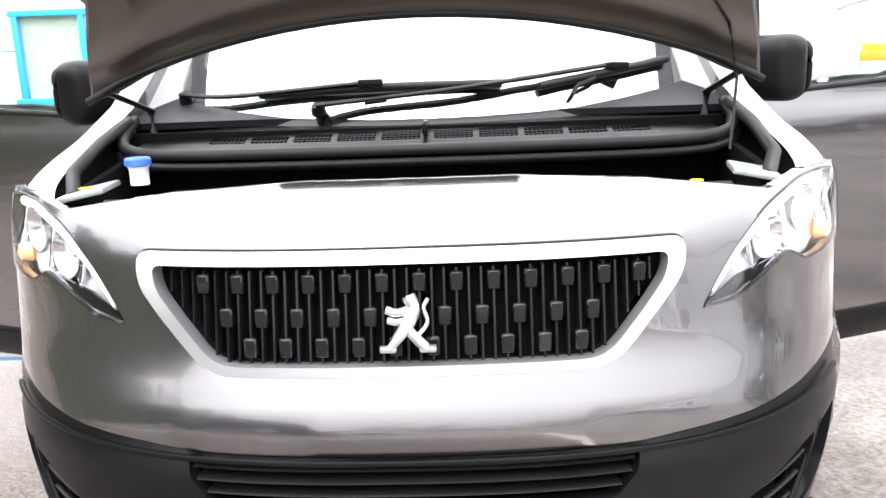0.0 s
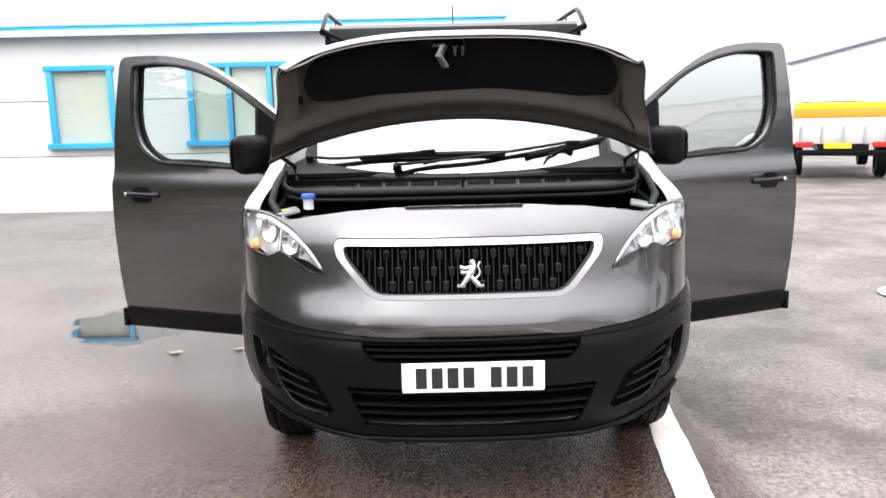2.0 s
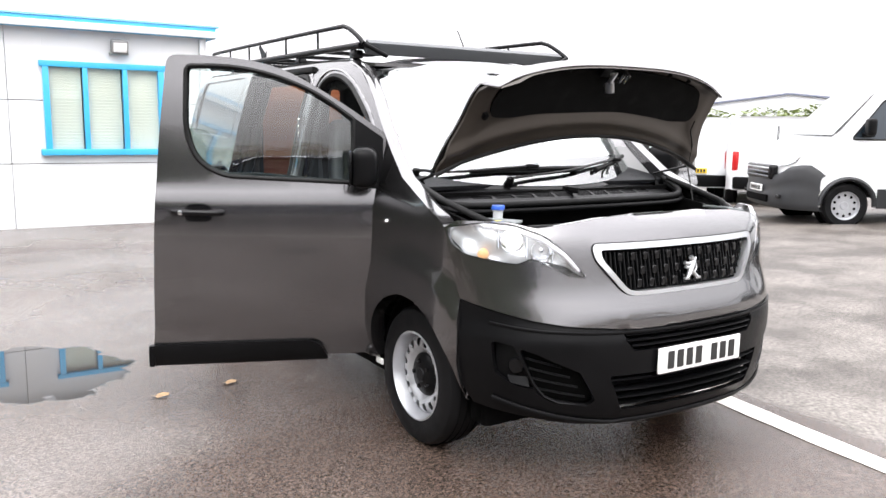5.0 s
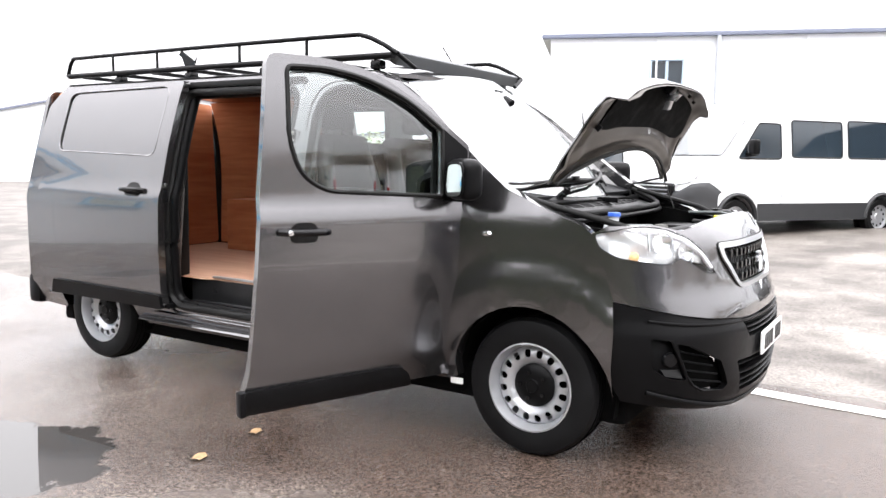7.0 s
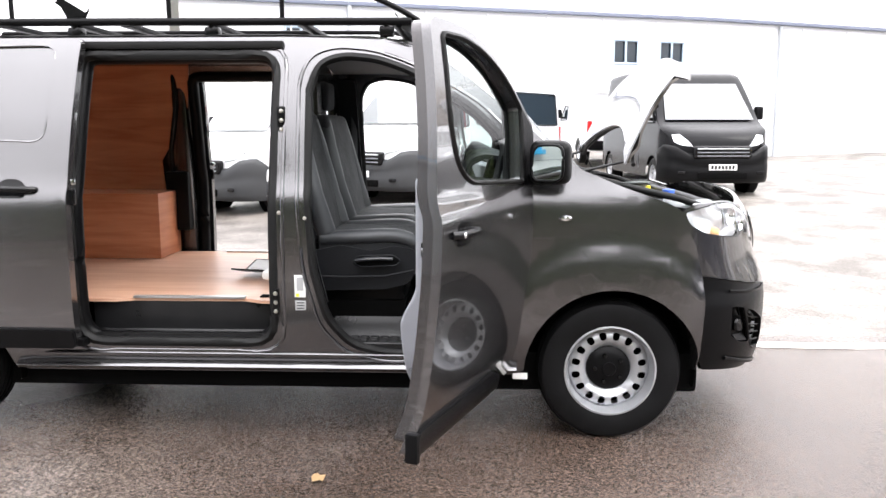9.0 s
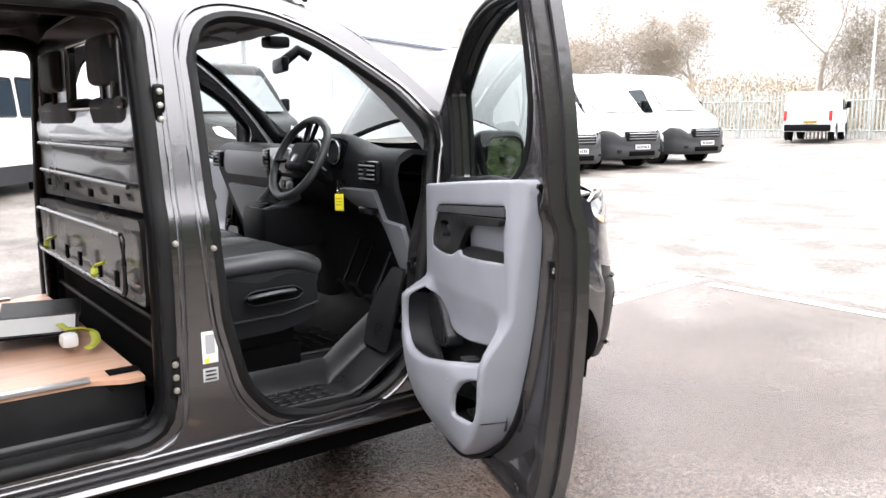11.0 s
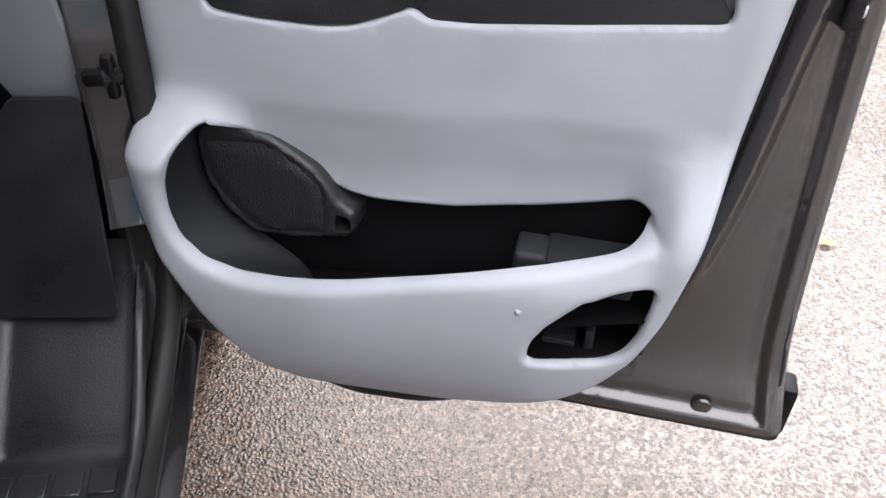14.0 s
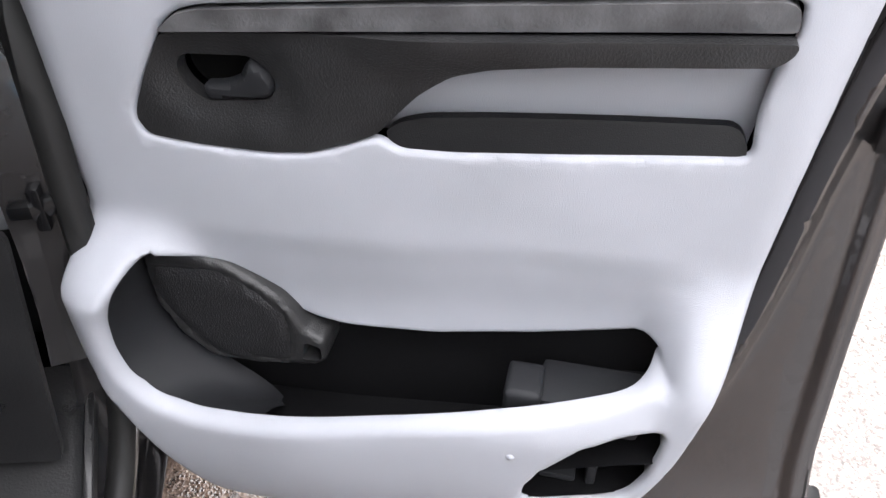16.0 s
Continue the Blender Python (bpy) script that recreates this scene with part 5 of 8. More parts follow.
def cab_door(s):
    """Built in hinge coordinates: x inwards, y along the door, z up; s = -1 on the driver's side."""
    def X(f):
        return lambda d, z, n=0.0: (lambda p: Vector((-s * p[0], p[1], p[2])))(f(d, z, n))
    skin_ = X(lambda d, z, n: (door_n(d, z) - n, d, z))
    fl = s > 0
    door = sheet("cab_door", DOOR, skin_, PAINT, van, (WIN,), 0.04, 0.035, "open cab door, grey outside with pale grey trim", flip=not fl)
    door.matrix_basis = pose(s * 0.93, HINGE_Y, 0, 0, 0, -s * (SWING if s < 0 else 67.5))
    INSET = [(0.02 + 0.962 * d, 0.045 + 0.972 * z) for d, z in DOOR]
    WIN2 = [(0.53 + (d - 0.53) * 1.03, 1.51 + (z - 1.51) * 1.03) for d, z in WIN]
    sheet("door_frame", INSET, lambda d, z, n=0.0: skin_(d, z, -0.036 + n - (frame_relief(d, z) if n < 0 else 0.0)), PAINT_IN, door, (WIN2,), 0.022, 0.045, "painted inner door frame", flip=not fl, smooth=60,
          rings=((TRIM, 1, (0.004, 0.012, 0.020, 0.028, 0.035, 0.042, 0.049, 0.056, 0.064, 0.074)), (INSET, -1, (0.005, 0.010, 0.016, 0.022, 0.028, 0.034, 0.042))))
    tube("door_rubber", [skin_(0.5 + (d - 0.5) * 1.03, 0.8 + (z - 0.8) * 1.02, -0.083) for d, z in dense(TRIM, 0.03) if z < 1.26], 0.009, RUBBER, door, 6, False, "black door weatherstrip")
    for dn, r, m_ in ((-0.060, 0.011, PAINT_IN), (-0.030, 0.006, RUBBER)):
        tube("shut_ridge", [skin_(-0.004 + table(((0.40, 1.085), (0.5, 1.075), (0.8, 1.048), (1.1, 1.03), (1.4, 1.008), (1.80, 0.972)), z) - (0.02 if dn < -0.05 else -0.012), z, dn) for z in [0.42 + 0.07 * i for i in range(20)]], r, m_, door, 6)
    g = sheet("door_glass", WIN, lambda d, z, n=0.0: skin_(d, z, -0.035), GLASS, door, (), 0.08, 0.0, "tinted side window")
    g.visible_shadow = False
    for n, r in ((-0.001, 0.011), (-0.078, 0.012)):
        tube("window_seal", [skin_(d, z, n) for d, z in dense(WIN, 0.04)], r, RUBBER, door, 6, True)
    SAIL = fillet([(-0.03, 1.20), (0.118, 1.215), (0.112, 1.555), (-0.035, 1.455)], 0.012)
    sheet("mirror_sail", SAIL, lambda d, z, n=0.0: skin_(d, z, 0.006 + n), BLACK, door, (), 0.05, 0.008, "black mirror base panel", flip=not fl)
    sheet("sail_trim", [(0.0, 1.21), (0.118, 1.215), (0.112, 1.54), (0.02, 1.47)], lambda d, z, n=0.0: skin_(d, z, -0.084 - n), DASH, door, (), 0.06, 0.012, "black inner corner trim", flip=fl)
    strip = fillet([(0.235, 0.305), (1.122, 0.305), (1.105, 0.418), (0.33, 0.418), (0.275, 0.385)], 0.02)
    sheet("lower_strip", strip, lambda d, z, n=0.0: skin_(d, z, 0.028 * math.sin(math.pi * min(1, max(0, (z - 0.295) / 0.135))) ** 0.5 + n), BLACK, door, (), 0.03, 0.03, "black plastic rubbing strip", flip=not fl)
    # outer handle
    cup = fillet([(0.80, 1.045), (0.92, 1.045), (0.93, 1.10), (0.90, 1.132), (0.82, 1.132), (0.79, 1.10)], 0.03)
    sheet("handle_cup", cup, lambda d, z, n=0.0: skin_(d, z, 0.003 - 0.0 * n), BLACK_GLOSS, door, (), 0.03, 0.0, "dark handle recess", flip=not fl)
    tube("door_handle", catmull([skin_(0.745, 1.088, 0.002), skin_(0.780, 1.089, 0.022), (skin_(0.86, 1.091, 0.025)), skin_(0.945, 1.093, 0.022), skin_(0.978, 1.094, 0.002)], 5), 0.015, BLACK_GLOSS, door, 8, False, "black pull handle", 1.0)
    lathe("key_cylinder", ((0, 0.004), (0.010, 0.003), (0.012, 0)), Matrix.Translation(skin_(0.940, 1.092, 0.038)) @ Matrix.Rotation(s * math.pi / 2, 4, "Y"), CHROME, door, 12)
    # wing mirror
    mir = part("wing_mirror", box_bm((0.185, 0.115, 0.195), (s * 0.105, 0.075, 1.315), 0.055, 5), BLACK, door, "black door mirror")
    for v in mir.data.vertices:
        v.co.y += 0.10 * (abs(v.co.x) - 0.115) * (1 if v.co.y > 0.06 else 1.6) - 0.012 * (1 - ((v.co.z - 1.315) / 0.11) ** 2) * (v.co.y < 0.06)
    gl = fillet([(0.035, 1.236), (0.178, 1.238), (0.180, 1.392), (0.042, 1.390)], 0.045)
    sheet("mirror_glass", gl, lambda x, z, n=0.0: Vector((s * x, 0.139 + 0.10 * (x - 0.115) + n, z)), MIRROR, mir, (), 0.06, 0.0, "mirror glass", flip=fl)
    tube("mirror_rim", [Vector((s * x, 0.137 + 0.10 * (x - 0.115), z)) for x, z in dense(gl, 0.03)], 0.007, BLACK, mir, 6, True)
    tube("mirror_arm", [skin_(0.03, 1.24, 0.0), (s * 0.06, 0.06, 1.235)], 0.035, BLACK, mir, 10, False, "", 0.7)
    # inner trim
    T = X(lambda d, z, n: (trim_n(d, z) + n, d, z))
    TR = X(lambda d, z, n: (trim_n(d, z) - trim_roll(d, z) + n, d, z))
    trim = sheet("door_trim", TRIM, TR, TRIM_GREY, door, (POCKET, CUP, ARM), 0.016, 0.006, "pale grey moulded door lining", flip=fl, smooth=60,
                 rings=((POCKET, 1, (0.0042, 0.0085, 0.013, 0.018)), (CUP, 1, (0.003, 0.007, 0.012)), (ARM, 1, (0.003, 0.007)), (TRIM, -1, (0.003, 0.007, 0.012))))
    rim = dense(TRIM, 0.03)
    sv = [TR(d, z, -0.002) for d, z in rim] + [skin_(0.5 + (d - 0.5) * 1.012, z, -0.078) for d, z in rim]
    nr = len(rim)
    finish("trim_flank", sv, [(k, (k + 1) % nr, nr + (k + 1) % nr, nr + k) for k in range(nr)], TRIM_GREY, trim, "", 60)
    sheet("sill_capping", [(0.085, 0.05), (0.93, 0.05), (0.93, 0.13), (0.085, 0.165)], X(lambda d, x, n: (x, d, 1.212 + 0.074 * (d - 0.085) / 0.88 + n)), TRIM_GREY, trim, (), 0.1, 0.01, flip=fl)
    BAND = fillet([(0.259, 1.130), (0.280, 1.149), (0.307, 1.157), (0.509, 1.174), (0.667, 1.186), (0.860, 1.203), (0.872, 1.197), (0.875, 1.176), (0.667, 1.160), (0.420, 1.143)], 0.006, 2)
    sheet("armrest_band", BAND, lambda d, z, n=0.0: T(d, 1.165, n + 0.003) + Vector((0, 0, z - 1.165)), SCUFFED, trim, (), 0.03, 0.03, "black scuffed armrest strip", flip=fl)
    INS = fillet([(0.257, 1.125), (0.420, 1.139), (0.667, 1.156), (0.876, 1.172), (0.874, 1.161), (0.861, 1.148), (0.673, 1.130), (0.603, 1.119), (0.564, 1.105), (0.529, 1.080), (0.499, 1.048), (0.483, 1.029), (0.454, 1.016), (0.408, 1.000), (0.363, 0.995), (0.277, 0.997), (0.220, 1.003), (0.209, 1.021), (0.212, 1.035), (0.234, 1.085)], 0.008, 2)
    PULL = fillet([(0.270, 1.100), (0.348, 1.104), (0.366, 1.090), (0.374, 1.074), (0.366, 1.054), (0.290, 1.046), (0.270, 1.062), (0.262, 1.082)], 0.010, 3)
    dish = gap_to(PULL)
    sheet("armrest_insert", INS, lambda d, z, n=0.0: T(d, z, n - 0.002 - 0.012 * smoothstep(0.042, 0.0, dish(d, z)) + 0.020 * smoothstep(0.40, 0.55, d) * smoothstep(1.09, 1.145, z)), ARMREST, trim, (PULL,), 0.014, 0.02, "black vinyl handle surround", flip=fl)
    sheet("pull_bowl", PULL, lambda d, z, n=0.0: T(d, z, -0.046), VOID, trim, (), 0.03, 0.0, flip=fl)
    LEVER = fillet([(0.288, 1.066), (0.312, 1.068), (0.332, 1.076), (0.345, 1.099), (0.362, 1.090), (0.372, 1.074), (0.365, 1.055), (0.294, 1.048)], 0.008, 3)
    lever_gap = gap_to(LEVER)
    sheet("inner_handle", LEVER, lambda d, z, n=0.0: T(d, z, n - 0.008 - roll(lever_gap(d, z), 0.008)), DASH, trim, (), 0.006, 0.012, "dark grey door release", flip=fl)
    sheet("recess_back", [(0.455, 1.005), (0.868, 1.030), (0.872, 1.158), (0.667, 1.150), (0.540, 1.125)], lambda d, z, n=0.0: T(d, z, -0.014 - 0.30 * max(0, 1.145 - z)), TRIM_GREY, trim, (), 0.03, 0.0, "grey recessed panel", flip=fl)
    SLOT = fillet([(0.487, 1.026), (0.501, 1.035), (0.529, 1.042), (0.594, 1.048), (0.735, 1.058), (0.845, 1.065), (0.856, 1.060), (0.866, 1.038), (0.684, 1.018), (0.565, 1.010), (0.504, 1.010)], 0.010, 2)
    sheet("slot_mat", SLOT, lambda d, z, n=0.0: T(d, z, n - 0.006 - 0.55 * max(0, z - 1.010 - 0.085 * max(0, d - 0.52))), BLACK, trim, (), 0.03, 0.012, "black slot lining", flip=fl)
    # lower pocket
    back = X(lambda d, z, n: (0.130 + 0.03 * smoothstep(0.70, 0.58, z) + n, d, z))
    sheet("pocket_back", fillet([(0.13, 0.55), (0.84, 0.60), (0.85, 0.80), (0.48, 0.78), (0.33, 0.83), (0.15, 0.86)], 0.02), back, BLACK, trim, (), 0.04, 0.0, "black pocket lining", flip=fl)
    sheet("pocket_floor", [(0.16, 0.0), (0.85, 0.0), (0.85, 1.0), (0.16, 1.0)], X(lambda d, k, n: (0.13 + k * (trim_n(d, 0.62) - 0.138), d, 0.555 + 0.13 * max(0.0, d - 0.30) + n)), BLACK, trim, (), 0.08, 0.0)
    rim_c = catmull([(d, z, 0) for d, z in ((0.164, 0.820), (0.147, 0.774), (0.144, 0.726), (0.154, 0.681), (0.190, 0.641), (0.255, 0.625), (0.330, 0.626))], 5)
    pod_c = catmull([(d, z, 0) for d, z in ((0.158, 0.812), (0.153, 0.743), (0.172, 0.684), (0.223, 0.639), (0.280, 0.599), (0.309, 0.570), (0.324, 0.540))], 5)
    fv = []
    for (a, b, _), (c, e, _) in zip(rim_c, pod_c):
        n0 = trim_n(a, b) - 0.023
        for k in range(5):
            fv.append(X(lambda d, z, n: (n, d, z))(a + (c - a) * k / 4, b + (e - b) * k / 4, n0 + (0.176 - n0) * (k / 4) ** 0.8))
    finish("pocket_side", fv, [(5 * i + k, 5 * i + k + 1, 5 * i + k + 6, 5 * i + k + 5) for i in range(len(rim_c) - 1) for k in range(4)], DASH, trim, "dark grey pocket flank", 60)
    SPK = fillet([(0.160, 0.812), (0.175, 0.828), (0.205, 0.834), (0.241, 0.830), (0.280, 0.820), (0.317, 0.796), (0.343, 0.777), (0.362, 0.751), (0.376, 0.724), (0.402, 0.708), (0.399, 0.671), (0.386, 0.660), (0.299, 0.644), (0.232, 0.642), (0.189, 0.679), (0.163, 0.735)], 0.010)
    GRL = fillet([(0.173, 0.799), (0.262, 0.808), (0.290, 0.797), (0.345, 0.757), (0.352, 0.720), (0.346, 0.663), (0.246, 0.653), (0.222, 0.668), (0.187, 0.716), (0.169, 0.758)], 0.010)
    HOLE = fillet([(0.372, 0.704), (0.394, 0.698), (0.394, 0.674), (0.366, 0.670)], 0.006)
    pod_gap, grl_gap = gap_to(SPK), gap_to(GRL)
    pod_n = lambda d, z: 0.196 - roll(pod_gap(d, z), 0.010) - 0.004 * smoothstep(0.006, 0.0, grl_gap(d, z))
    sheet("speaker_pod", SPK, X(lambda d, z, n: (pod_n(d, z) + n, d, z)), ARMREST, trim, (HOLE,), 0.012, 0.05, "black speaker housing", flip=fl, smooth=60, rings=((SPK, -1, (0.003, 0.006, 0.010)), (GRL, 1, (0.002, 0.006))))
    sheet("speaker_grille", GRL, X(lambda d, z, n: (0.1975 - roll(grl_gap(d, z), 0.004) + n, d, z)), SPEAKER_MESH, trim, (), 0.012, 0.004, "black perforated speaker grille", flip=fl)
    sheet("bracket_hole", HOLE, X(lambda d, z, n: (0.165, d, z)), VOID, trim, (), 0.03, 0.0, flip=fl)
    bm = box_bm((0.06, 0.048, 0.075), (-s * 0.196, 0.668, 0.672), 0.010, 3)
    part("pocket_clip", bm, DASH, trim)
    box("pocket_ledge", (0.075, 0.13, 0.05), (-s * 0.185, 0.752, 0.676), DASH, trim, 0.008)
    sheet("cup_back", fillet([(0.66, 0.50), (0.85, 0.52), (0.86, 0.70), (0.70, 0.68)], 0.02), X(lambda d, z, n: (0.140, d, z)), ARMREST, trim, (), 0.06, 0.0, flip=fl)
    sheet("cup_floor", [(0.66, 0.0), (0.85, 0.0), (0.85, 1.0), (0.66, 1.0)], X(lambda d, k, n: (0.14 + k * (trim_n(d, 0.56) - 0.155), d, 0.535 + 0.12 * (d - 0.69) + n)), BLACK, trim, (), 0.06, 0.0)
    box("cup_divider", (0.07, 0.014, 0.040), (-s * 0.185, 0.770, 0.562), DASH, trim, 0.005)
    box("cup_rib", (0.07, 0.05, 0.012), (-s * 0.185, 0.725, 0.548), DASH, trim, 0.004)
    lathe("dimple", ((0, 0.003), (0.004, 0.002), (0.006, 0)), Matrix.Translation(T(0.664, 0.640, 0.0)) @ Matrix.Rotation(-s * math.pi / 2, 4, "Y"), TRIM_GREY, trim, 10)
    # latch, striker screws and plugs of the shut face
    lt = box("door_latch", (0.035, 0.022, 0.05), skin_(1.012, 1.045, -0.080), BLACK_GLOSS, door, 0.004, "black and steel door latch")
    box("latch_claw", (0.02, 0.026, 0.018), skin_(1.014, 1.045, -0.083), CHROME, lt, 0.004)
    for d, z, n in ((1.036, 1.10, -0.045), (1.036, 1.07, -0.045), (1.036, 1.01, -0.045), (1.034, 0.985, -0.05)):
        lathe("door_screw", ((0, 0.004), (0.005, 0.004), (0.008, 0)), Matrix.Translation(skin_(d, z, n)) @ Matrix.Rotation(-math.pi / 2, 4, "X"), ZINC, door, 10)
    lathe("edge_plug", ((0, 0.005), (0.010, 0.004), (0.013, 0)), Matrix.Translation(skin_(1.047, 1.10, -0.018)) @ Matrix.Rotation(-math.pi / 2, 4, "X"), BLACK, door, 12)
    lathe("drain_plug", ((0, 0.004), (0.014, 0.003), (0.017, 0)), Matrix.Translation(skin_(0.97, 0.40, -0.083)) @ Matrix.Rotation(-s * math.pi / 2, 4, "Y"), PAINT_IN, door, 14)
    box("strip_end", (0.05, 0.03, 0.11), skin_(1.112, 0.362, 0.008), BLACK, door, 0.01, "black strip end cap")
    return door


cab_door(-1)
cab_door(1)
# jamb is body-coloured; the dark enamel puts its shade into the colour
for s in (-1, 1):
    sheet("pillar_jamb", [(0.0, 0.68), (1.0, 0.68), (1.0, 0.8), (1.0, 1.18), (0.0, 1.18), (0.0, 0.8)], lambda k, z, n=0.0: Vector((s * (0.872 + 0.056 * k), table(((0.45, 1.73), (0.50, 1.69), (0.58, 1.61), (0.70, 1.54), (0.80, 1.512), (0.95, 1.500), (1.2, 1.43)), z) - 0.012 * k + 0.004 * math.exp(-((z - 0.79) / 0.015) ** 2) - n, z)), ENAMEL, van, (), 0.03, 0.01, "door pillar jamb, dark enamel standing for its shade", flip=s > 0, smooth=60)
    block = box("check_bracket", (0.016, 0.022, 0.062), (s * 0.915, 1.512, 0.905), BLACK_GLOSS, van, 0.005, "black door check bracket")
    box("check_bolt", (0.03, 0.02, 0.02), (s * 0.895, 1.516, 0.905), BLACK, block, 0.006)
    tube("check_strap", [(s * 0.905, 1.520, 0.905), (s * 0.935, 1.505, 0.905), (s * 0.99, 1.43, 0.905)], 0.009, BLACK_GLOSS, van, 6, False, "black door check strap", 1.6)

# ---- sliding doors, pushed back ----
SLIDE = fillet([(3.385, 0.455), (4.66, 0.455), (4.67, 1.1), (4.62, 1.875), (3.36, 1.875), (3.385, 1.3)], [0.03, 0.03, 0.2, 0.06, 0.03, 0.2])
PRESS = fillet([(3.50, 1.40), (4.52, 1.43), (4.50, 1.83), (3.47, 1.845)], 0.07)
for s in (-1, 1):
    def sl(y, z, n=0.0, s=s):
        return Vector((s * (table(WIDE, z) + 0.085 + n), y, z))
    sd = sheet("sliding_door", SLIDE, sl, PAINT, van, (PRESS,), 0.05, 0.05, "grey sliding load door, pushed fully back", flip=s > 0)
    sheet("pressed_panel", PRESS, lambda y, z, n=0.0: sl(y, z, n - 0.010), PAINT, sd, (), 0.06, 0.02, "recessed blank window panel", flip=s > 0)
    tube("panel_bead", [sl(y, z, -0.003) for y, z in dense(PRESS, 0.05)], 0.006, PAINT, sd, 6, True)
    cup = fillet([(3.58, 1.15), (3.71, 1.15), (3.72, 1.20), (3.68, 1.235), (3.61, 1.235), (3.57, 1.20)], 0.03)
    sheet("handle_cup", cup, lambda y, z, n=0.0: sl(y, z, 0.003), BLACK_GLOSS, sd, (), 0.04, 0.0, flip=s > 0)
    tube("door_handle", catmull([sl(3.53, 1.188, 0.005), sl(3.57, 1.19, 0.036), sl(3.65, 1.192, 0.04), sl(3.72, 1.19, 0.036), sl(3.755, 1.188, 0.005)], 5), 0.014, BLACK_GLOSS, sd, 8, False, "black pull handle")
    sheet("lower_strip", fillet([(3.39, 0.445), (4.55, 0.445), (4.50, 0.545), (3.39, 0.535)], 0.02), lambda y, z, n=0.0: sl(y, z, 0.018 + n), BLACK, sd, (), 0.05, 0.03, "black plastic rubbing strip", flip=s > 0)
    box("door_edge_latch", (0.03, 0.02, 0.07), (s * 0.985, 3.376, 1.15), BLACK_GLOSS, sd, 0.005)
    box("edge_striker", (0.02, 0.02, 0.025), (s * 0.985, 3.372, 1.22), CHROME, sd, 0.004)
    box("runner_arm", (0.10, 0.14, 0.04), (s * 0.93, 3.44, 0.46), BLACK, sd, 0.01)

# ---- load space ----
STEP = mat("satin_black_step_plastic", (0.0115, 0.0115, 0.0122), 0.34, 0, 0, 0.3, 300, 0.25, 9.0, spec=0.32)
LOADF = fillet([(-0.75, 2.66), (-0.80, 2.56), (-0.80, 2.50), (0.80, 2.50), (0.80, 2.56), (0.75, 2.66), (0.75, 3.22), (0.78, 3.30), (0.78, 4.86), (-0.78, 4.86), (-0.78, 3.30), (-0.75, 3.22)], 0.01)
floor_ = sheet("load_floor", LOADF, lambda x, y, n=0.0: Vector((x, y, 0.632 + n)), PLY_FLOOR, van, (), 0.2, 0.015, "pale worn plywood load floor", flip=False)
box("lashing_eye", (0.06, 0.10, 0.004), (-0.70, 2.545, 0.6355), VOID, floor_, 0.001)
for s in (-1, 1):
    box("sill_strip", (0.03, 0.56, 0.012), (s * 0.748, 2.94, 0.638), ALU, floor_, 0.003, "aluminium edge strip")
    st = sheet("side_step", fillet([(0.72, 2.49), (0.90, 2.49), (0.90, 3.42), (0.72, 3.42)], 0.03), lambda x, y, n=0.0: Vector((s * x, y, 0.462 + 0.03 * smoothstep(0.84, 0.89, x) + 0.05 * smoothstep(0.76, 0.73, x) + n)), STEP, van, (), 0.012, 0.02, "black plastic side step", flip=s < 0)
    box("step_riser", (0.03, 0.94, 0.175), (s * 0.735, 2.96, 0.540), STEP, van, 0.012)
    for k in range(10):
        box("step_rib", (0.012, 0.05, 0.006), (s * 0.81, 2.62 + 0.075 * k, 0.466), STEP, st, 0.002, "", 1)
    sheet("ply_wall", [(3.60, 0.64), (4.84, 0.64), (4.80, 1.87), (3.40, 1.88), (3.46, 1.55), (3.66, 1.25), (3.64, 1.0)], lambda y, z, n=0.0: Vector((s * (min(0.80 - 0.10 * max(0, z - 1.25), table(WIDE, z) - 0.085) - n), y, z)), PLY, van, (), 0.15, 0.01, "reddish plywood wall lining", flip=s > 0)
    box("ply_wheel_box", (0.36, 0.81 if s > 0 else 0.62, 0.42), (s * 0.61, 3.955 if s > 0 else 4.15, 0.845), PLY, van, 0.006, "reddish plywood wheel arch box")
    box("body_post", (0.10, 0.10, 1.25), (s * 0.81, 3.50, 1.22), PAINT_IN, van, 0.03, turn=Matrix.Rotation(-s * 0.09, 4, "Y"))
    tube("post_edge", catmull([(s * 0.80, 3.60, 0.62), (s * 0.79, 3.57, 1.0), (s * 0.77, 3.58, 1.3), (s * 0.72, 3.52, 1.6), (s * 0.70, 3.52, 1.82)], 5), 0.018, BLACK_GLOSS, van, 8)
    box("post_box", (0.10, 0.16, 0.40 if s > 0 else 1.15), (s * 0.78, 3.54, 0.98 if s > 0 else 1.20), BLACK, van, 0.02)
sheet("ply_rear", fillet([(-0.78, 0.62), (0.78, 0.64), (0.72, 1.86), (-0.72, 1.86)], 0.04), lambda x, z, n=0.0: Vector((x, 4.85 - n, z)), PLY, van, (), 0.2, 0.01, "reddish plywood rear lining")

# bulkhead behind the seats with its lifted load-through flap
BY = 2.47
UPPER = fillet([(-0.80, 1.16), (0.80, 1.12), (0.79, 1.30), (0.68, 1.78), (0.45, 1.84), (-0.45, 1.84), (-0.70, 1.78), (-0.79, 1.35)], 0.04)
WINS = [fillet([(x0, 1.50), (x1, 1.50), (x1 - 0.02, 1.74), (x0 + 0.02, 1.74)], 0.03) for x0, x1 in ((-0.665, -0.545), (-0.42, 0.10), (0.36, 0.62))]
bh = sheet("bulkhead", UPPER, lambda x, z, n=0.0: Vector((x, BY + n + 0.012 * (1.38 < z < 1.46) - 0.008 * (z < 1.2), z)), ENAMEL, van, WINS, 0.04, 0.025, "glossy dark steel bulkhead with windows", flip=True)
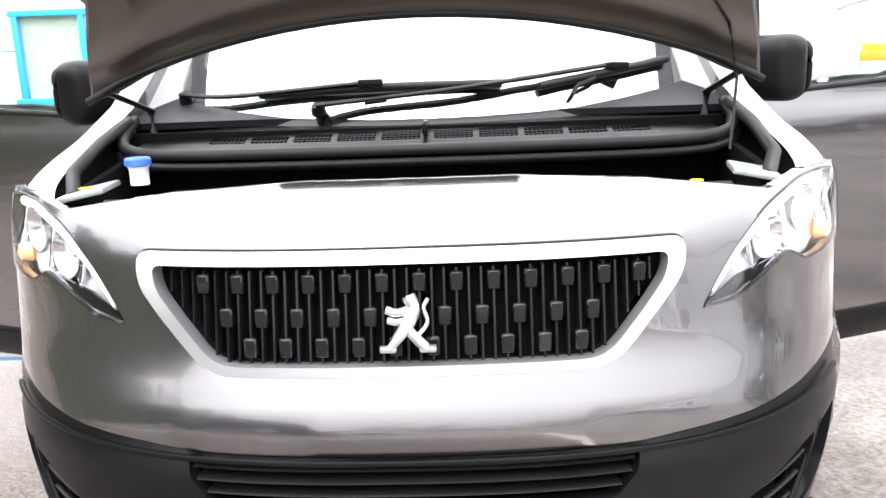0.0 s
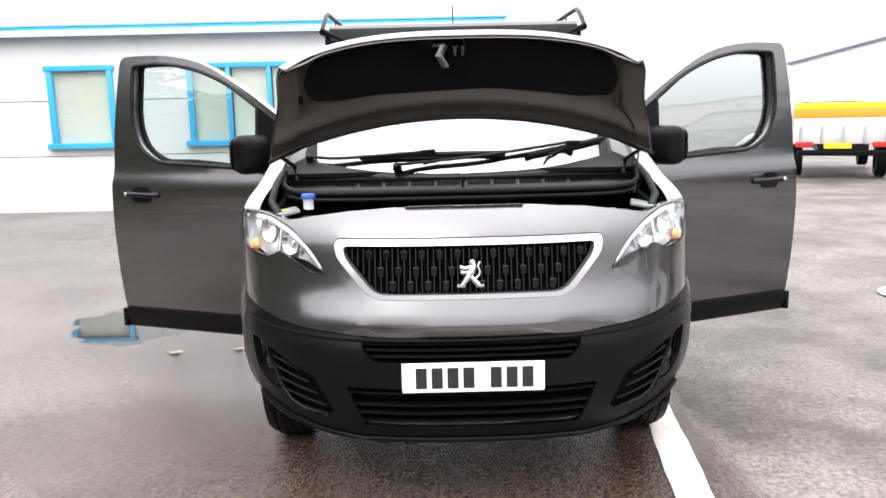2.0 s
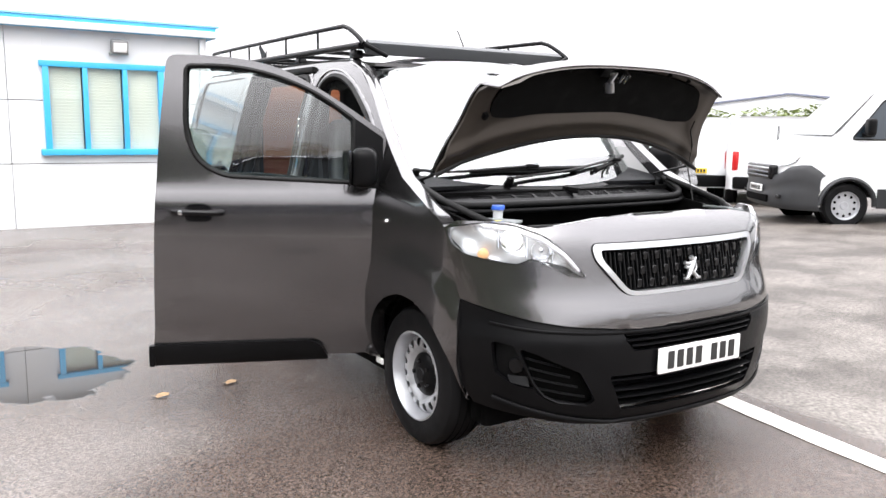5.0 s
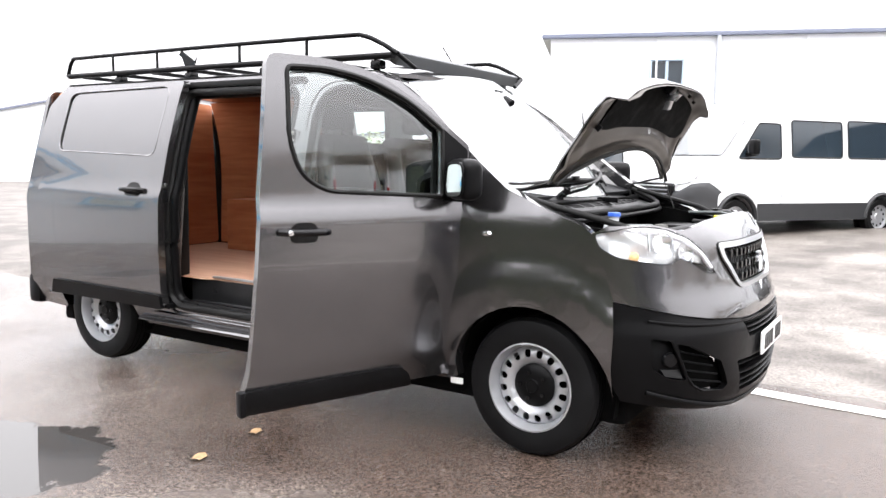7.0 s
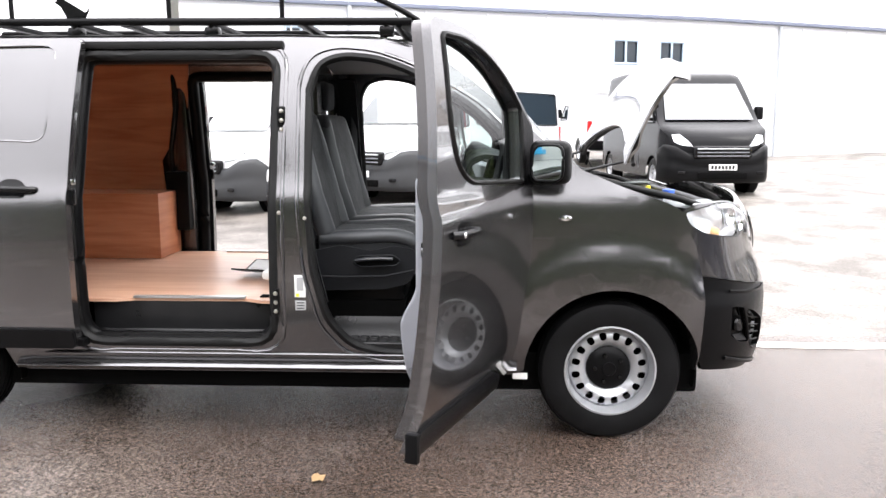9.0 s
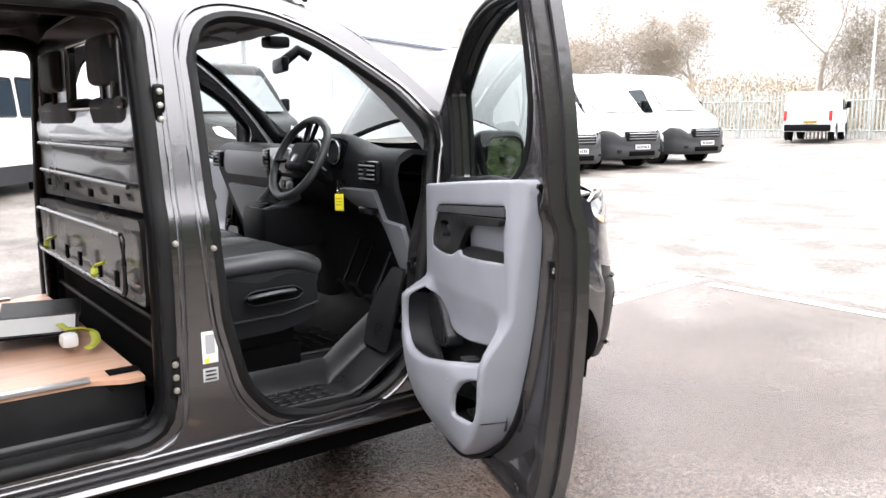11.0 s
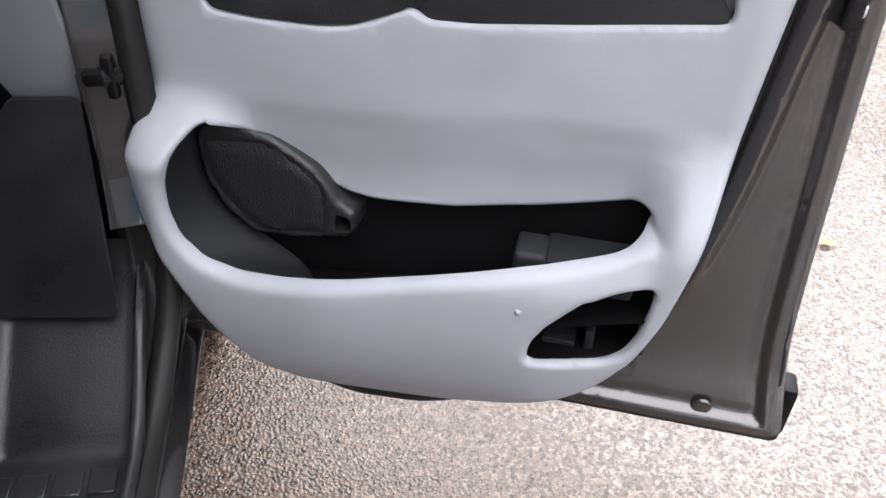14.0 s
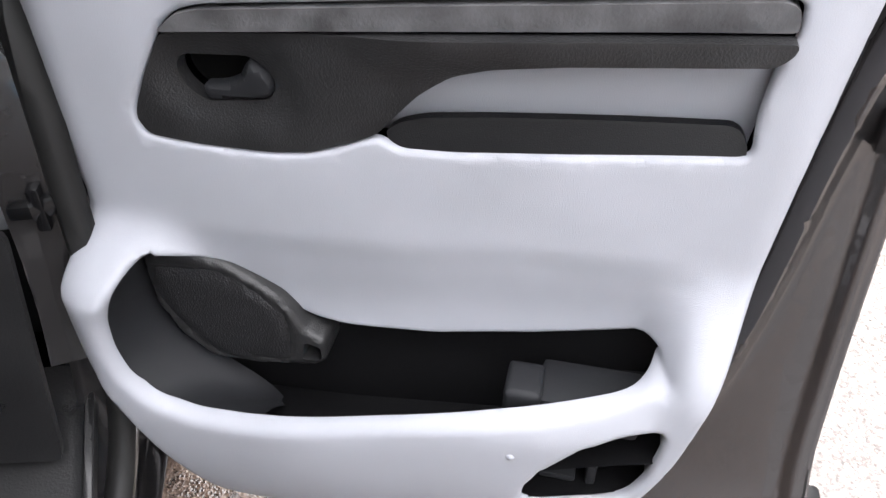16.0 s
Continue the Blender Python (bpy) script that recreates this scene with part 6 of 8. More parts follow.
for h in WINS:
    tube("window_bead", [Vector((x, BY + 0.006, z)) for x, z in dense(h, 0.04)], 0.009, PAINT_IN, bh, 6, True)
for z in (1.36, 1.24):
    tube("pressed_rib", [(-0.70, BY + 0.020, z), (0.70, BY + 0.020, z)], 0.008, ENAMEL, bh, 6)
for x in (-0.55, -0.2, 0.2, 0.55):
    box("fixing_slot", (0.05, 0.01, 0.03), (x, BY + 0.018, 1.19), VOID, bh, 0.003)
lowb = sheet("lower_bulkhead", fillet([(-0.82, 0.86), (0.78, 0.84), (0.80, 1.10), (-0.80, 1.14)], 0.03), lambda x, z, n=0.0: Vector((x, BY + 0.02 + n, z)), ENAMEL, van, (), 0.06, 0.03, "dark steel lower bulkhead", flip=True)
tube("pressed_edge", [(x, BY + 0.048, z) for x, z in dense(fillet([(-0.70, 0.885), (0.70, 0.875), (0.70, 1.065), (-0.70, 1.085)], 0.03), 0.08)], 0.009, ENAMEL, lowb, 6, True)
for x in (-0.62, -0.40, -0.10, 0.12, 0.40):
    box("lash_slot", (0.035, 0.01, 0.055), (x, BY + 0.052, 0.93), VOID, lowb, 0.003)
for x in (-0.50, 0.30):
    tube("lashing_strap", catmull([(x, BY + 0.06, 0.97), (x + 0.03, BY + 0.085, 0.955), (x + 0.02, BY + 0.09, 0.925), (x + 0.06, BY + 0.08, 0.915)], 4), 0.013, LIME, lowb, 6, False, "yellow-green webbing loop", 0.5)
box("flap_frame", (0.05, 0.05, 0.26), (0.74, BY + 0.01, 0.73), BLACK_GLOSS, van, 0.01)
for z in (0.68, 0.78):
    tube("seat_rail", [(-0.80, BY - 0.03, z + 0.02), (0.72, BY - 0.03, z + 0.02)], 0.010, RUBBER, van, 6)
sheet("seat_base_back", [(-0.80, 0.5), (0.80, 0.5), (0.80, 0.86), (-0.80, 0.86)], lambda x, z, n=0.0: Vector((x, BY - 0.06, z)), VOID, van, (), 0.3, 0.0)
flap = empty("load_through_flap", "black folded flap with white sheet lying on plywood floor", "flap", pose(0.02, 2.67, 0.650, 0, 0, -14))
FLW = [-0.30, -0.16, -0.02, 0.12, 0.26]
FLZ = [0.035, 0.0, 0.045, 0.01, 0.05]
for k in range(4):
    a, b = Vector((FLW[k], 0, FLZ[k])), Vector((FLW[k + 1], 0, FLZ[k + 1]))
    bm = bmesh.new()
    w = 0.15
    vs = [bm.verts.new(p + Vector((0, y, z))) for y in (-w, w) for z in (0, 0.008) for p in (a, b)]
    for q in ((0, 1, 3, 2), (4, 6, 7, 5), (0, 4, 5, 1), (2, 3, 7, 6), (0, 2, 6, 4), (1, 5, 7, 3)):
        bm.faces.new([vs[i] for i in q])
    part("flap_panel", bm, BLACK, flap)
    if k < 3:
        bm = bmesh.new()
        vs = [bm.verts.new(p + Vector((0, y, 0.0095))) for y in (-w * 0.92, w * 0.92) for p in (a.lerp(b, 0.08), a.lerp(b, 0.92))]
        bm.faces.new((vs[0], vs[1], vs[3], vs[2]))
        part("white_sheet", bm, PAPER, flap, "white plastic sheet")
stp = empty("lashing_belt", "lime-green webbing belt crumpled on the load floor", "strap", pose(-0.24, 2.57, 0.650))
tube("webbing", catmull([(0.12, 0.03, 0.02), (0.05, 0.06, 0.05), (-0.02, 0.02, 0.025), (-0.08, 0.05, 0.06), (-0.03, -0.03, 0.03), (-0.14, -0.02, 0.015), (-0.20, 0.02, 0.012)], 6), 0.016, LIME, stp, 6, False, "", 0.4)
box("white_rag", (0.07, 0.06, 0.05), (-0.14, 0.07, 0.035), PAPER, stp, 0.02)

# ---- cab interior ----
PROF = catmull([(1.03, 1.225), (1.25, 1.285), (1.42, 1.335), (1.52, 1.34), (1.575, 1.30), (1.585, 1.22), (1.555, 1.13), (1.52, 1.02), (1.48, 0.90), (1.43, 0.74), (1.40, 0.56)], 6)


def dash_at(x, s, n=0.0):
    k = min(len(PROF) - 2, max(0, int(s * (len(PROF) - 1))))
    t = s * (len(PROF) - 1) - k
    p, q = PROF[k], PROF[k + 1]
    y, z = p[0] + (q[0] - p[0]) * t, p[1] + (q[1] - p[1]) * t
    tan = Vector((q[0] - p[0], q[1] - p[1])).normalized()
    hump = 0.075 * math.exp(-((x + 0.40) / 0.17) ** 4) * math.exp(-((s - 0.36) / 0.13) ** 2)
    scoop = -0.16 * smoothstep(0.55, 0.75, s) * math.exp(-((x + 0.42) / 0.26) ** 4)
    curve = -0.10 * max(0, abs(x) - 0.55) ** 2
    return Vector((x, y + tan.y * -1 * (n + hump * 0.2) + curve + scoop, z + tan.x * (n + hump)))


dash = sheet("dashboard", [(-0.86, 0.0), (0.86, 0.0), (0.88, 0.4), (0.86, 0.98), (-0.86, 0.98), (-0.88, 0.4)], dash_at, DASH, van, (), 0.035, 0.02, "charcoal moulded dashboard")
sheet("glovebox_lid", fillet([(0.20, 0.40), (0.74, 0.40), (0.74, 0.54), (0.20, 0.54)], 0.03), lambda x, s, n=0.0: dash_at(x, s, 0.012 + n), TRIM_MID, dash, (), 0.04, 0.012, "grey glovebox lid")
sheet("lower_glovebox", fillet([(0.18, 0.60), (0.78, 0.60), (0.74, 0.80), (0.20, 0.80)], 0.03), lambda x, s, n=0.0: dash_at(x, s, 0.015 + n), TRIM_MID, dash, (), 0.05, 0.012)
sheet("knee_panel", fillet([(-0.75, 0.54), (-0.50, 0.54), (-0.50, 0.65), (-0.70, 0.665), (-0.77, 0.83), (-0.87, 0.83), (-0.87, 0.67), (-0.75, 0.66)], 0.012), lambda x, s, n=0.0: dash_at(x, s, 0.02 + n), TRIM_MID, dash, (), 0.04, 0.02, "mid grey lower dash panel")
box("switch_row", (0.13, 0.014, 0.026), dash_at(-0.70, 0.615, 0.045), BLACK_GLOSS, dash, 0.004)
for k in range(3):
    box("switch", (0.028, 0.01, 0.018), dash_at(-0.74 + 0.04 * k, 0.615, 0.055), DASH, dash, 0.003)


def vent(x, s, w, h):
    c = dash_at(x, s, 0.02)
    e = part("air_vent", box_bm((w, 0.03, h), c, 0.012), BLACK_GLOSS, dash, "black air vent")
    for k in range(4):
        box("vent_blade", (w * 0.82, 0.012, 0.005), c + Vector((0, 0.018, (k - 1.5) * h * 0.2)), TRIM_MID, e, 0.002, "", 1)
    box("vent_wheel", (0.02, 0.012, 0.03), c + Vector((0, 0.022, 0)), DASH, e, 0.003)


vent(-0.755, 0.46, 0.13, 0.085)
vent(0.80, 0.46, 0.11, 0.085)
vent(0.16, 0.44, 0.07, 0.10)
vent(-0.14, 0.44, 0.06, 0.10)
# the screen's pale reflection is painted as its base colour
box("media_screen", (0.20, 0.02, 0.115), dash_at(0.02, 0.44, 0.022), mat("screen_reflection_tone", (0.45, 0.48, 0.5), 0.15, 0, 0.5), dash, 0.008, "media screen with its pale reflection put into the colour")
box("heater_panel", (0.30, 0.02, 0.06), dash_at(0.02, 0.55, 0.02), BLACK_GLOSS, dash, 0.006)
for k in range(3):
    lathe("heater_knob", ((0, 0.02), (0.018, 0.018), (0.02, 0)), Matrix.Translation(dash_at(-0.07 + 0.09 * k, 0.55, 0.03)) @ Matrix.Rotation(-math.pi / 2, 4, "X"), SATIN, dash, 14)
bin_ = sheet("instrument_panel", fillet([(-0.54, 0.355), (-0.26, 0.355), (-0.26, 0.46), (-0.54, 0.46)], 0.03), lambda x, s, n=0.0: dash_at(x, s, n + 0.004), BLACK_GLOSS, dash, (), 0.04, 0.0, "gloss black instrument panel")
for x in (-0.475, -0.325):
    c = dash_at(x, 0.405, 0.01)
    lathe("dial", ((0.0, 0.0), (0.048, 0.002), (0.052, 0.006)), Matrix.Translation(c) @ Matrix.Rotation(-math.pi / 2 + 0.3, 4, "X"), DASH, bin_, 24, "round dial")
    tube("dial_ring", [c + Vector((0.05 * math.cos(a * math.pi / 12), 0.008, 0.05 * math.sin(a * math.pi / 12))) for a in range(24)], 0.003, SATIN, bin_, 5, True)
con = box("gear_console", (0.26, 0.34, 0.20), (0.0, 1.60, 0.98), DASH, dash, 0.05, "charcoal gear lever console")
box("console_plate", (0.16, 0.20, 0.012), (-0.02, 1.66, 1.085), SATIN, con, 0.02, "silver gear surround", turn=Matrix.Rotation(-0.3, 4, "X"))
lathe("gear_boot", ((0.07, 0), (0.05, 0.03), (0.022, 0.08), (0.015, 0.09)), Matrix.Translation((-0.03, 1.68, 1.09)) @ Matrix.Rotation(0.2, 4, "X"), RUBBER, con, 16)
lathe("gear_knob", ((0, 0.07), (0.02, 0.066), (0.027, 0.04), (0.02, 0.01), (0.012, 0)), Matrix.Translation((-0.03, 1.665, 1.17)) @ Matrix.Rotation(0.2, 4, "X"), BLACK_GLOSS, con, 16)
# steering wheel
SW = Matrix.Translation((-0.385, 1.715, 1.305)) @ Matrix.Rotation(radians(-62), 4, "X")
ring = [SW @ Vector((0.188 * math.cos(a * math.pi / 24), (0.180 if math.sin(a * math.pi / 24) > -0.75 else 0.17) * math.sin(a * math.pi / 24), 0)) for a in range(48)]
sw = tube("steering_wheel", ring, 0.0165, VINYL, van, 10, True, "black leather steering wheel")
hub = part("hub_pad", box_bm((0.17, 0.13, 0.045), (0, -0.005, -0.008), 0.035, 4), DASH, sw, "charcoal hub pad")
hub.matrix_basis = SW
for a, b in (((-0.07, 0.01), (-0.175, 0.025)), ((0.07, 0.01), (0.175, 0.025)), ((0.02, -0.05), (0.035, -0.165)), ((-0.02, -0.05), (-0.035, -0.165))):
    tube("spoke", [SW @ Vector((*a, -0.01)), SW @ Vector((*b, 0))], 0.016, BLACK_GLOSS, sw, 8, False, "", 0.6)
bm = box_bm((0.03, 0.034, 0.004), (0, 0, 0), 0.006)
bmesh.ops.transform(bm, matrix=SW @ Matrix.Translation((0, 0.012, 0.018)), verts=bm.verts)
part("wheel_badge", bm, SATIN, sw, "plain silver badge")
tube("steering_column", [SW @ Vector((0, 0, -0.03)), SW @ Vector((0, 0.0, -0.16))], 0.055, DASH, van, 14)
for s in (-1, 1):
    tube("stalk", [SW @ Vector((s * 0.03, 0.0, -0.07)), SW @ Vector((s * 0.16, 0.035, -0.06))], 0.011, BLACK, van, 8)
key = empty("key_tag", "yellow plastic tag hanging from the ignition key", "key tag")
tube("key_ring", [Vector((-0.572 + 0.014 * math.cos(a * math.pi / 8), 1.638, 1.180 + 0.014 * math.sin(a * math.pi / 8))) for a in range(16)], 0.002, CHROME, key, 5, True)
box("key_head", (0.02, 0.03, 0.022), (-0.568, 1.625, 1.205), BLACK_GLOSS, key, 0.005)
box("tag", (0.038, 0.003, 0.068), (-0.576, 1.640, 1.128), YELLOW, key, 0.001, "yellow tag with dark bars", turn=Matrix.Rotation(0.6, 4, "Z"))
for k in range(3):
    box("tag_bar", (0.026, 0.0008, 0.003), (-0.5772, 1.6419, 1.142 - 0.012 * k), mat("olive_print", (0.35, 0.30, 0.02), 0.6), key, 0, turn=Matrix.Rotation(0.6, 4, "Z"))
# interior mirror
box("rear_view_mirror", (0.23, 0.035, 0.065), (0.0, 1.60, 1.70), BLACK, van, 0.015, "black interior mirror", turn=Matrix.Rotation(-0.25, 4, "Z"))
tube("mirror_stem", [(0.0, 1.58, 1.72), (-0.02, 1.52, 1.77), (-0.04, 1.47, 1.74)], 0.02, BLACK, van, 8, False, "", 1.2)
box("sensor_box", (0.10, 0.10, 0.05), (0.0, 1.62, 1.80), BLACK, van, 0.015)
box("roof_console", (0.20, 0.14, 0.03), (0.0, 1.82, 1.835), TRIM_MID, van, 0.01)
for s in (-1, 1):
    box("sun_visor", (0.42, 0.14, 0.022), (s * 0.36, 1.80, 1.815), HEADLINE, van, 0.01, "pale grey sun visor")


def seat(x, w, name, label):
    st = empty(name, label, "seat")
    cush = bmesh.new()
    box_bm((w, 0.52, 0.13), (0, 1.98, 0.885), 0.045, 4, cush)
    part("cushion", cush, FABRIC, st, "dark fabric cushion")
    for s in (-1, 1):
        tube("side_bolster", catmull([(s * (w / 2 - 0.04), 1.735, 0.895), (s * (w / 2 - 0.03), 1.85, 0.935), (s * (w / 2 - 0.03), 2.05, 0.93), (s * (w / 2 - 0.04), 2.22, 0.92)], 5), 0.055, VINYL, st, 12, False, "grey vinyl bolster", 0.7)
        tube("back_bolster", catmull([(s * (w / 2 - 0.04), 2.20, 0.95), (s * (w / 2 - 0.03), 2.26, 1.15), (s * (w / 2 - 0.05), 2.31, 1.35), (s * (w / 2 - 0.09), 2.35, 1.50)], 5), 0.05, VINYL, st, 12)
    bk = bmesh.new()
    box_bm((w - 0.06, 0.11, 0.66), (0, 2.30, 1.22), 0.045, 4, bk, Matrix.Rotation(radians(-12), 4, "X"))
    part("backrest", bk, FABRIC, st, "dark fabric backrest")
    box("head_restraint", (0.26, 0.09, 0.17), (0, 2.39, 1.66), FABRIC, st, 0.04, "", 4)
    box("seat_base", (w - 0.10, 0.44, 0.24), (0, 2.03, 0.68), BLACK, st, 0.03, "black plastic seat base")
    box("seat_plinth", (w - 0.06, 0.44, 0.10), (0, 2.02, 0.56), VOID, st, 0.01)
    for s in (-1, 1):
        sp = sheet("side_valance", fillet([(1.78, 0.705), (1.90, 0.675), (2.26, 0.665), (2.28, 0.86), (2.12, 0.895), (1.97, 0.865), (1.86, 0.89), (1.75, 0.875), (1.745, 0.78)], 0.03), lambda y, z, n=0.0: Vector((s * (w / 2 + 0.012 + n), y, z)), DASH, st, (), 0.06, 0.03, "charcoal seat side cover", flip=s > 0)
        rc = fillet([(1.84, 0.800), (2.02, 0.790), (2.06, 0.815), (2.03, 0.845), (1.86, 0.850), (1.82, 0.825)], 0.018)
        sheet("lever_recess", rc, lambda y, z, n=0.0: Vector((s * (w / 2 + 0.044), y, z)), VOID, sp, (), 0.05, 0.0, flip=s > 0)
        tube("recess_bead", [Vector((s * (w / 2 + 0.044), y, z)) for y, z in dense(rc, 0.03)], 0.005, DASH, sp, 6, True)
        tube("height_lever", catmull([(s * (w / 2 + 0.046), 1.86, 0.832), (s * (w / 2 + 0.060), 1.92, 0.836), (s * (w / 2 + 0.062), 2.00, 0.832), (s * (w / 2 + 0.046), 2.04, 0.822)], 4), 0.013, VINYL, st, 8, False, "", 0.7)
        tube("valance_bead", [Vector((s * (w / 2 + 0.040), y, z)) for y, z in ((1.76, 0.775), (1.90, 0.745), (2.10, 0.740), (2.27, 0.745))], 0.006, DASH, sp, 6)
    st.location.x, st.location.y = x, 0.07
    return st


seat(-0.44, 0.50, "driver_seat", "dark grey fabric driver seat with vinyl bolsters")
seat(0.38, 0.74, "bench_seat", "dark grey fabric double passenger seat with vinyl bolsters")
# cab floor, step wells and pedals
cf = sheet("cab_floor", [(-0.66, 1.36), (0.66, 1.36), (0.66, 2.42), (-0.66, 2.42)], lambda x, y, n=0.0: Vector((x, y, 0.52 + 0.9 * max(0, 1.52 - y) + n)), MAT_RUB, van, (), 0.12, 0.02, "black ribbed rubber cab floor")
for i in range(6):
    for j in range(4):
        box("mat_rib", (0.055, 0.012, 0.006), (-0.62 + 0.075 * i, 1.58 + 0.06 * j, 0.533), MAT_RUB, cf, 0.002, "", 1, Matrix.Rotation(0.1, 4, "Z"))
for s in (-1, 1):
    wl_ = sheet("step_well", fillet([(0.655, 1.50), (0.905, 1.50), (0.905, 2.16), (0.86, 2.25), (0.655, 2.25)], 0.05), lambda x, y, n=0.0: Vector((s * x, y, 0.432 + 0.69 * max(0.0, 1.775 - y) * smoothstep(1.80, 1.74, y) + 0.10 * smoothstep(0.700, 0.655, x) + 0.014 * smoothstep(0.885, 0.90, x) + n)), STEP, van, (), 0.013, 0.015, "black moulded plastic step well", flip=s < 0)
    box("well_riser", (0.02, 0.72, 0.11), (s * 0.648, 1.91, 0.495), STEP, van, 0.008)
    tube("well_edge", [(s * 0.652, y, 0.553) for y in (1.60, 1.8, 2.25)], 0.008, STEP, van, 6)
    tube("well_lip", [(s * 0.897, y, 0.448 + 0.62 * max(0, 1.775 - y)) for y in (1.52, 1.60, 1.68, 1.74, 1.80, 1.95, 2.12)], 0.010, STEP, van, 6)
    for i in range(4):
        for j in range(8):
            box("tread_pad", (0.040, 0.042, 0.006), (s * (0.712 + 0.048 * i), 1.825 + 0.050 * j, 0.434), STEP, wl_, 0.002, "", 1)
    sheet("kick_panel", fillet([(0.0, 0.0), (1.0, 0.0), (1.0, 1.0), (0.55, 1.0), (0.12, 0.55)], 0.06), lambda a, b, n=0.0: Vector((s * (0.655 + 0.215 * a), 1.605 - 0.095 * b + n + 0.02 * a, 0.565 + 0.315 * b)), STEP, van, (), 0.08, 0.012, "black plastic footwell kick plate", flip=s < 0)
    sheet("jamb_inner", fillet([(1.30, 0.42), (1.52, 0.42), (1.50, 0.60), (1.49, 0.95), (1.42, 1.25), (1.37, 1.32), (1.30, 1.20)], 0.02), lambda y, z, n=0.0: Vector((s * (0.862 - n), y, z)), DASH, van, (), 0.08, 0.02, flip=s > 0)
for x, z in ((-0.58, 0.70), (-0.45, 0.73), (-0.34, 0.73)):
    pd = box("pedal", (0.05, 0.02, 0.07), (x, 1.50, z), RUBBER, van, 0.006, "ribbed rubber pedal", turn=Matrix.Rotation(-0.6, 4, "X"))
    tube("pedal_arm", [(x, 1.49, z + 0.02), (x, 1.40, z + 0.20)], 0.008, BLACK, pd, 6)
for s in (-1, 1):
    tube("seat_belt", catmull([(s * 0.78, 2.34, 1.60), (s * 0.77, 2.33, 1.2), (s * 0.76, 2.30, 0.85), (s * 0.75, 2.25, 0.62)], 5), 0.022, FABRIC, van, 6, False, "black seat belt", 0.15)
    sheet("b_pillar_trim", fillet([(2.28, 0.55), (2.46, 0.55), (2.46, 1.78), (2.32, 1.78)], 0.03), lambda y, z, n=0.0: Vector((s * (table(WIDE, z) - 0.085 - n), y, z)), DASH, van, (), 0.1, 0.02, flip=s > 0)

# ---- roof rack ----
rack = empty("roof_rack", "black tubular steel roof rack bolted along the roof", "roof rack")
for s in (-1, 1):
    tube("side_bar", [(s * 0.735, 1.83, 1.958), (s * 0.735, 3.2, 1.963), (s * 0.735, 4.70, 1.963)], 0.024, BLACK, rack, 8, False, "", 0.8)
    tube("top_rail", catmull([(s * 0.735, 1.80, 1.963), (s * 0.735, 1.90, 2.02), (s * 0.735, 2.03, 2.072), (s * 0.735, 2.2, 2.082), (s * 0.735, 3.2, 2.087), (s * 0.735, 4.5, 2.087), (s * 0.735, 4.66, 2.072), (s * 0.735, 4.72, 1.963)], 5), 0.0135, BLACK, rack, 8)
    for y in (2.44, 2.98, 3.74, 4.20):
        box("post", (0.008, 0.022, 0.115), (s * 0.735, y, 2.025), BLACK, rack, 0.002, "", 1)
    for y in (1.95, 2.78, 3.44, 4.15):
        box("foot", (0.06, 0.07, 0.05), (s * 0.71, y, 1.915), BLACK_GLOSS, rack, 0.012)
        tube("foot_bolt", [(s * 0.72, y, 1.92), (s * 0.735, y, 1.955)], 0.014, BLACK, rack, 8)
for y in (1.90, 2.35, 2.78, 3.20, 3.44, 3.80, 4.15, 4.55):
    box("cross_bar", (1.44, 0.05, 0.022), (0, y, 1.952), BLACK, rack, 0.005)
box("wind_deflector", (1.40, 0.05, 0.075), (0, 1.845, 1.952), mat("dull_grey_steel", (0.10, 0.105, 0.11), 0.45, 0.4), rack, 0.01, "grey flat front bar", turn=Matrix.Rotation(0.5, 4, "X"))
for s in (-1, 1):
    tube("front_stay", [(s * 0.735, 1.80, 1.963), (s * 0.60, 1.78, 1.90)], 0.013, BLACK, rack, 8)
sheet("maker_plate", fillet([(3.36, 2.034), (3.375, 1.994), (3.40, 1.959), (3.46, 1.959), (3.48, 1.994), (3.50, 2.034), (3.53, 2.054), (3.50, 2.079), (3.38, 2.006)], 0.008), lambda y, z, n=0.0: Vector((-0.735 - n, y, z)), BLACK_GLOSS, rack, (), 0.05, 0.006, "small black plate on the rail")
tube("aerial", [(0.0, 1.86, 1.93), (0.0, 1.98, 2.10)], 0.004, BLACK, van, 6)


# ---- the yard ----
def G(x, y):
    """Height of the ground: level under the van, rising a little to the far sides of the yard."""
    z = 0.03 * max(0, min(x, 30) - 3) * smoothstep(9, 1, y) * (0.25 + 0.75 * smoothstep(-11, -4, y)) + 0.021 * max(0, -y - 4) - 0.011 * max(0, min(y, 40) - 3)
    return min(z, 1.2)


axis = sorted({round(v, 3) for v in [i * 1.0 for i in range(-24, 25)] + [i * 4.0 for i in range(-20, 21)] + [s * v for s in (-1, 1) for v in (110, 160, 260, 500, 1000)]})
gv = [(x, y, G(x, y)) for y in axis for x in axis]
na = len(axis)
gf = [(j * na + i, j * na + i + 1, (j + 1) * na + i + 1, (j + 1) * na + i) for j in range(na - 1) for i in range(na - 1)]
tagged(finish("ground", gv, gf, GROUND, None, "", 80), "wet grey tarmac yard with puddles and gravel beyond", "ground", kind="structure")
LINE = mat("worn_white_line_paint", (0.62, 0.58, 0.53), 0.5, 0, 0, 0.6, 60, 0.14, 9.0)


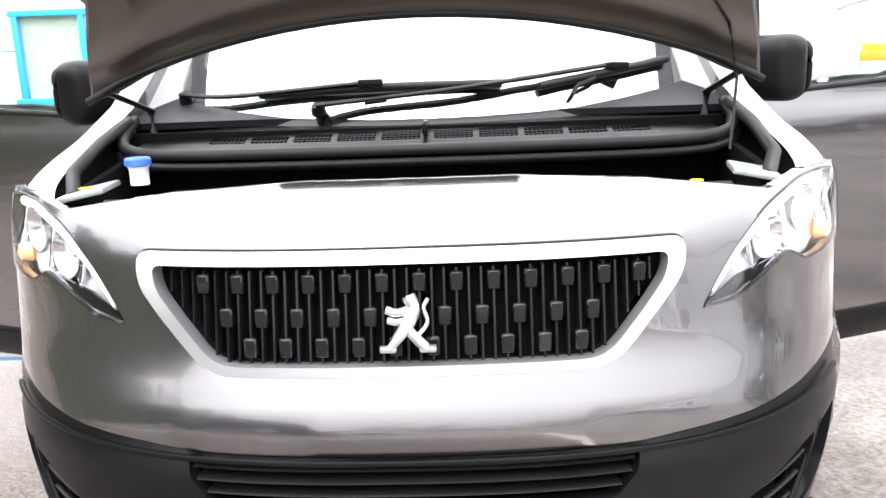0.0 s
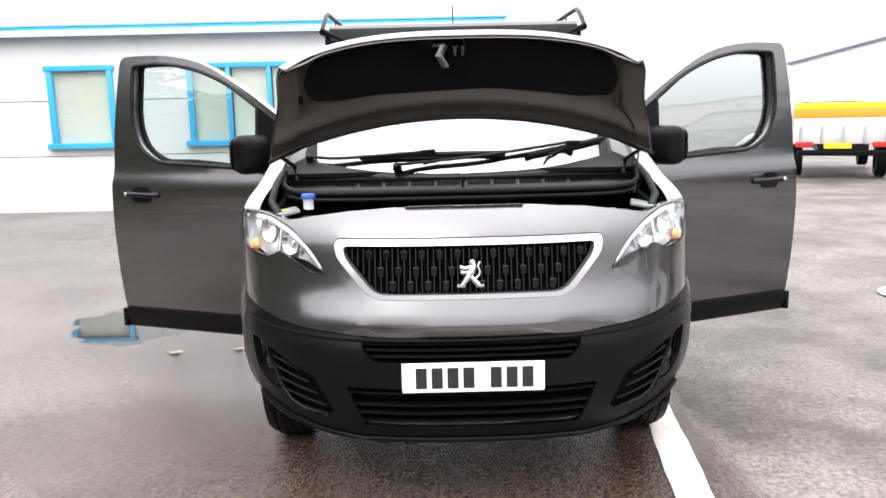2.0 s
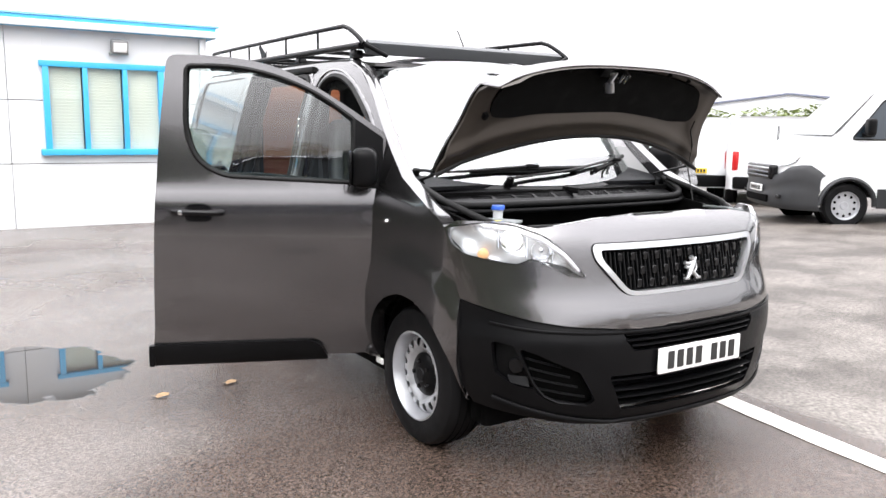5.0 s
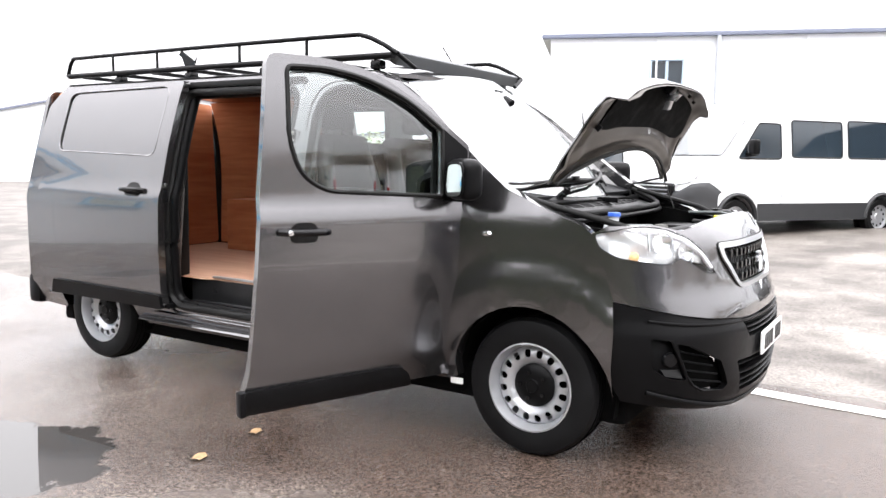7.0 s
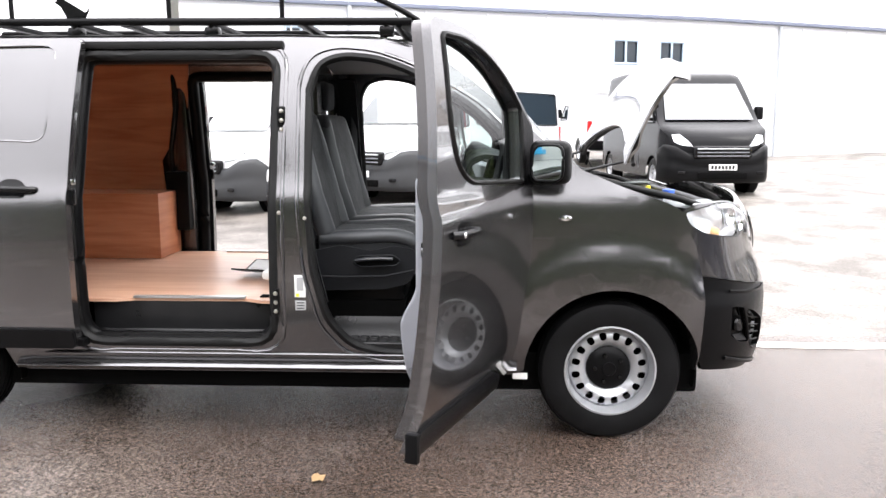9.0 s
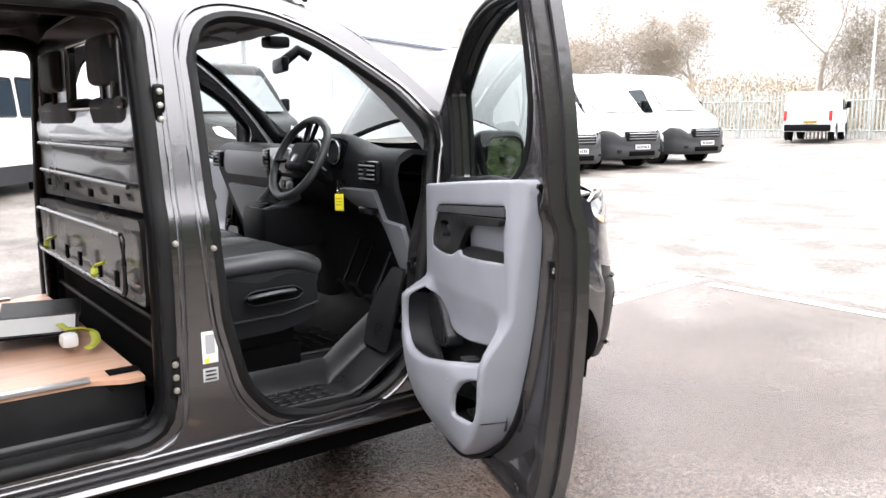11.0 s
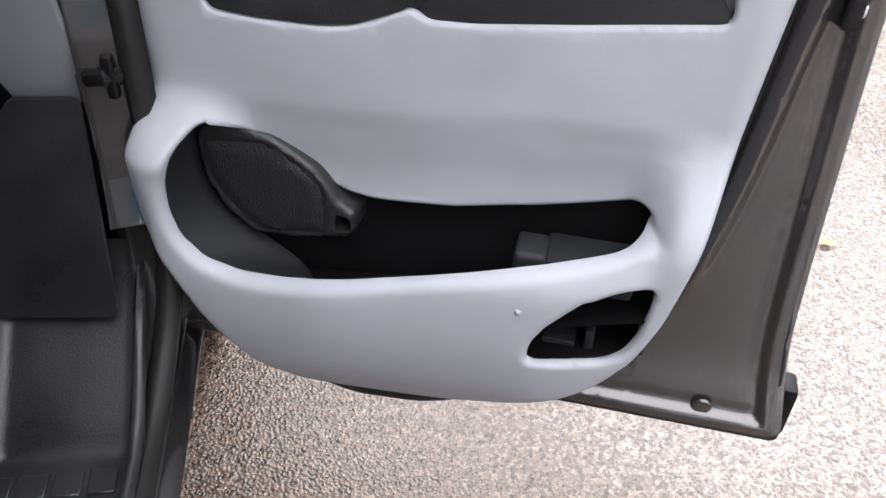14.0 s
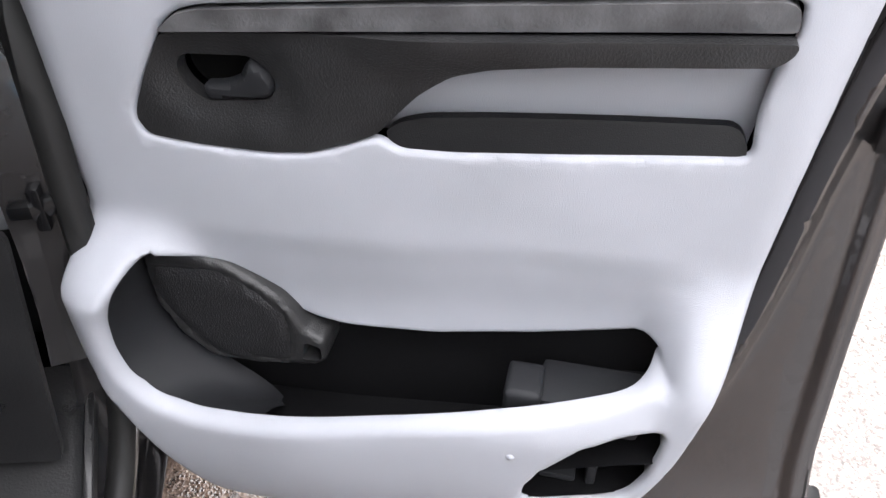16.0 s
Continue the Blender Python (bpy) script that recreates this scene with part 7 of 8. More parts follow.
def ribbon(pts, w):
    bm = bmesh.new()
    rows = []
    for i, p in enumerate(pts):
        a, b = Vector(pts[max(0, i - 1)]), Vector(pts[min(len(pts) - 1, i + 1)])
        t = (b - a).normalized()
        q = Vector((t.y, -t.x)) * w / 2
        jit = noise.noise(Vector((p[0] * 9, p[1] * 9, 0))) * 0.01
        rows.append([bm.verts.new((p[0] + s * (q.x + jit), p[1] + s * (q.y + jit), G(*p) + 0.004)) for s in (-1, 1)])
    for a, b in zip(rows, rows[1:]):
        bm.faces.new((a[0], a[1], b[1], b[0]))
    return bm


l1 = part("painted_line", ribbon([(0.90 + 0.10 * math.sin(1.2 * k / 20 * 3), 3.0 - 6.0 * k / 40) for k in range(41)], 0.15), LINE, None)
tagged(l1, "worn white bay line painted on wet tarmac", "painted line", kind="structure")
l2 = part("painted_line", ribbon([(0.78 - 9.0 * k / 40, -2.86 + 0.06 * k / 40) for k in range(41)], 0.13), LINE, None)
tagged(l2, "worn white bay line painted on wet tarmac", "painted line", kind="structure")
mh = lathe("manhole_cover", ((0, 0.006), (0.26, 0.006), (0.27, 0.0)), Matrix.Translation((3.6, 3.2, G(3.6, 3.2) + 0.006)), mat("pale_worn_concrete", (0.50, 0.50, 0.48), 0.6, 0, 0, 0.5, 60, 0.2, 8), None, 30)
tagged(mh, "pale round cover set in the gravel", "manhole cover")
LEAF = mat("dry_fallen_leaf", (0.34, 0.22, 0.11), 0.6, 0, 0, 0.3, 200, 0.2, 60)
for i, (x, y, r) in enumerate(((-1.825, 2.14, 0.045), (-1.425, 2.18, 0.04), (-2.6, 0.9, 0.025))):
    bm = bmesh.new()
    ring = [bm.verts.new((x + r * (1 + 0.3 * math.sin(3 * a)) * math.cos(a), y + 0.7 * r * (1 + 0.2 * math.cos(5 * a)) * math.sin(a), 0.006 + 0.012 * abs(math.sin(1.5 * a)))) for a in [k * math.pi / 6 + i for k in range(12)]]
    c = bm.verts.new((x, y, 0.004))
    for k in range(12):
        bm.faces.new((ring[k], ring[(k + 1) % 12], c))
    tagged(part("fallen_leaf", bm, LEAF, None), "curled brown leaf lying on wet tarmac", "leaf", "leaves on the tarmac")

# ---- office building with blue trim ----
WY = 10.8
office = empty("office_building", "pale grey panelled single-storey office with sky-blue roof trim", "building")
joints = (-0.35, 0.86, 1.78, 2.82)
wins = [(-9.4, -8.0), (-6.54, -5.48), (-4.22, -2.19), (-1.43, 0.25)]
for z0, z1 in zip(joints, joints[1:]):
    for x0, x1 in ((-16.0, -10.0), (-10.0, -5.0), (-5.0, -1.9), (-1.9, 0.95)):
        lo = [(x0 + 0.004, z0 + 0.006), (x1 - 0.004, z0 + 0.006), (x1 - 0.004, z1 - 0.006), (x0 + 0.004, z1 - 0.006)]
        pts = lo
        holes = []
        segs = [(max(x0 + 0.004, a), min(x1 - 0.004, b)) for a, b in wins if a < x1 and b > x0]
        cut = sorted(segs)
        xs, cur = [], x0 + 0.004
        if z0 < 2.33 and z1 > 1.02:
            wz0, wz1 = max(z0 + 0.006, 1.02), min(z1 - 0.006, 2.33)
            for a, b in cut:
                xs.append((cur, a, z0 + 0.006, z1 - 0.006))
                if wz0 > z0 + 0.02:
                    xs.append((a, b, z0 + 0.006, wz0))
                if wz1 < z1 - 0.02:
                    xs.append((a, b, wz1, z1 - 0.006))
                cur = b
        xs.append((cur, x1 - 0.004, z0 + 0.006, z1 - 0.006))
        for a, b, c, d in xs:
            if b - a > 0.01:
                box("wall_panel", (b - a, 0.10, d - c), ((a + b) / 2, WY + 0.05, (c + d) / 2), CLAD, office, 0.002, "", 1)
box("end_wall", (0.10, 9.0, 3.2), (0.90, WY + 4.6, 1.23), CLAD, office, 0.004)
box("inner_wall", (16.9, 0.06, 3.1), (-7.55, WY + 0.17, 1.2), mat("dark_joint", (0.10, 0.10, 0.10), 0.8), office, 0)
box("roof_slab", (17.2, 9.4, 0.10), (-7.55, WY + 4.5, 2.86), CLAD, office, 0.01)
box("fascia", (17.25, 0.10, 0.165), (-7.56, WY - 0.10, 2.885), BLUE_TRIM, office, 0.008, "sky-blue fascia board")
box("fascia", (0.10, 9.4, 0.165), (1.02, WY + 4.6, 2.885), BLUE_TRIM, office, 0.008, "sky-blue fascia board")
box("roof_edge", (17.35, 0.14, 0.03), (-7.56, WY - 0.10, 2.985), mat("pale_blue_flashing", (0.25, 0.55, 0.80), 0.4), office, 0.005, "pale blue roof flashing")
box("downpipe", (0.07, 0.07, 2.9), (0.86, WY - 0.04, 1.35), CLAD, office, 0.02)
for wx0, wx1 in wins:
    fr = box("window_frame", (wx1 - wx0 + 0.10, 0.11, 0.085), ((wx0 + wx1) / 2, WY - 0.01, 2.33 - 0.02), BLUE_TRIM, office, 0.008, "sky-blue window frame")
    box("sill", (wx1 - wx0 + 0.16, 0.16, 0.09), ((wx0 + wx1) / 2, WY - 0.03, 1.03), BLUE_TRIM, fr, 0.01)
    n = 3 if wx1 - wx0 > 1.5 else 1
    for k in range(n + 1):
        x = wx0 + (wx1 - wx0) * k / n
        box("mullion", (0.085 if k in (0, n) else 0.07, 0.10, 1.30), (x + (0.03 if k == 0 else -0.03 if k == n else 0), WY - 0.01, 1.67), BLUE_TRIM, fr, 0.006)
    for k in range(n):
        a, b = wx0 + (wx1 - wx0) * k / n, wx0 + (wx1 - wx0) * (k + 1) / n
        g = box("pane", (b - a - 0.10, 0.012, 1.20), ((a + b) / 2, WY + 0.020, 1.67), PANE, fr, 0, "clear window pane")
        g.visible_shadow = False
        for j in range(26):
            box("blind_slat", (b - a - 0.10, 0.012, 0.054), ((a + b) / 2, WY + 0.048, 1.09 + 0.047 * j), BLIND, fr, 0, "", 1, Matrix.Rotation(0.22, 4, "X"))
fl = empty("floodlight", "small grey floodlight fixed high on the office wall", "floodlight", pose(-0.38, WY - 0.10, 2.60))
box("lamp_body", (0.24, 0.12, 0.20), (0, 0, 0), mat("grey_casting", (0.22, 0.22, 0.22), 0.5), fl, 0.02, turn=Matrix.Rotation(0.3, 4, "X"))
box("lamp_window", (0.19, 0.01, 0.14), (0, -0.066, -0.018), PLATE_W, fl, 0.004, turn=Matrix.Rotation(0.3, 4, "X"))
box("lamp_bracket", (0.28, 0.05, 0.03), (0, 0.06, -0.10), FENCE, fl, 0.005)

# ---- warehouses ----
PALE_FRAME = mat("pale_blue_window_frame", (0.45, 0.55, 0.66), 0.4)


def warehouse(name, label, a, b, eave, apex, depth, windows, pipes=(), apex_at=0.5):
    """A clad shed whose near wall runs from a to b on the ground."""
    A, B = Vector((*a, 0)), Vector((*b, 0))
    t = (B - A).normalized()
    nrm = Vector((t.y, -t.x, 0))
    L = (B - A).length
    w = empty(name, label, "warehouse", Matrix.Translation((A.x, A.y, -0.5)) @ Matrix(((t.x, -nrm.x, 0, 0), (t.y, -nrm.y, 0, 0), (0, 0, 1, 0), (0, 0, 0, 1))))
    out = [(0, 0), (L, 0), (L, eave + 0.5), (L * apex_at, apex + 0.5), (0, eave + 0.5)]
    holes = [[(x0, z0 + 0.5), (x1, z0 + 0.5), (x1, z1 + 0.5), (x0, z1 + 0.5)] for x0, x1, z0, z1 in windows]
    sheet("wall", out, lambda x, z, n=0.0: Vector((x, -n, z)), CLAD_W, w, holes, 2.5, 0.15, flip=False)
    for x0, x1, z0, z1 in windows:
        wf = box("window", (x1 - x0, 0.05, z1 - z0), ((x0 + x1) / 2, 0.10, (z0 + z1) / 2 + 0.5), WIN_DARK, w, 0, "dark blue window")
        for q in ((x0, z0, x1, z0), (x0, z1, x1, z1), (x0, z0, x0, z1), (x1, z0, x1, z1), ((x0 + x1) / 2, z0, (x0 + x1) / 2, z1)):
            tube("window_frame", [(q[0], 0.0, q[1] + 0.5), (q[2], 0.0, q[3] + 0.5)], 0.05, PALE_FRAME, wf, 4)
    for p, q in (((-0.3, eave), (L * apex_at, apex)), ((L * apex_at, apex), (L + 0.3, eave))):
        d = Vector((q[0] - p[0], 0, q[1] - p[1]))
        box("roof_trim", (d.length, 0.30, 0.14), ((p[0] + q[0]) / 2, -0.05, (p[1] + q[1]) / 2 + 0.5), BLUE_DARK, w, 0.02, "navy roof trim", turn=Matrix.Rotation(-math.atan2(d.z, d.x), 4, "Y"))
        box("roof", (d.length, depth, 0.12), ((p[0] + q[0]) / 2, depth / 2, (p[1] + q[1]) / 2 + 0.5), CLAD_W, w, 0, turn=Matrix.Rotation(-math.atan2(d.z, d.x), 4, "Y"))
    for x in pipes:
        tube("downpipe", [(x, -0.12, 0.3), (x, -0.12, eave + 0.5)], 0.08, mat("grey_pipe", (0.45, 0.47, 0.5), 0.5), w, 8)
    for k in range(int(L / 2.4)):
        box("cladding_rib", (0.06, 0.05, eave + 0.4), (1.2 + 2.4 * k, -0.02, (eave + 0.5) / 2), CLAD_W, w, 0.01, "", 1)
    return w


warehouse("warehouse", "long white clad warehouse with dark blue roof trim", (21.8, 11.2), (36.5, -27.0), 5.75, 5.9, 20, [(3.4, 4.5, 3.9, 4.95), (16.1, 17.2, 4.05, 4.95), (18.2, 19.3, 4.05, 4.95)], (5.6, 24.0))
warehouse("warehouse", "white gabled warehouse with dark blue roof edge", (24.5, 53.0), (43.0, 40.0), 4.0, 6.3, 30, [(13.0, 15.0, 1.4, 3.4), (18.0, 20.0, 1.4, 3.4)], (), 0.42)
warehouse("warehouse", "small white gabled shed far behind the vans", (50.0, 42.0), (60.0, 30.0), 3.4, 4.3, 20, [], (), 0.4)

# ---- fences ----
def fence(a, b, h, label):
    A, B = Vector(a), Vector(b)
    L = (B - A).length
    n = int(L / 0.16)
    f = empty("palisade_fence", label, "fence")
    t = (B - A).normalized()
    v, fc = [], []
    for k in range(n):
        p = A + t * (k * 0.16)
        z = G(p.x, p.y)
        o = len(v)
        q = t * 0.035
        v += [(p.x - q.x, p.y - q.y, z), (p.x + q.x, p.y + q.y, z), (p.x + q.x, p.y + q.y, z + h - 0.06), (p.x, p.y, z + h), (p.x - q.x, p.y - q.y, z + h - 0.06)]
        fc.append((o, o + 1, o + 2, o + 3, o + 4))
    tagged(finish("pale", v, fc, FENCE, f, "", 0), kind="stuff")
    for z in (0.35, h - 0.4):
        tube("rail", [(A.x + t.x * k, A.y + t.y * k, G(A.x + t.x * k, A.y + t.y * k) + z) for k in np.linspace(0, L, 12)], 0.03, FENCE, f, 4)
    for k in range(int(L / 2.75) + 1):
        p = A + t * (k * 2.75)
        box("post", (0.09, 0.09, h), (p.x, p.y, G(p.x, p.y) + h / 2), FENCE, f, 0.01, "", 1)
    return f


fence((26, -28.0), (-26, -38.5), 2.0, "grey galvanised palisade fence along the yard's far side")
fence((18.0, 19.5), (27.5, 13.0), 2.0, "grey galvanised palisade fence behind the parked vans")

# ---- trees and hedges ----
LEAVES = {k: mat(k, c, 0.6, 0, 0, 0, 1, 0.25, 2.0) for k, c in (("green_leaves", (0.06, 0.085, 0.03)), ("olive_leaves", (0.30, 0.285, 0.18)), ("bright_leaves", (0.17, 0.21, 0.07)), ("russet_leaves", (0.30, 0.125, 0.075)), ("brown_twigs", (0.46, 0.385, 0.31)))}
BARK = mat("grey_brown_bark", (0.38, 0.33, 0.27), 0.8, 0, 0, 0.6, 30, 0.2, 3)


def tree(x, y, h, spread, leaf, density, label, seed, size=1.0, twiggy=False):
    rnd = random.Random(seed)
    base = Vector((x, y, G(x, y)))
    t = empty("tree", label, "tree", Matrix.Translation(base))
    v, f, tips = [], [], []

    def limb(p, d, length, r, depth):
        pts, rr = [p], [r]
        for k in range(4):
            d = (d + Vector((rnd.uniform(-1, 1), rnd.uniform(-1, 1), rnd.uniform(-0.2, 0.5))) * 0.22).normalized()
            pts.append(pts[-1] + d * length / 4)
            rr.append(r * (1 - 0.16 * (k + 1)))
        a, b = tube_data(pts, rr, 5)
        o = len(v)
        v.extend(a)
        f.extend([tuple(i + o for i in g) for g in b])
        if depth == 0:
            tips.extend(pts[1:])
            return
        for k in range(4 if depth > 1 else 3):
            q = pts[rnd.randint(1, 4)]
            a = rnd.uniform(0, 6.28)
            nd = (d * 0.7 + Vector((math.cos(a), math.sin(a), rnd.uniform(0.0, 0.7))) * spread).normalized()
            limb(q, nd, length * rnd.uniform(0.5, 0.72), rr[-1] * 0.75, depth - 1)

    limb(Vector((0, 0, -0.1)), Vector((0, 0, 1)), h * 0.5, h * 0.022, 3)
    finish("trunk", v, f, BARK, t)
    lv, lf = [], []
    for p in tips:
        for _ in range(density * (3 if twiggy else 6)):
            c = p + Vector((rnd.gauss(0, 1), rnd.gauss(0, 1), rnd.gauss(0, 1))) * h * (0.085 if twiggy else 0.042)
            a, b, s = rnd.uniform(0, 6.28), rnd.uniform(-1, 1), size * h * rnd.uniform(0.005, 0.013)
            u = Vector((math.cos(a), math.sin(a), b * 0.6)).normalized() * s
            w = u.cross(Vector((rnd.uniform(-1, 1), rnd.uniform(-1, 1), 1))).normalized() * s * 0.6
            o = len(lv)
            lv += [c - u, c + w, c + u, c - w]
            lf.append((o, o + 1, o + 2, o + 3))
    tagged(finish("crown", lv, lf, LEAVES[leaf], t, "", 0), kind="stuff")
    if twiggy:
        tv, tf = [], []
        for p in tips:
            for _ in range(40):
                d = Vector((rnd.gauss(0, 1), rnd.gauss(0, 1), rnd.gauss(0.6, 0.8))).normalized()
                c = p + Vector((rnd.gauss(0, 1), rnd.gauss(0, 1), rnd.gauss(0, 1))) * h * 0.065
                e = c + d * h * rnd.uniform(0.05, 0.15)
                w = d.cross(Vector((rnd.uniform(-1, 1), rnd.uniform(-1, 1), 0.3))).normalized() * h * 0.0011
                o = len(tv)
                tv += [c - w, c + w, e]
                tf.append((o, o + 1, o + 2))
        tagged(finish("twig_haze", tv, tf, BARK, t, "", 0), kind="stuff")
    return t


for i, (x, y, h, leaf, dens) in enumerate(((24, -35, 8.0, "olive_leaves", 7), (19, -38, 8.5, "green_leaves", 9), (15.5, -40, 7.0, "olive_leaves", 8), (12.5, -41, 8.0, "olive_leaves", 8), (9, -41, 6.0, "brown_twigs", 5), (5.5, -42, 5.5, "brown_twigs", 5), (2.3, -41.5, 5.6, "russet_leaves", 12), (-0.6, -42, 7.5, "brown_twigs", 5), (-3.5, -42, 6.5, "brown_twigs", 6), (-7.5, -43, 8.0, "brown_twigs", 5), (29, -34, 8.5, "brown_twigs", 6), (34, -33, 9.0, "russet_leaves", 6), (38, -31, 8.0, "brown_twigs", 5))):
    tree(x, y, h, 0.75, leaf, dens, {"green_leaves": "leafy green tree behind the fence", "olive_leaves": "sparse olive-green tree behind the fence", "russet_leaves": "russet-leaved winter tree behind the fence", "brown_twigs": "nearly bare brown winter tree behind the fence"}[leaf], i, 0.6, True)


def far_wood(a, b, n, label, seed):
    """A distant belt of bare trees and scrub with an uneven top."""
    rnd = random.Random(seed)
    A, B = Vector(a), Vector(b)
    fw = empty("wood_belt", label, "trees")
    for name, count, m, long, wide_ in (("twig_haze", n, "brown_twigs", (0.35, 1.1), 0.020), ("leaf_haze", n // 2, "olive_leaves", (0.10, 0.22), 0.07)):
        v, f = [], []
        while len(f) < count:
            k = rnd.random()
            p = A.lerp(B, k) + Vector((0, rnd.uniform(-3, 3)))
            top = 2.6 + 2.2 * noise.noise(Vector((k * 17, seed, 0))) + 2.6 * max(0, noise.noise(Vector((k * 46, seed, 3))))
            z = rnd.random() ** 1.25 * max(1.2, top)
            if rnd.random() > 0.35 + 0.65 * (0.5 + noise.noise(Vector((k * 90, z * 0.7, seed)))):
                continue
            d = Vector((rnd.gauss(0, 0.55), rnd.gauss(0, 0.4), rnd.gauss(0.9, 0.5))).normalized() * rnd.uniform(*long)
            c = Vector((p.x, p.y, G(p.x, p.y) + z))
            w = d.cross(Vector((0.2, 1, 0.1))).normalized() * wide_
            o = len(v)
            v += [c - w, c + w, c + d]
            f.append((o, o + 1, o + 2))
        tagged(finish(name, v, f, LEAVES[m], fw, "", 0), kind="stuff")
    return fw


far_wood((-34, -46), (46, -40), 30000, "pale brown belt of bare winter trees behind the fence", 3)
for i, (x, y, h) in enumerate(((-15.5, -9, 7.5), (-16.5, -3.5, 8.5), (-15.8, 2.0, 7.0), (-16.5, 7.0, 8.0), (-14.5, -15, 8.0), (-15.0, 11.5, 6.5))):
    tree(x, y, h, 0.8, "green_leaves" if i % 2 else "olive_leaves", 16, "leafy tree standing behind the hedge", 60 + i, 1.9)


def hedge(a, b, h, thick, n, name, label, seed, leaf="green_leaves"):
    rnd = random.Random(seed)
    A, B = Vector(a), Vector(b)
    core, fcs = [], []
    L = (B - A).length
    t = (B - A).normalized()
    q = Vector((t.y, -t.x))
    hd = empty(name, label, "hedge")
    bm = bmesh.new()
    K = max(6, int(L / 1.0))
    rows = []
    for k in range(K + 1):
        p = A + t * (L * k / K)
        hh = h * (0.80 + 0.18 * noise.noise(Vector((k * 0.6, seed, 0))))
        z = G(p.x, p.y)
        rows.append([bm.verts.new((p.x + q.x * s * thick * 0.42, p.y + q.y * s * thick * 0.42, z + zz)) for s, zz in ((-1, -0.05), (-0.95, hh * 0.7), (-0.5, hh), (0.5, hh), (0.95, hh * 0.7), (1, -0.05))])
    for r0, r1 in zip(rows, rows[1:]):
        for k in range(5):
            bm.faces.new((r0[k], r0[k + 1], r1[k + 1], r1[k]))
    part("hedge_core", bm, LEAVES[leaf], hd)
    lv, lf = [], []
    for _ in range(n):
        k = rnd.uniform(0, L)
        p = A + t * k
        hh = h * (0.86 + 0.2 * noise.noise(Vector((k * K / L * 0.6, seed, 0))))
        s = rnd.choice((-1, 1)) * rnd.uniform(0.36, 0.56) if rnd.random() < 0.7 else rnd.uniform(-0.5, 0.5)
        z = rnd.uniform(0.02, 1.0) * hh if abs(s) > 0.36 else hh * rnd.uniform(0.92, 1.08)
        c = Vector((p.x + q.x * s * thick, p.y + q.y * s * thick, G(p.x, p.y) + z))
        aa, sz = rnd.uniform(0, 6.28), rnd.uniform(0.05, 0.13)
        u = Vector((math.cos(aa), math.sin(aa), rnd.uniform(-0.6, 0.6))).normalized() * sz
        w = u.cross(Vector((rnd.uniform(-1, 1), rnd.uniform(-1, 1), 1))).normalized() * sz * 0.6
        o = len(lv)
        lv += [c - u, c + w, c + u, c - w]
        lf.append((o, o + 1, o + 2, o + 3))
    tagged(finish("leaves", lv, lf, LEAVES[leaf], hd, "", 0), kind="stuff")
    return hd


hedge((-11.5, -17), (-11.0, 9.5), 4.4, 1.7, 30000, "hedge", "dense green hedge along the yard's edge", 1)
hedge((19.5, 20.5), (30.0, 13.5), 2.7, 1.6, 5000, "hedge", "overgrown green bushes behind the palisade fence", 2, "bright_leaves")


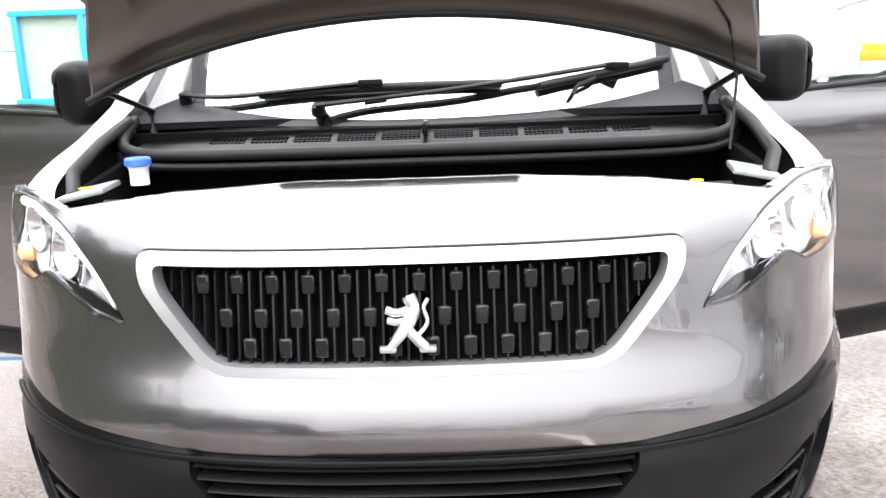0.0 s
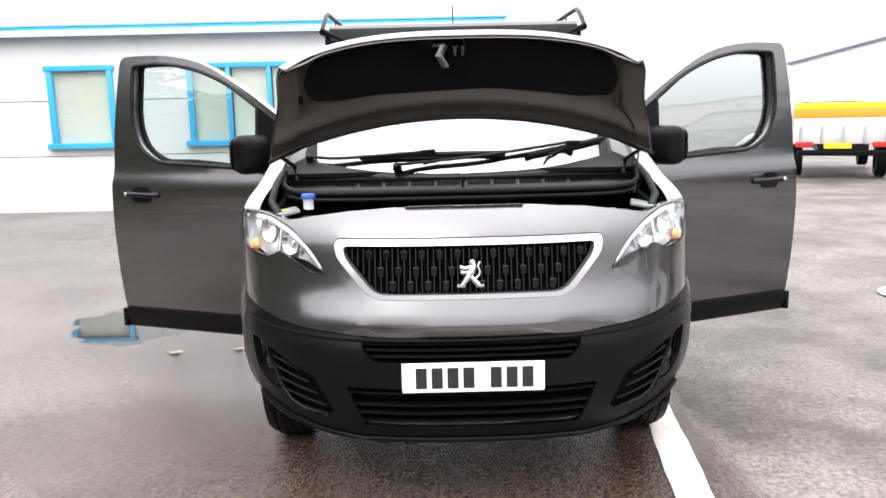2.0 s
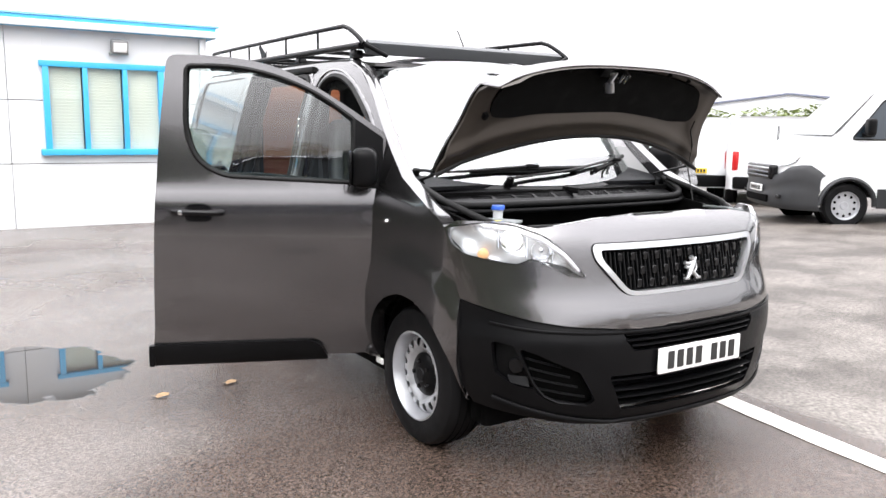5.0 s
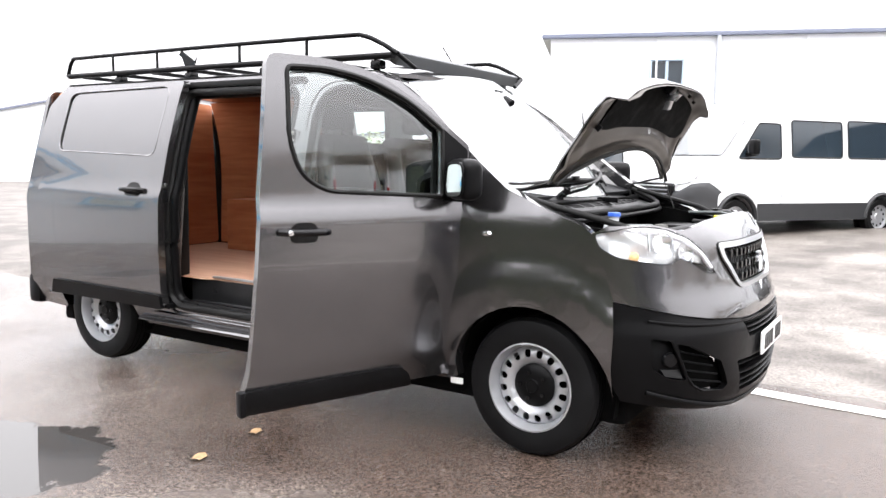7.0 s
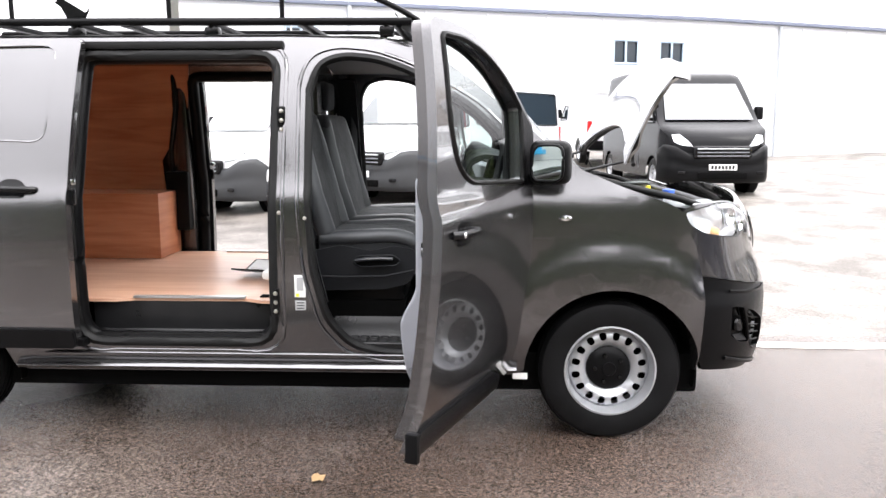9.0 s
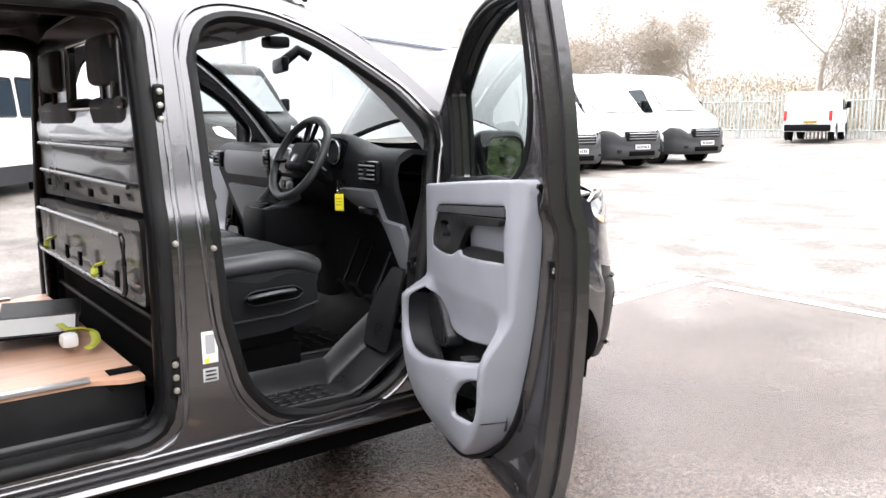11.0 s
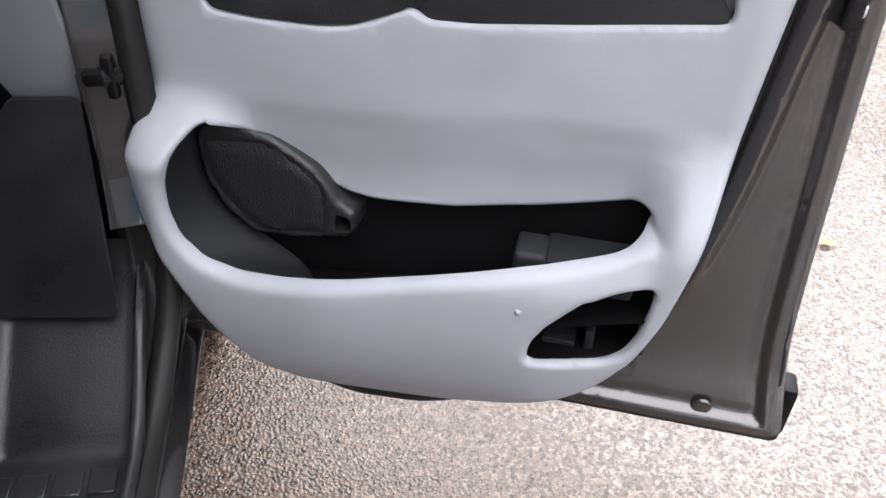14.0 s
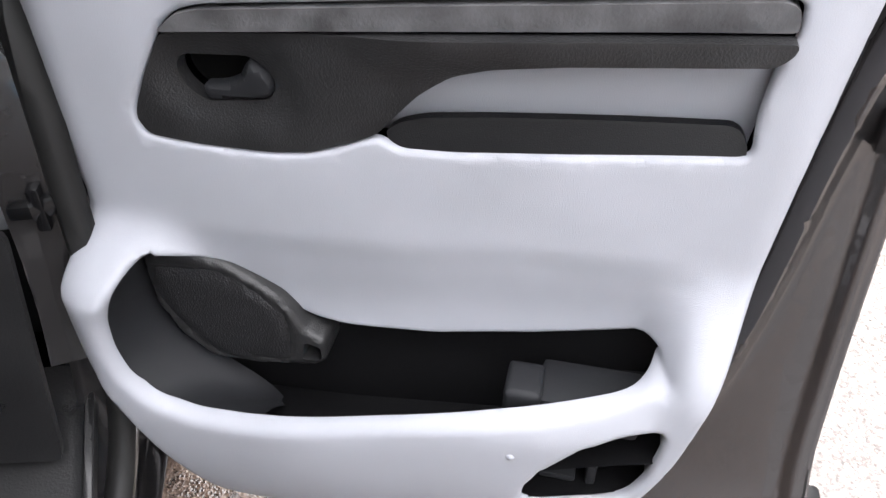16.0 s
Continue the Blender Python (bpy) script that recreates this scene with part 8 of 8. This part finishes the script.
# ---- parked vehicles ----
def vehicle(name, label, category, prof, half, glass, paint, wheels, wr, m, side_windows, lamps=(), bumper=True, plate="", cladding=None, rim=STEEL, roof_dark=None):
    """A parked vehicle: nose at y = 0, tail at y = its length, built about x = 0. prof: side outline (y, z) from the nose's foot over the roof to the tail's foot."""
    ob = empty(name, label, category)
    P = catmull([(y, z, 0) for y, z in prof], 3)
    Ln = max(p[0] for p in P)
    S = [-1, -0.985, -0.94, -0.82, -0.5, 0, 0.5, 0.82, 0.94, 0.985, 1]
    K = [0.955, 0.982, 0.996, 1, 1, 1, 1, 1, 0.996, 0.982, 0.955]
    cy, cz = Ln / 2, 0.75

    def wide(y, z):
        e = 1 - 0.16 * smoothstep(0.55, 0.0, y) ** 1.5 - 0.07 * smoothstep(Ln - 0.35, Ln, y)
        return half * e * (1 - 0.14 * max(0.0, (z - 1.0) / 1.4) ** 1.3)

    def bow(y, s):
        return 0.20 * abs(s) ** 2.5 * smoothstep(0.6, 0.0, y)

    v, f = [], []
    for y, z, _ in P:
        for s, k in zip(S, K):
            yy, zz = cy + (y - cy) * (1 - (1 - k) * 0.55), cz + (z - cz) * k
            v.append((s * wide(yy, zz), yy + bow(yy, s), zz))
    n = len(S)
    for i in range(len(P) - 1):
        for k in range(n - 1):
            f.append((i * n + k, i * n + k + 1, (i + 1) * n + k + 1, (i + 1) * n + k))
    finish("body", v, f, paint, ob, "", 40)
    # flanks with wheel arches cut out
    out = [(cy + (p[0] - cy) * (1 - 0.045 * 0.55), cz + (p[1] - cz) * 0.955) for p in P]
    zf = min(p[1] for p in out)
    bottom = []
    for wy in sorted(wheels, reverse=True):
        R = wr + (0.055 if rim is STEEL else 0.025)
        a0 = math.asin(max(-0.95, (zf - wr) / R))
        bottom += [(wy + R * math.cos(a0 + (math.pi - 2 * a0) * i / 12), wr + R * math.sin(a0 + (math.pi - 2 * a0) * i / 12)) for i in range(13)]
    for s in (-1, 1):
        sheet("flank", out + bottom, lambda y, z, nn=0.0: Vector((s * (wide(y, z) + nn), y + bow(y, 1), z)), paint, ob, (), 0.22, 0.0, flip=s < 0)
        for poly in side_windows:
            w = sheet("side_window", fillet(poly, 0.05, 2), lambda y, z, nn=0.0: Vector((s * (wide(y, z) + 0.008 + nn), y, z)), WIN_DARK, ob, (), 0.2, 0.01, "dark side window", flip=s < 0)
            tube("window_trim", [(s * (wide(y, z) + 0.012), y, z) for y, z in dense(fillet(poly, 0.05, 2), 0.2)], 0.012, RUBBER, w, 4, True)
        if cladding:
            for a, b in cladding:
                sheet("side_cladding", [(a, zf), (b, zf), (b, 0.62), (a, 0.62)], lambda y, z, nn=0.0: Vector((s * (wide(y, z) + 0.02 + nn), y, z)), BUMPER_GREY, ob, (), 0.3, 0.02, "dark grey side cladding", flip=s < 0)
        q = 0.62 if rim is STEEL else 0.76
        for wy in wheels:
            w = lathe("wheel", ((wr * q, -0.10), (wr * 0.9, -0.10), (wr, -0.07), (wr, 0.07), (wr * 0.9, 0.10), (wr * (q + 0.02), 0.09)), Matrix.Translation((s * (half - 0.115), wy, wr)) @ Matrix.Rotation(s * math.pi / 2, 4, "Y"), TYRE, ob, 24, "black tyre")
            lathe("rim", ((0.0, 0.05), (wr * 0.16, 0.055), (wr * 0.2, 0.04), (wr * (q - 0.04), 0.045), (wr * q, 0.085), (wr * (q + 0.05), 0.09)), Matrix.Translation((s * (half - 0.115), wy, wr)) @ Matrix.Rotation(s * math.pi / 2, 4, "Y"), rim, w, 24, "silver wheel rim")
            for k in range(10):
                a = 2 * math.pi * k / 10
                if rim is STEEL:
                    c = Matrix.Translation((s * (half - 0.115), wy, wr)) @ Matrix.Rotation(s * math.pi / 2, 4, "Y") @ Matrix.Translation((wr * 0.46 * math.cos(a), wr * 0.46 * math.sin(a), 0.046))
                    lathe("rim_hole", ((0, 0.003), (wr * 0.07, 0.003)), c, VOID, w, 6)
            lathe("arch_void", ((0.0, 0.0), (wr + 0.06, 0.0)), Matrix.Translation((s * (half - 0.25), wy, wr)) @ Matrix.Rotation(s * math.pi / 2, 4, "Y"), VOID, ob, 20)
            if cladding:
                tube("arch_trim", [(s * (wide(wy, 0.6) + 0.006), wy + (wr + 0.075) * math.cos(a), wr + (wr + 0.075) * math.sin(a)) for a in [math.pi * k / 12 for k in range(13)]], 0.042, BUMPER_GREY, ob, 6, False, "grey wheel arch trim", 0.9)
        mz = glass[0][1] + 0.16
        mir = box("door_mirror", (0.17, 0.13, 0.26), (s * (half + 0.11), glass[0][0] + 0.42, mz), BLACK, ob, 0.05, "black door mirror", 3)
        box("mirror_foot", (0.16, 0.16, 0.06), (s * (half - 0.01), glass[0][0] + 0.44, mz - 0.12), BLACK, mir, 0.02)
        tube("door_line", [(s * (wide(y, z) + 0.002), y, z) for y, z in ((glass[0][0] + 0.62 * prof[-1][0] / 5.5 + 0.55, 0.5), (glass[0][0] + 0.62 * prof[-1][0] / 5.5 + 0.60, 1.0), (glass[0][0] + 0.62 * prof[-1][0] / 5.5 + 0.60, 1.35))], 0.006, TRIM_MID, ob, 4)
    # glazing laid on the front slope (and the tail)
    for a, b in (glass, *([roof_dark] if roof_dark else [])):
        sheet("windscreen", [(-0.86, 0), (0.86, 0), (0.80, 1), (-0.80, 1)], lambda x, t, nn=0.0: (lambda y, z: Vector((x * wide(y, z), y - 0.026 * (1 if a[0] < Ln / 2 else -1), z + 0.028)))(a[0] + (b[0] - a[0]) * t, a[1] + (b[1] - a[1]) * t), SKY_GLASS, ob, (), 0.2, 0.0, "windscreen reflecting the pale sky")
    if bumper:
        skirt = BLACK if paint.name.startswith("black") else BUMPER_GREY if half > 0.95 else paint
        ring = [(wide(0.5, 0.6) + 0.03, 0.50), (wide(0.38, 0.6) + 0.03, 0.40), (half * 0.97, 0.28), (half * 0.92, 0.16), (half * 0.80, 0.045), (half * 0.60, -0.035), (half * 0.35, -0.072), (0.0, -0.085)]
        ring += [(-x, y) for x, y in reversed(ring[:-1])]
        rows = ((0.0, 0.10), (0.06, 0.03), (0.16, 0.0), (0.46, 0.0), (0.56, 0.025), (0.66, 0.012), (0.88, 0.02), (0.96, 0.05), (1.0, 0.11))
        bv = []
        for u, k in rows:
            for x, y in ring:
                top = 0.80 + 0.17 * smoothstep(0.52, 0.90, abs(x) / half) - 0.16 * smoothstep(0.30, 0.5, y)
                bv.append((x * (1 - 0.06 * k), y + k * 0.9, 0.26 + (top - 0.26) * u))
        nr = len(ring)
        finish("front_bumper", bv, [(r * nr + k, r * nr + k + 1, (r + 1) * nr + k + 1, (r + 1) * nr + k) for r in range(len(rows) - 1) for k in range(nr - 1)], skirt, ob, "dark wrap-round front bumper", 50)
        gr = box("front_grille", (half * 1.05, 0.14, 0.24), (0, -0.015, 0.83), BLACK_GLOSS, ob, 0.05, "black grille", 3)
        for k in range(3):
            box("grille_bar", (half * 0.94, 0.02, 0.022), (0, -0.086, 0.765 + 0.065 * k), SATIN if k == 2 else TRIM_MID, gr, 0.006, "", 1)
        box("air_intake", (half * 0.9, 0.05, 0.12), (0, -0.068, 0.40), VOID, ob, 0.02)
        for s in (-1, 1):
            nose = [(z, y) for y, z in prof[1:6]]
            lampq = fillet([(0.50 * half, 0.93), (0.70 * half, 0.96), (0.82 * half, 1.02), (0.84 * half, 1.20), (0.79 * half, 1.24), (0.62 * half, 1.06)], 0.03, 2)
            lift = 0.0 if half > 0.95 else -0.22
            sheet("headlamp", [(s * x, z) for x, z in lampq][::s], lambda x, z, nn=0.0: Vector((x, table(nose, z + lift) + bow(0.05, abs(x) / half / 0.84) - 0.035 - nn, z + lift)), REFLECT, ob, (), 0.06, 0.04, "clear headlamp")
            box("fog_lamp", (0.14, 0.04, 0.06), (s * half * 0.72, 0.0, 0.46), BLACK_GLOSS, ob, 0.015)
        p = box("number_plate", (0.52, 0.02, 0.11), (0, -0.092, 0.56), PLATE_W, ob, 0.004, "white plate with dark bars")
        for k in range(7):
            box("plate_bar", (0.04, 0.006, 0.07), (-0.2 + 0.065 * k, -0.104, 0.56), INK, p, 0, "", 1)
    box("rear_bumper", (half * 1.8, 0.18, 0.26), (0, Ln - 0.03, 0.50), BLACK if paint is not NAVY else paint, ob, 0.05)
    for s in (-1, 1):
        box("tail_lamp", (0.13, 0.06, lamps[0] if lamps else 0.45), (s * half * 0.86, Ln - 0.03, lamps[1] if lamps else 1.0), RED, ob, 0.02, "red tail lamp")
        tube("door_gap", [(s * 0.012, Ln + 0.004, 0.62), (s * 0.012, Ln - 0.02, prof[-3][1] * 0.95)], 0.006, RUBBER, ob, 4)
    p = box("number_plate", (0.52, 0.02, 0.11), (-0.1, Ln + 0.012, 0.72), PLATE_Y, ob, 0.004, "yellow plate with dark bars")
    for k in range(7):
        box("plate_bar", (0.04, 0.006, 0.07), (-0.3 + 0.065 * k, Ln + 0.024, 0.72), INK, p, 0, "", 1)
    ob.matrix_basis = m
    return ob


def stand(x, y, facing):
    """Pose with the nose at x, y and the car facing that heading (degrees, 0 = +y, left turning)."""
    return pose(x, y, G(x, y), 0, 0, facing + 180)


BIG = [(0.02, 0.30), (0.0, 0.60), (0.03, 1.00), (0.20, 1.20), (0.72, 1.40), (1.10, 1.80), (1.45, 2.16), (1.80, 2.38), (3.0, 2.50), (5.2, 2.50), (5.42, 2.40), (5.5, 1.5), (5.5, 0.35)]
BIG_W = [[(0.95, 1.38), (1.95, 1.38), (1.95, 1.98), (1.42, 1.98)]]
big = vehicle("parked_van", "large white panel van parked nose-out in the yard", "van", BIG, 1.02, ((0.74, 1.41), (1.42, 2.12)), WHITE, (0.95, 4.5), 0.35, stand(9.6, -10.4, 88), BIG_W, (0.6, 1.1), cladding=[(1.4, 4.0)])
for x, y, h in ((9.75, -12.8, 88), (9.7, -15.4, 87)):
    copy_thing(big, stand(x, y, h))
for o in [o for o in scene.objects if o.name.startswith("parked_van")]:
    tagged(o, group="row of white vans")
d_ = copy_thing(big, stand(8.9, 6.2, 56))
tagged(d_, "large white panel van with grey bumpers, parked across", group="vans beside the warehouse")
MB_W = [[(0.95, 1.38), (1.90, 1.38), (1.90, 1.98), (1.42, 1.98)], [(2.15, 1.42), (3.35, 1.42), (3.35, 2.05), (2.15, 2.05)], [(3.5, 1.42), (5.25, 1.42), (5.25, 2.08), (3.5, 2.08)]]
vehicle("minibus", "white minibus with tinted side windows and black skirts", "minibus", BIG, 1.0, ((0.74, 1.41), (1.42, 2.12)), WHITE, (0.95, 4.4), 0.35, stand(9.5, 3.55, 55), MB_W, (0.6, 1.1), cladding=[(1.4, 4.0), (4.9, 5.45)])
vehicle("parked_van", "black panel van parked facing the office", "van", BIG, 1.02, ((0.74, 1.41), (1.42, 2.12)), mat("black_van_paint", (0.005, 0.005, 0.006), 0.2, 0.0, 0.0, spec=0.15), (0.95, 4.5), 0.35, stand(10.4, -3.0, 94), BIG_W, (0.6, 1.1))
MED = [(0.02, 0.30), (0.0, 0.60), (0.06, 0.92), (0.35, 1.08), (0.9, 1.25), (1.25, 1.55), (1.6, 1.78), (2.1, 1.88), (4.2, 1.88), (4.36, 1.78), (4.42, 1.0), (4.42, 0.35)]
med = vehicle("parked_van", "white mid-size van seen from behind, red tail lamps", "van", MED, 0.92, ((0.92, 1.24), (1.58, 1.74)), WHITE, (0.85, 3.6), 0.32, stand(13.8, 13.2, -37), [[(1.0, 1.2), (2.0, 1.2), (2.0, 1.62), (1.55, 1.62)]], (0.4, 0.95))
for x, y, h in ((15.0, 11.0, -47), (21.5, -1.9, -85), (14.4, -30.5, 200), (6.7, -32.3, 190)):
    copy_thing(med, stand(x, y, h))
c_ = copy_thing(big, stand(4.2, -33.6, 186))
tagged(c_, "white box-bodied van parked at the far fence", group="vans at the far fence")
HATCH = [(0.02, 0.28), (0.0, 0.55), (0.08, 0.78), (0.9, 0.98), (1.5, 1.36), (2.0, 1.46), (2.9, 1.46), (3.6, 1.25), (3.9, 0.95), (3.98, 0.70), (3.96, 0.30)]
vehicle("hatchback", "small white hatchback seen from behind", "car", HATCH, 0.86, ((0.92, 0.99), (1.48, 1.34)), WHITE, (0.75, 3.2), 0.30, stand(12.0, 15.0, -32), [[(1.35, 1.0), (2.9, 1.02), (2.75, 1.34), (1.75, 1.36)]], (0.2, 0.9), roof_dark=((3.62, 1.22), (2.95, 1.44)))
vehicle("compact_van", "small white car-derived van beside the saloon", "van", [(0.02, 0.28), (0.0, 0.55), (0.08, 0.82), (0.75, 1.05), (1.3, 1.5), (1.8, 1.72), (3.6, 1.76), (3.95, 1.5), (4.0, 0.8), (3.98, 0.3)], 0.88, ((0.78, 1.06), (1.3, 1.5)), WHITE, (0.75, 3.2), 0.31, stand(-0.55, -9.45, -92), [[(1.1, 1.12), (2.2, 1.12), (2.15, 1.50), (1.55, 1.48)]], (0.3, 1.0))
SALOON = [(0.02, 0.30), (0.0, 0.55), (0.10, 0.74), (0.5, 0.88), (1.4, 1.00), (2.05, 1.40), (2.6, 1.50), (3.3, 1.49), (4.05, 1.31), (4.56, 1.06), (4.74, 0.97), (4.82, 0.72), (4.76, 0.34)]
car = vehicle("saloon_car", "dark blue fastback saloon with silver alloy wheels", "car", SALOON, 0.92, ((1.42, 1.01), (2.05, 1.38)), NAVY, (0.95, 3.96), 0.315, stand(-6.35, -5.16, 88), [[(1.75, 1.03), (3.0, 1.05), (3.0, 1.42), (2.35, 1.42)], [(3.06, 1.05), (3.75, 1.07), (3.75, 1.38), (3.06, 1.42)], [(3.81, 1.08), (4.25, 1.10), (4.1, 1.26), (3.81, 1.36)]], (0.17, 0.92), rim=ALLOY, roof_dark=((4.50, 1.11), (4.07, 1.325)))
for s in (-1, 1):
    tube("window_chrome", catmull([(s * 0.925, 1.70, 1.015), (s * 0.905, 2.35, 1.445), (s * 0.895, 3.1, 1.45), (s * 0.90, 3.85, 1.37), (s * 0.925, 4.30, 1.10), (s * 0.93, 3.0, 1.035), (s * 0.925, 1.70, 1.015)], 5), 0.011, CHROME, car, 6, False, "bright window surround")
    box("side_lamp", (0.10, 0.36, 0.17), (s * 0.83, 4.60, 0.88), RED, car, 0.03, "red wrap-round tail lamp")
    for y in (2.9, 3.75):
        tube("door_handle", [(s * 0.935, y, 0.93), (s * 0.955, y + 0.05, 0.93), (s * 0.955, y + 0.15, 0.935), (s * 0.935, y + 0.2, 0.935)], 0.014, CHROME, car, 6)
    for y in (1.75, 3.03, 3.92):
        tube("door_gap", [(s * 0.925, y, 0.42), (s * 0.932, y + 0.02, 0.75), (s * 0.925, y + 0.02, 1.03)], 0.005, RUBBER, car, 4)
    for wy in (0.95, 3.96):
        for k in range(7):
            a = 2 * math.pi * k / 7
            c = Matrix.Translation((s * 0.845, wy, 0.315)) @ Matrix.Rotation(s * math.pi / 2, 4, "Y")
            for da in (-0.22, 0.22):
                tube("spoke", [c @ Vector((0.05 * math.cos(a), 0.05 * math.sin(a), 0.03)), c @ Vector((0.234 * math.cos(a + da), 0.234 * math.sin(a + da), 0.045))], 0.020, ALLOY, car, 6)
# tipper lorry with hazard board
lorry = empty("tipper_lorry", "white tipper lorry seen from behind with orange hazard board", "lorry")
box("load_bed", (2.0, 3.0, 0.38), (0, 1.5, 0.92), mat("grey_white_dropside", (0.55, 0.55, 0.54), 0.5, 0, 0, 0.1, 30, 0.1, 2), lorry, 0.02, "pale dropside body")
for k in range(5):
    box("bed_rib", (0.05, 0.05, 0.38), (-0.8 + 0.4 * k, -0.02, 0.92), FENCE, lorry, 0.01, "", 1)
box("chassis", (0.9, 4.8, 0.16), (0, 2.4, 0.62), BLACK, lorry, 0.02)
box("cab", (1.95, 1.7, 1.15), (0, 4.1, 1.12), WHITE, lorry, 0.15, "white cab", 3)
box("cab_window", (1.4, 0.03, 0.30), (0, 3.24, 1.45), WIN_DARK, lorry, 0.03)
box("hazard_board", (1.9, 0.06, 0.20), (0, 0.02, 1.36), ORANGE, lorry, 0.01, "orange hazard board")
box("yellow_board", (1.9, 0.05, 0.12), (0, 0.05, 1.52), YELLOW, lorry, 0.01)
for s in (-1, 1):
    box("frame_post", (0.06, 0.06, 0.66), (s * 0.95, 0.03, 1.26), FENCE, lorry, 0.01)
    box("tail_lamp", (0.35, 0.05, 0.12), (s * 0.72, -0.03, 0.72), RED, lorry, 0.02)
    for y in (0.9, 4.2):
        w = lathe("wheel", ((0.2, -0.11), (0.32, -0.11), (0.35, -0.08), (0.35, 0.08), (0.32, 0.11), (0.2, 0.10)), Matrix.Translation((s * 0.82, y, 0.35)) @ Matrix.Rotation(s * math.pi / 2, 4, "Y"), TYRE, lorry, 22)
        lathe("rim", ((0, 0.06), (0.18, 0.06), (0.21, 0.09)), Matrix.Translation((s * 0.82, y, 0.35)) @ Matrix.Rotation(s * math.pi / 2, 4, "Y"), STEEL, w, 22)
box("step_bar", (1.7, 0.10, 0.12), (0, -0.02, 0.55), BLACK, lorry, 0.02)
p = box("number_plate", (0.52, 0.02, 0.12), (-0.1, -0.085, 0.70), PLATE_Y, lorry, 0.004, "yellow plate with dark bars")
lorry.matrix_basis = pose(8.25, 13.6, G(8.25, 13.6), 0, 0, -22)
post = empty("lamp_post", "thin pale lamp post by the far fence", "lamp post", pose(12.9, -31.2, G(12.9, -31.2)))
tube("pole", [(0, 0, 0), (0, 0, 5.2)], [0.07, 0.05], mat("pale_post", (0.55, 0.56, 0.55), 0.5), post, 8)
tube("outreach", [(0, 0, 5.1), (0.0, 0.5, 5.25)], 0.04, FENCE, post, 6)
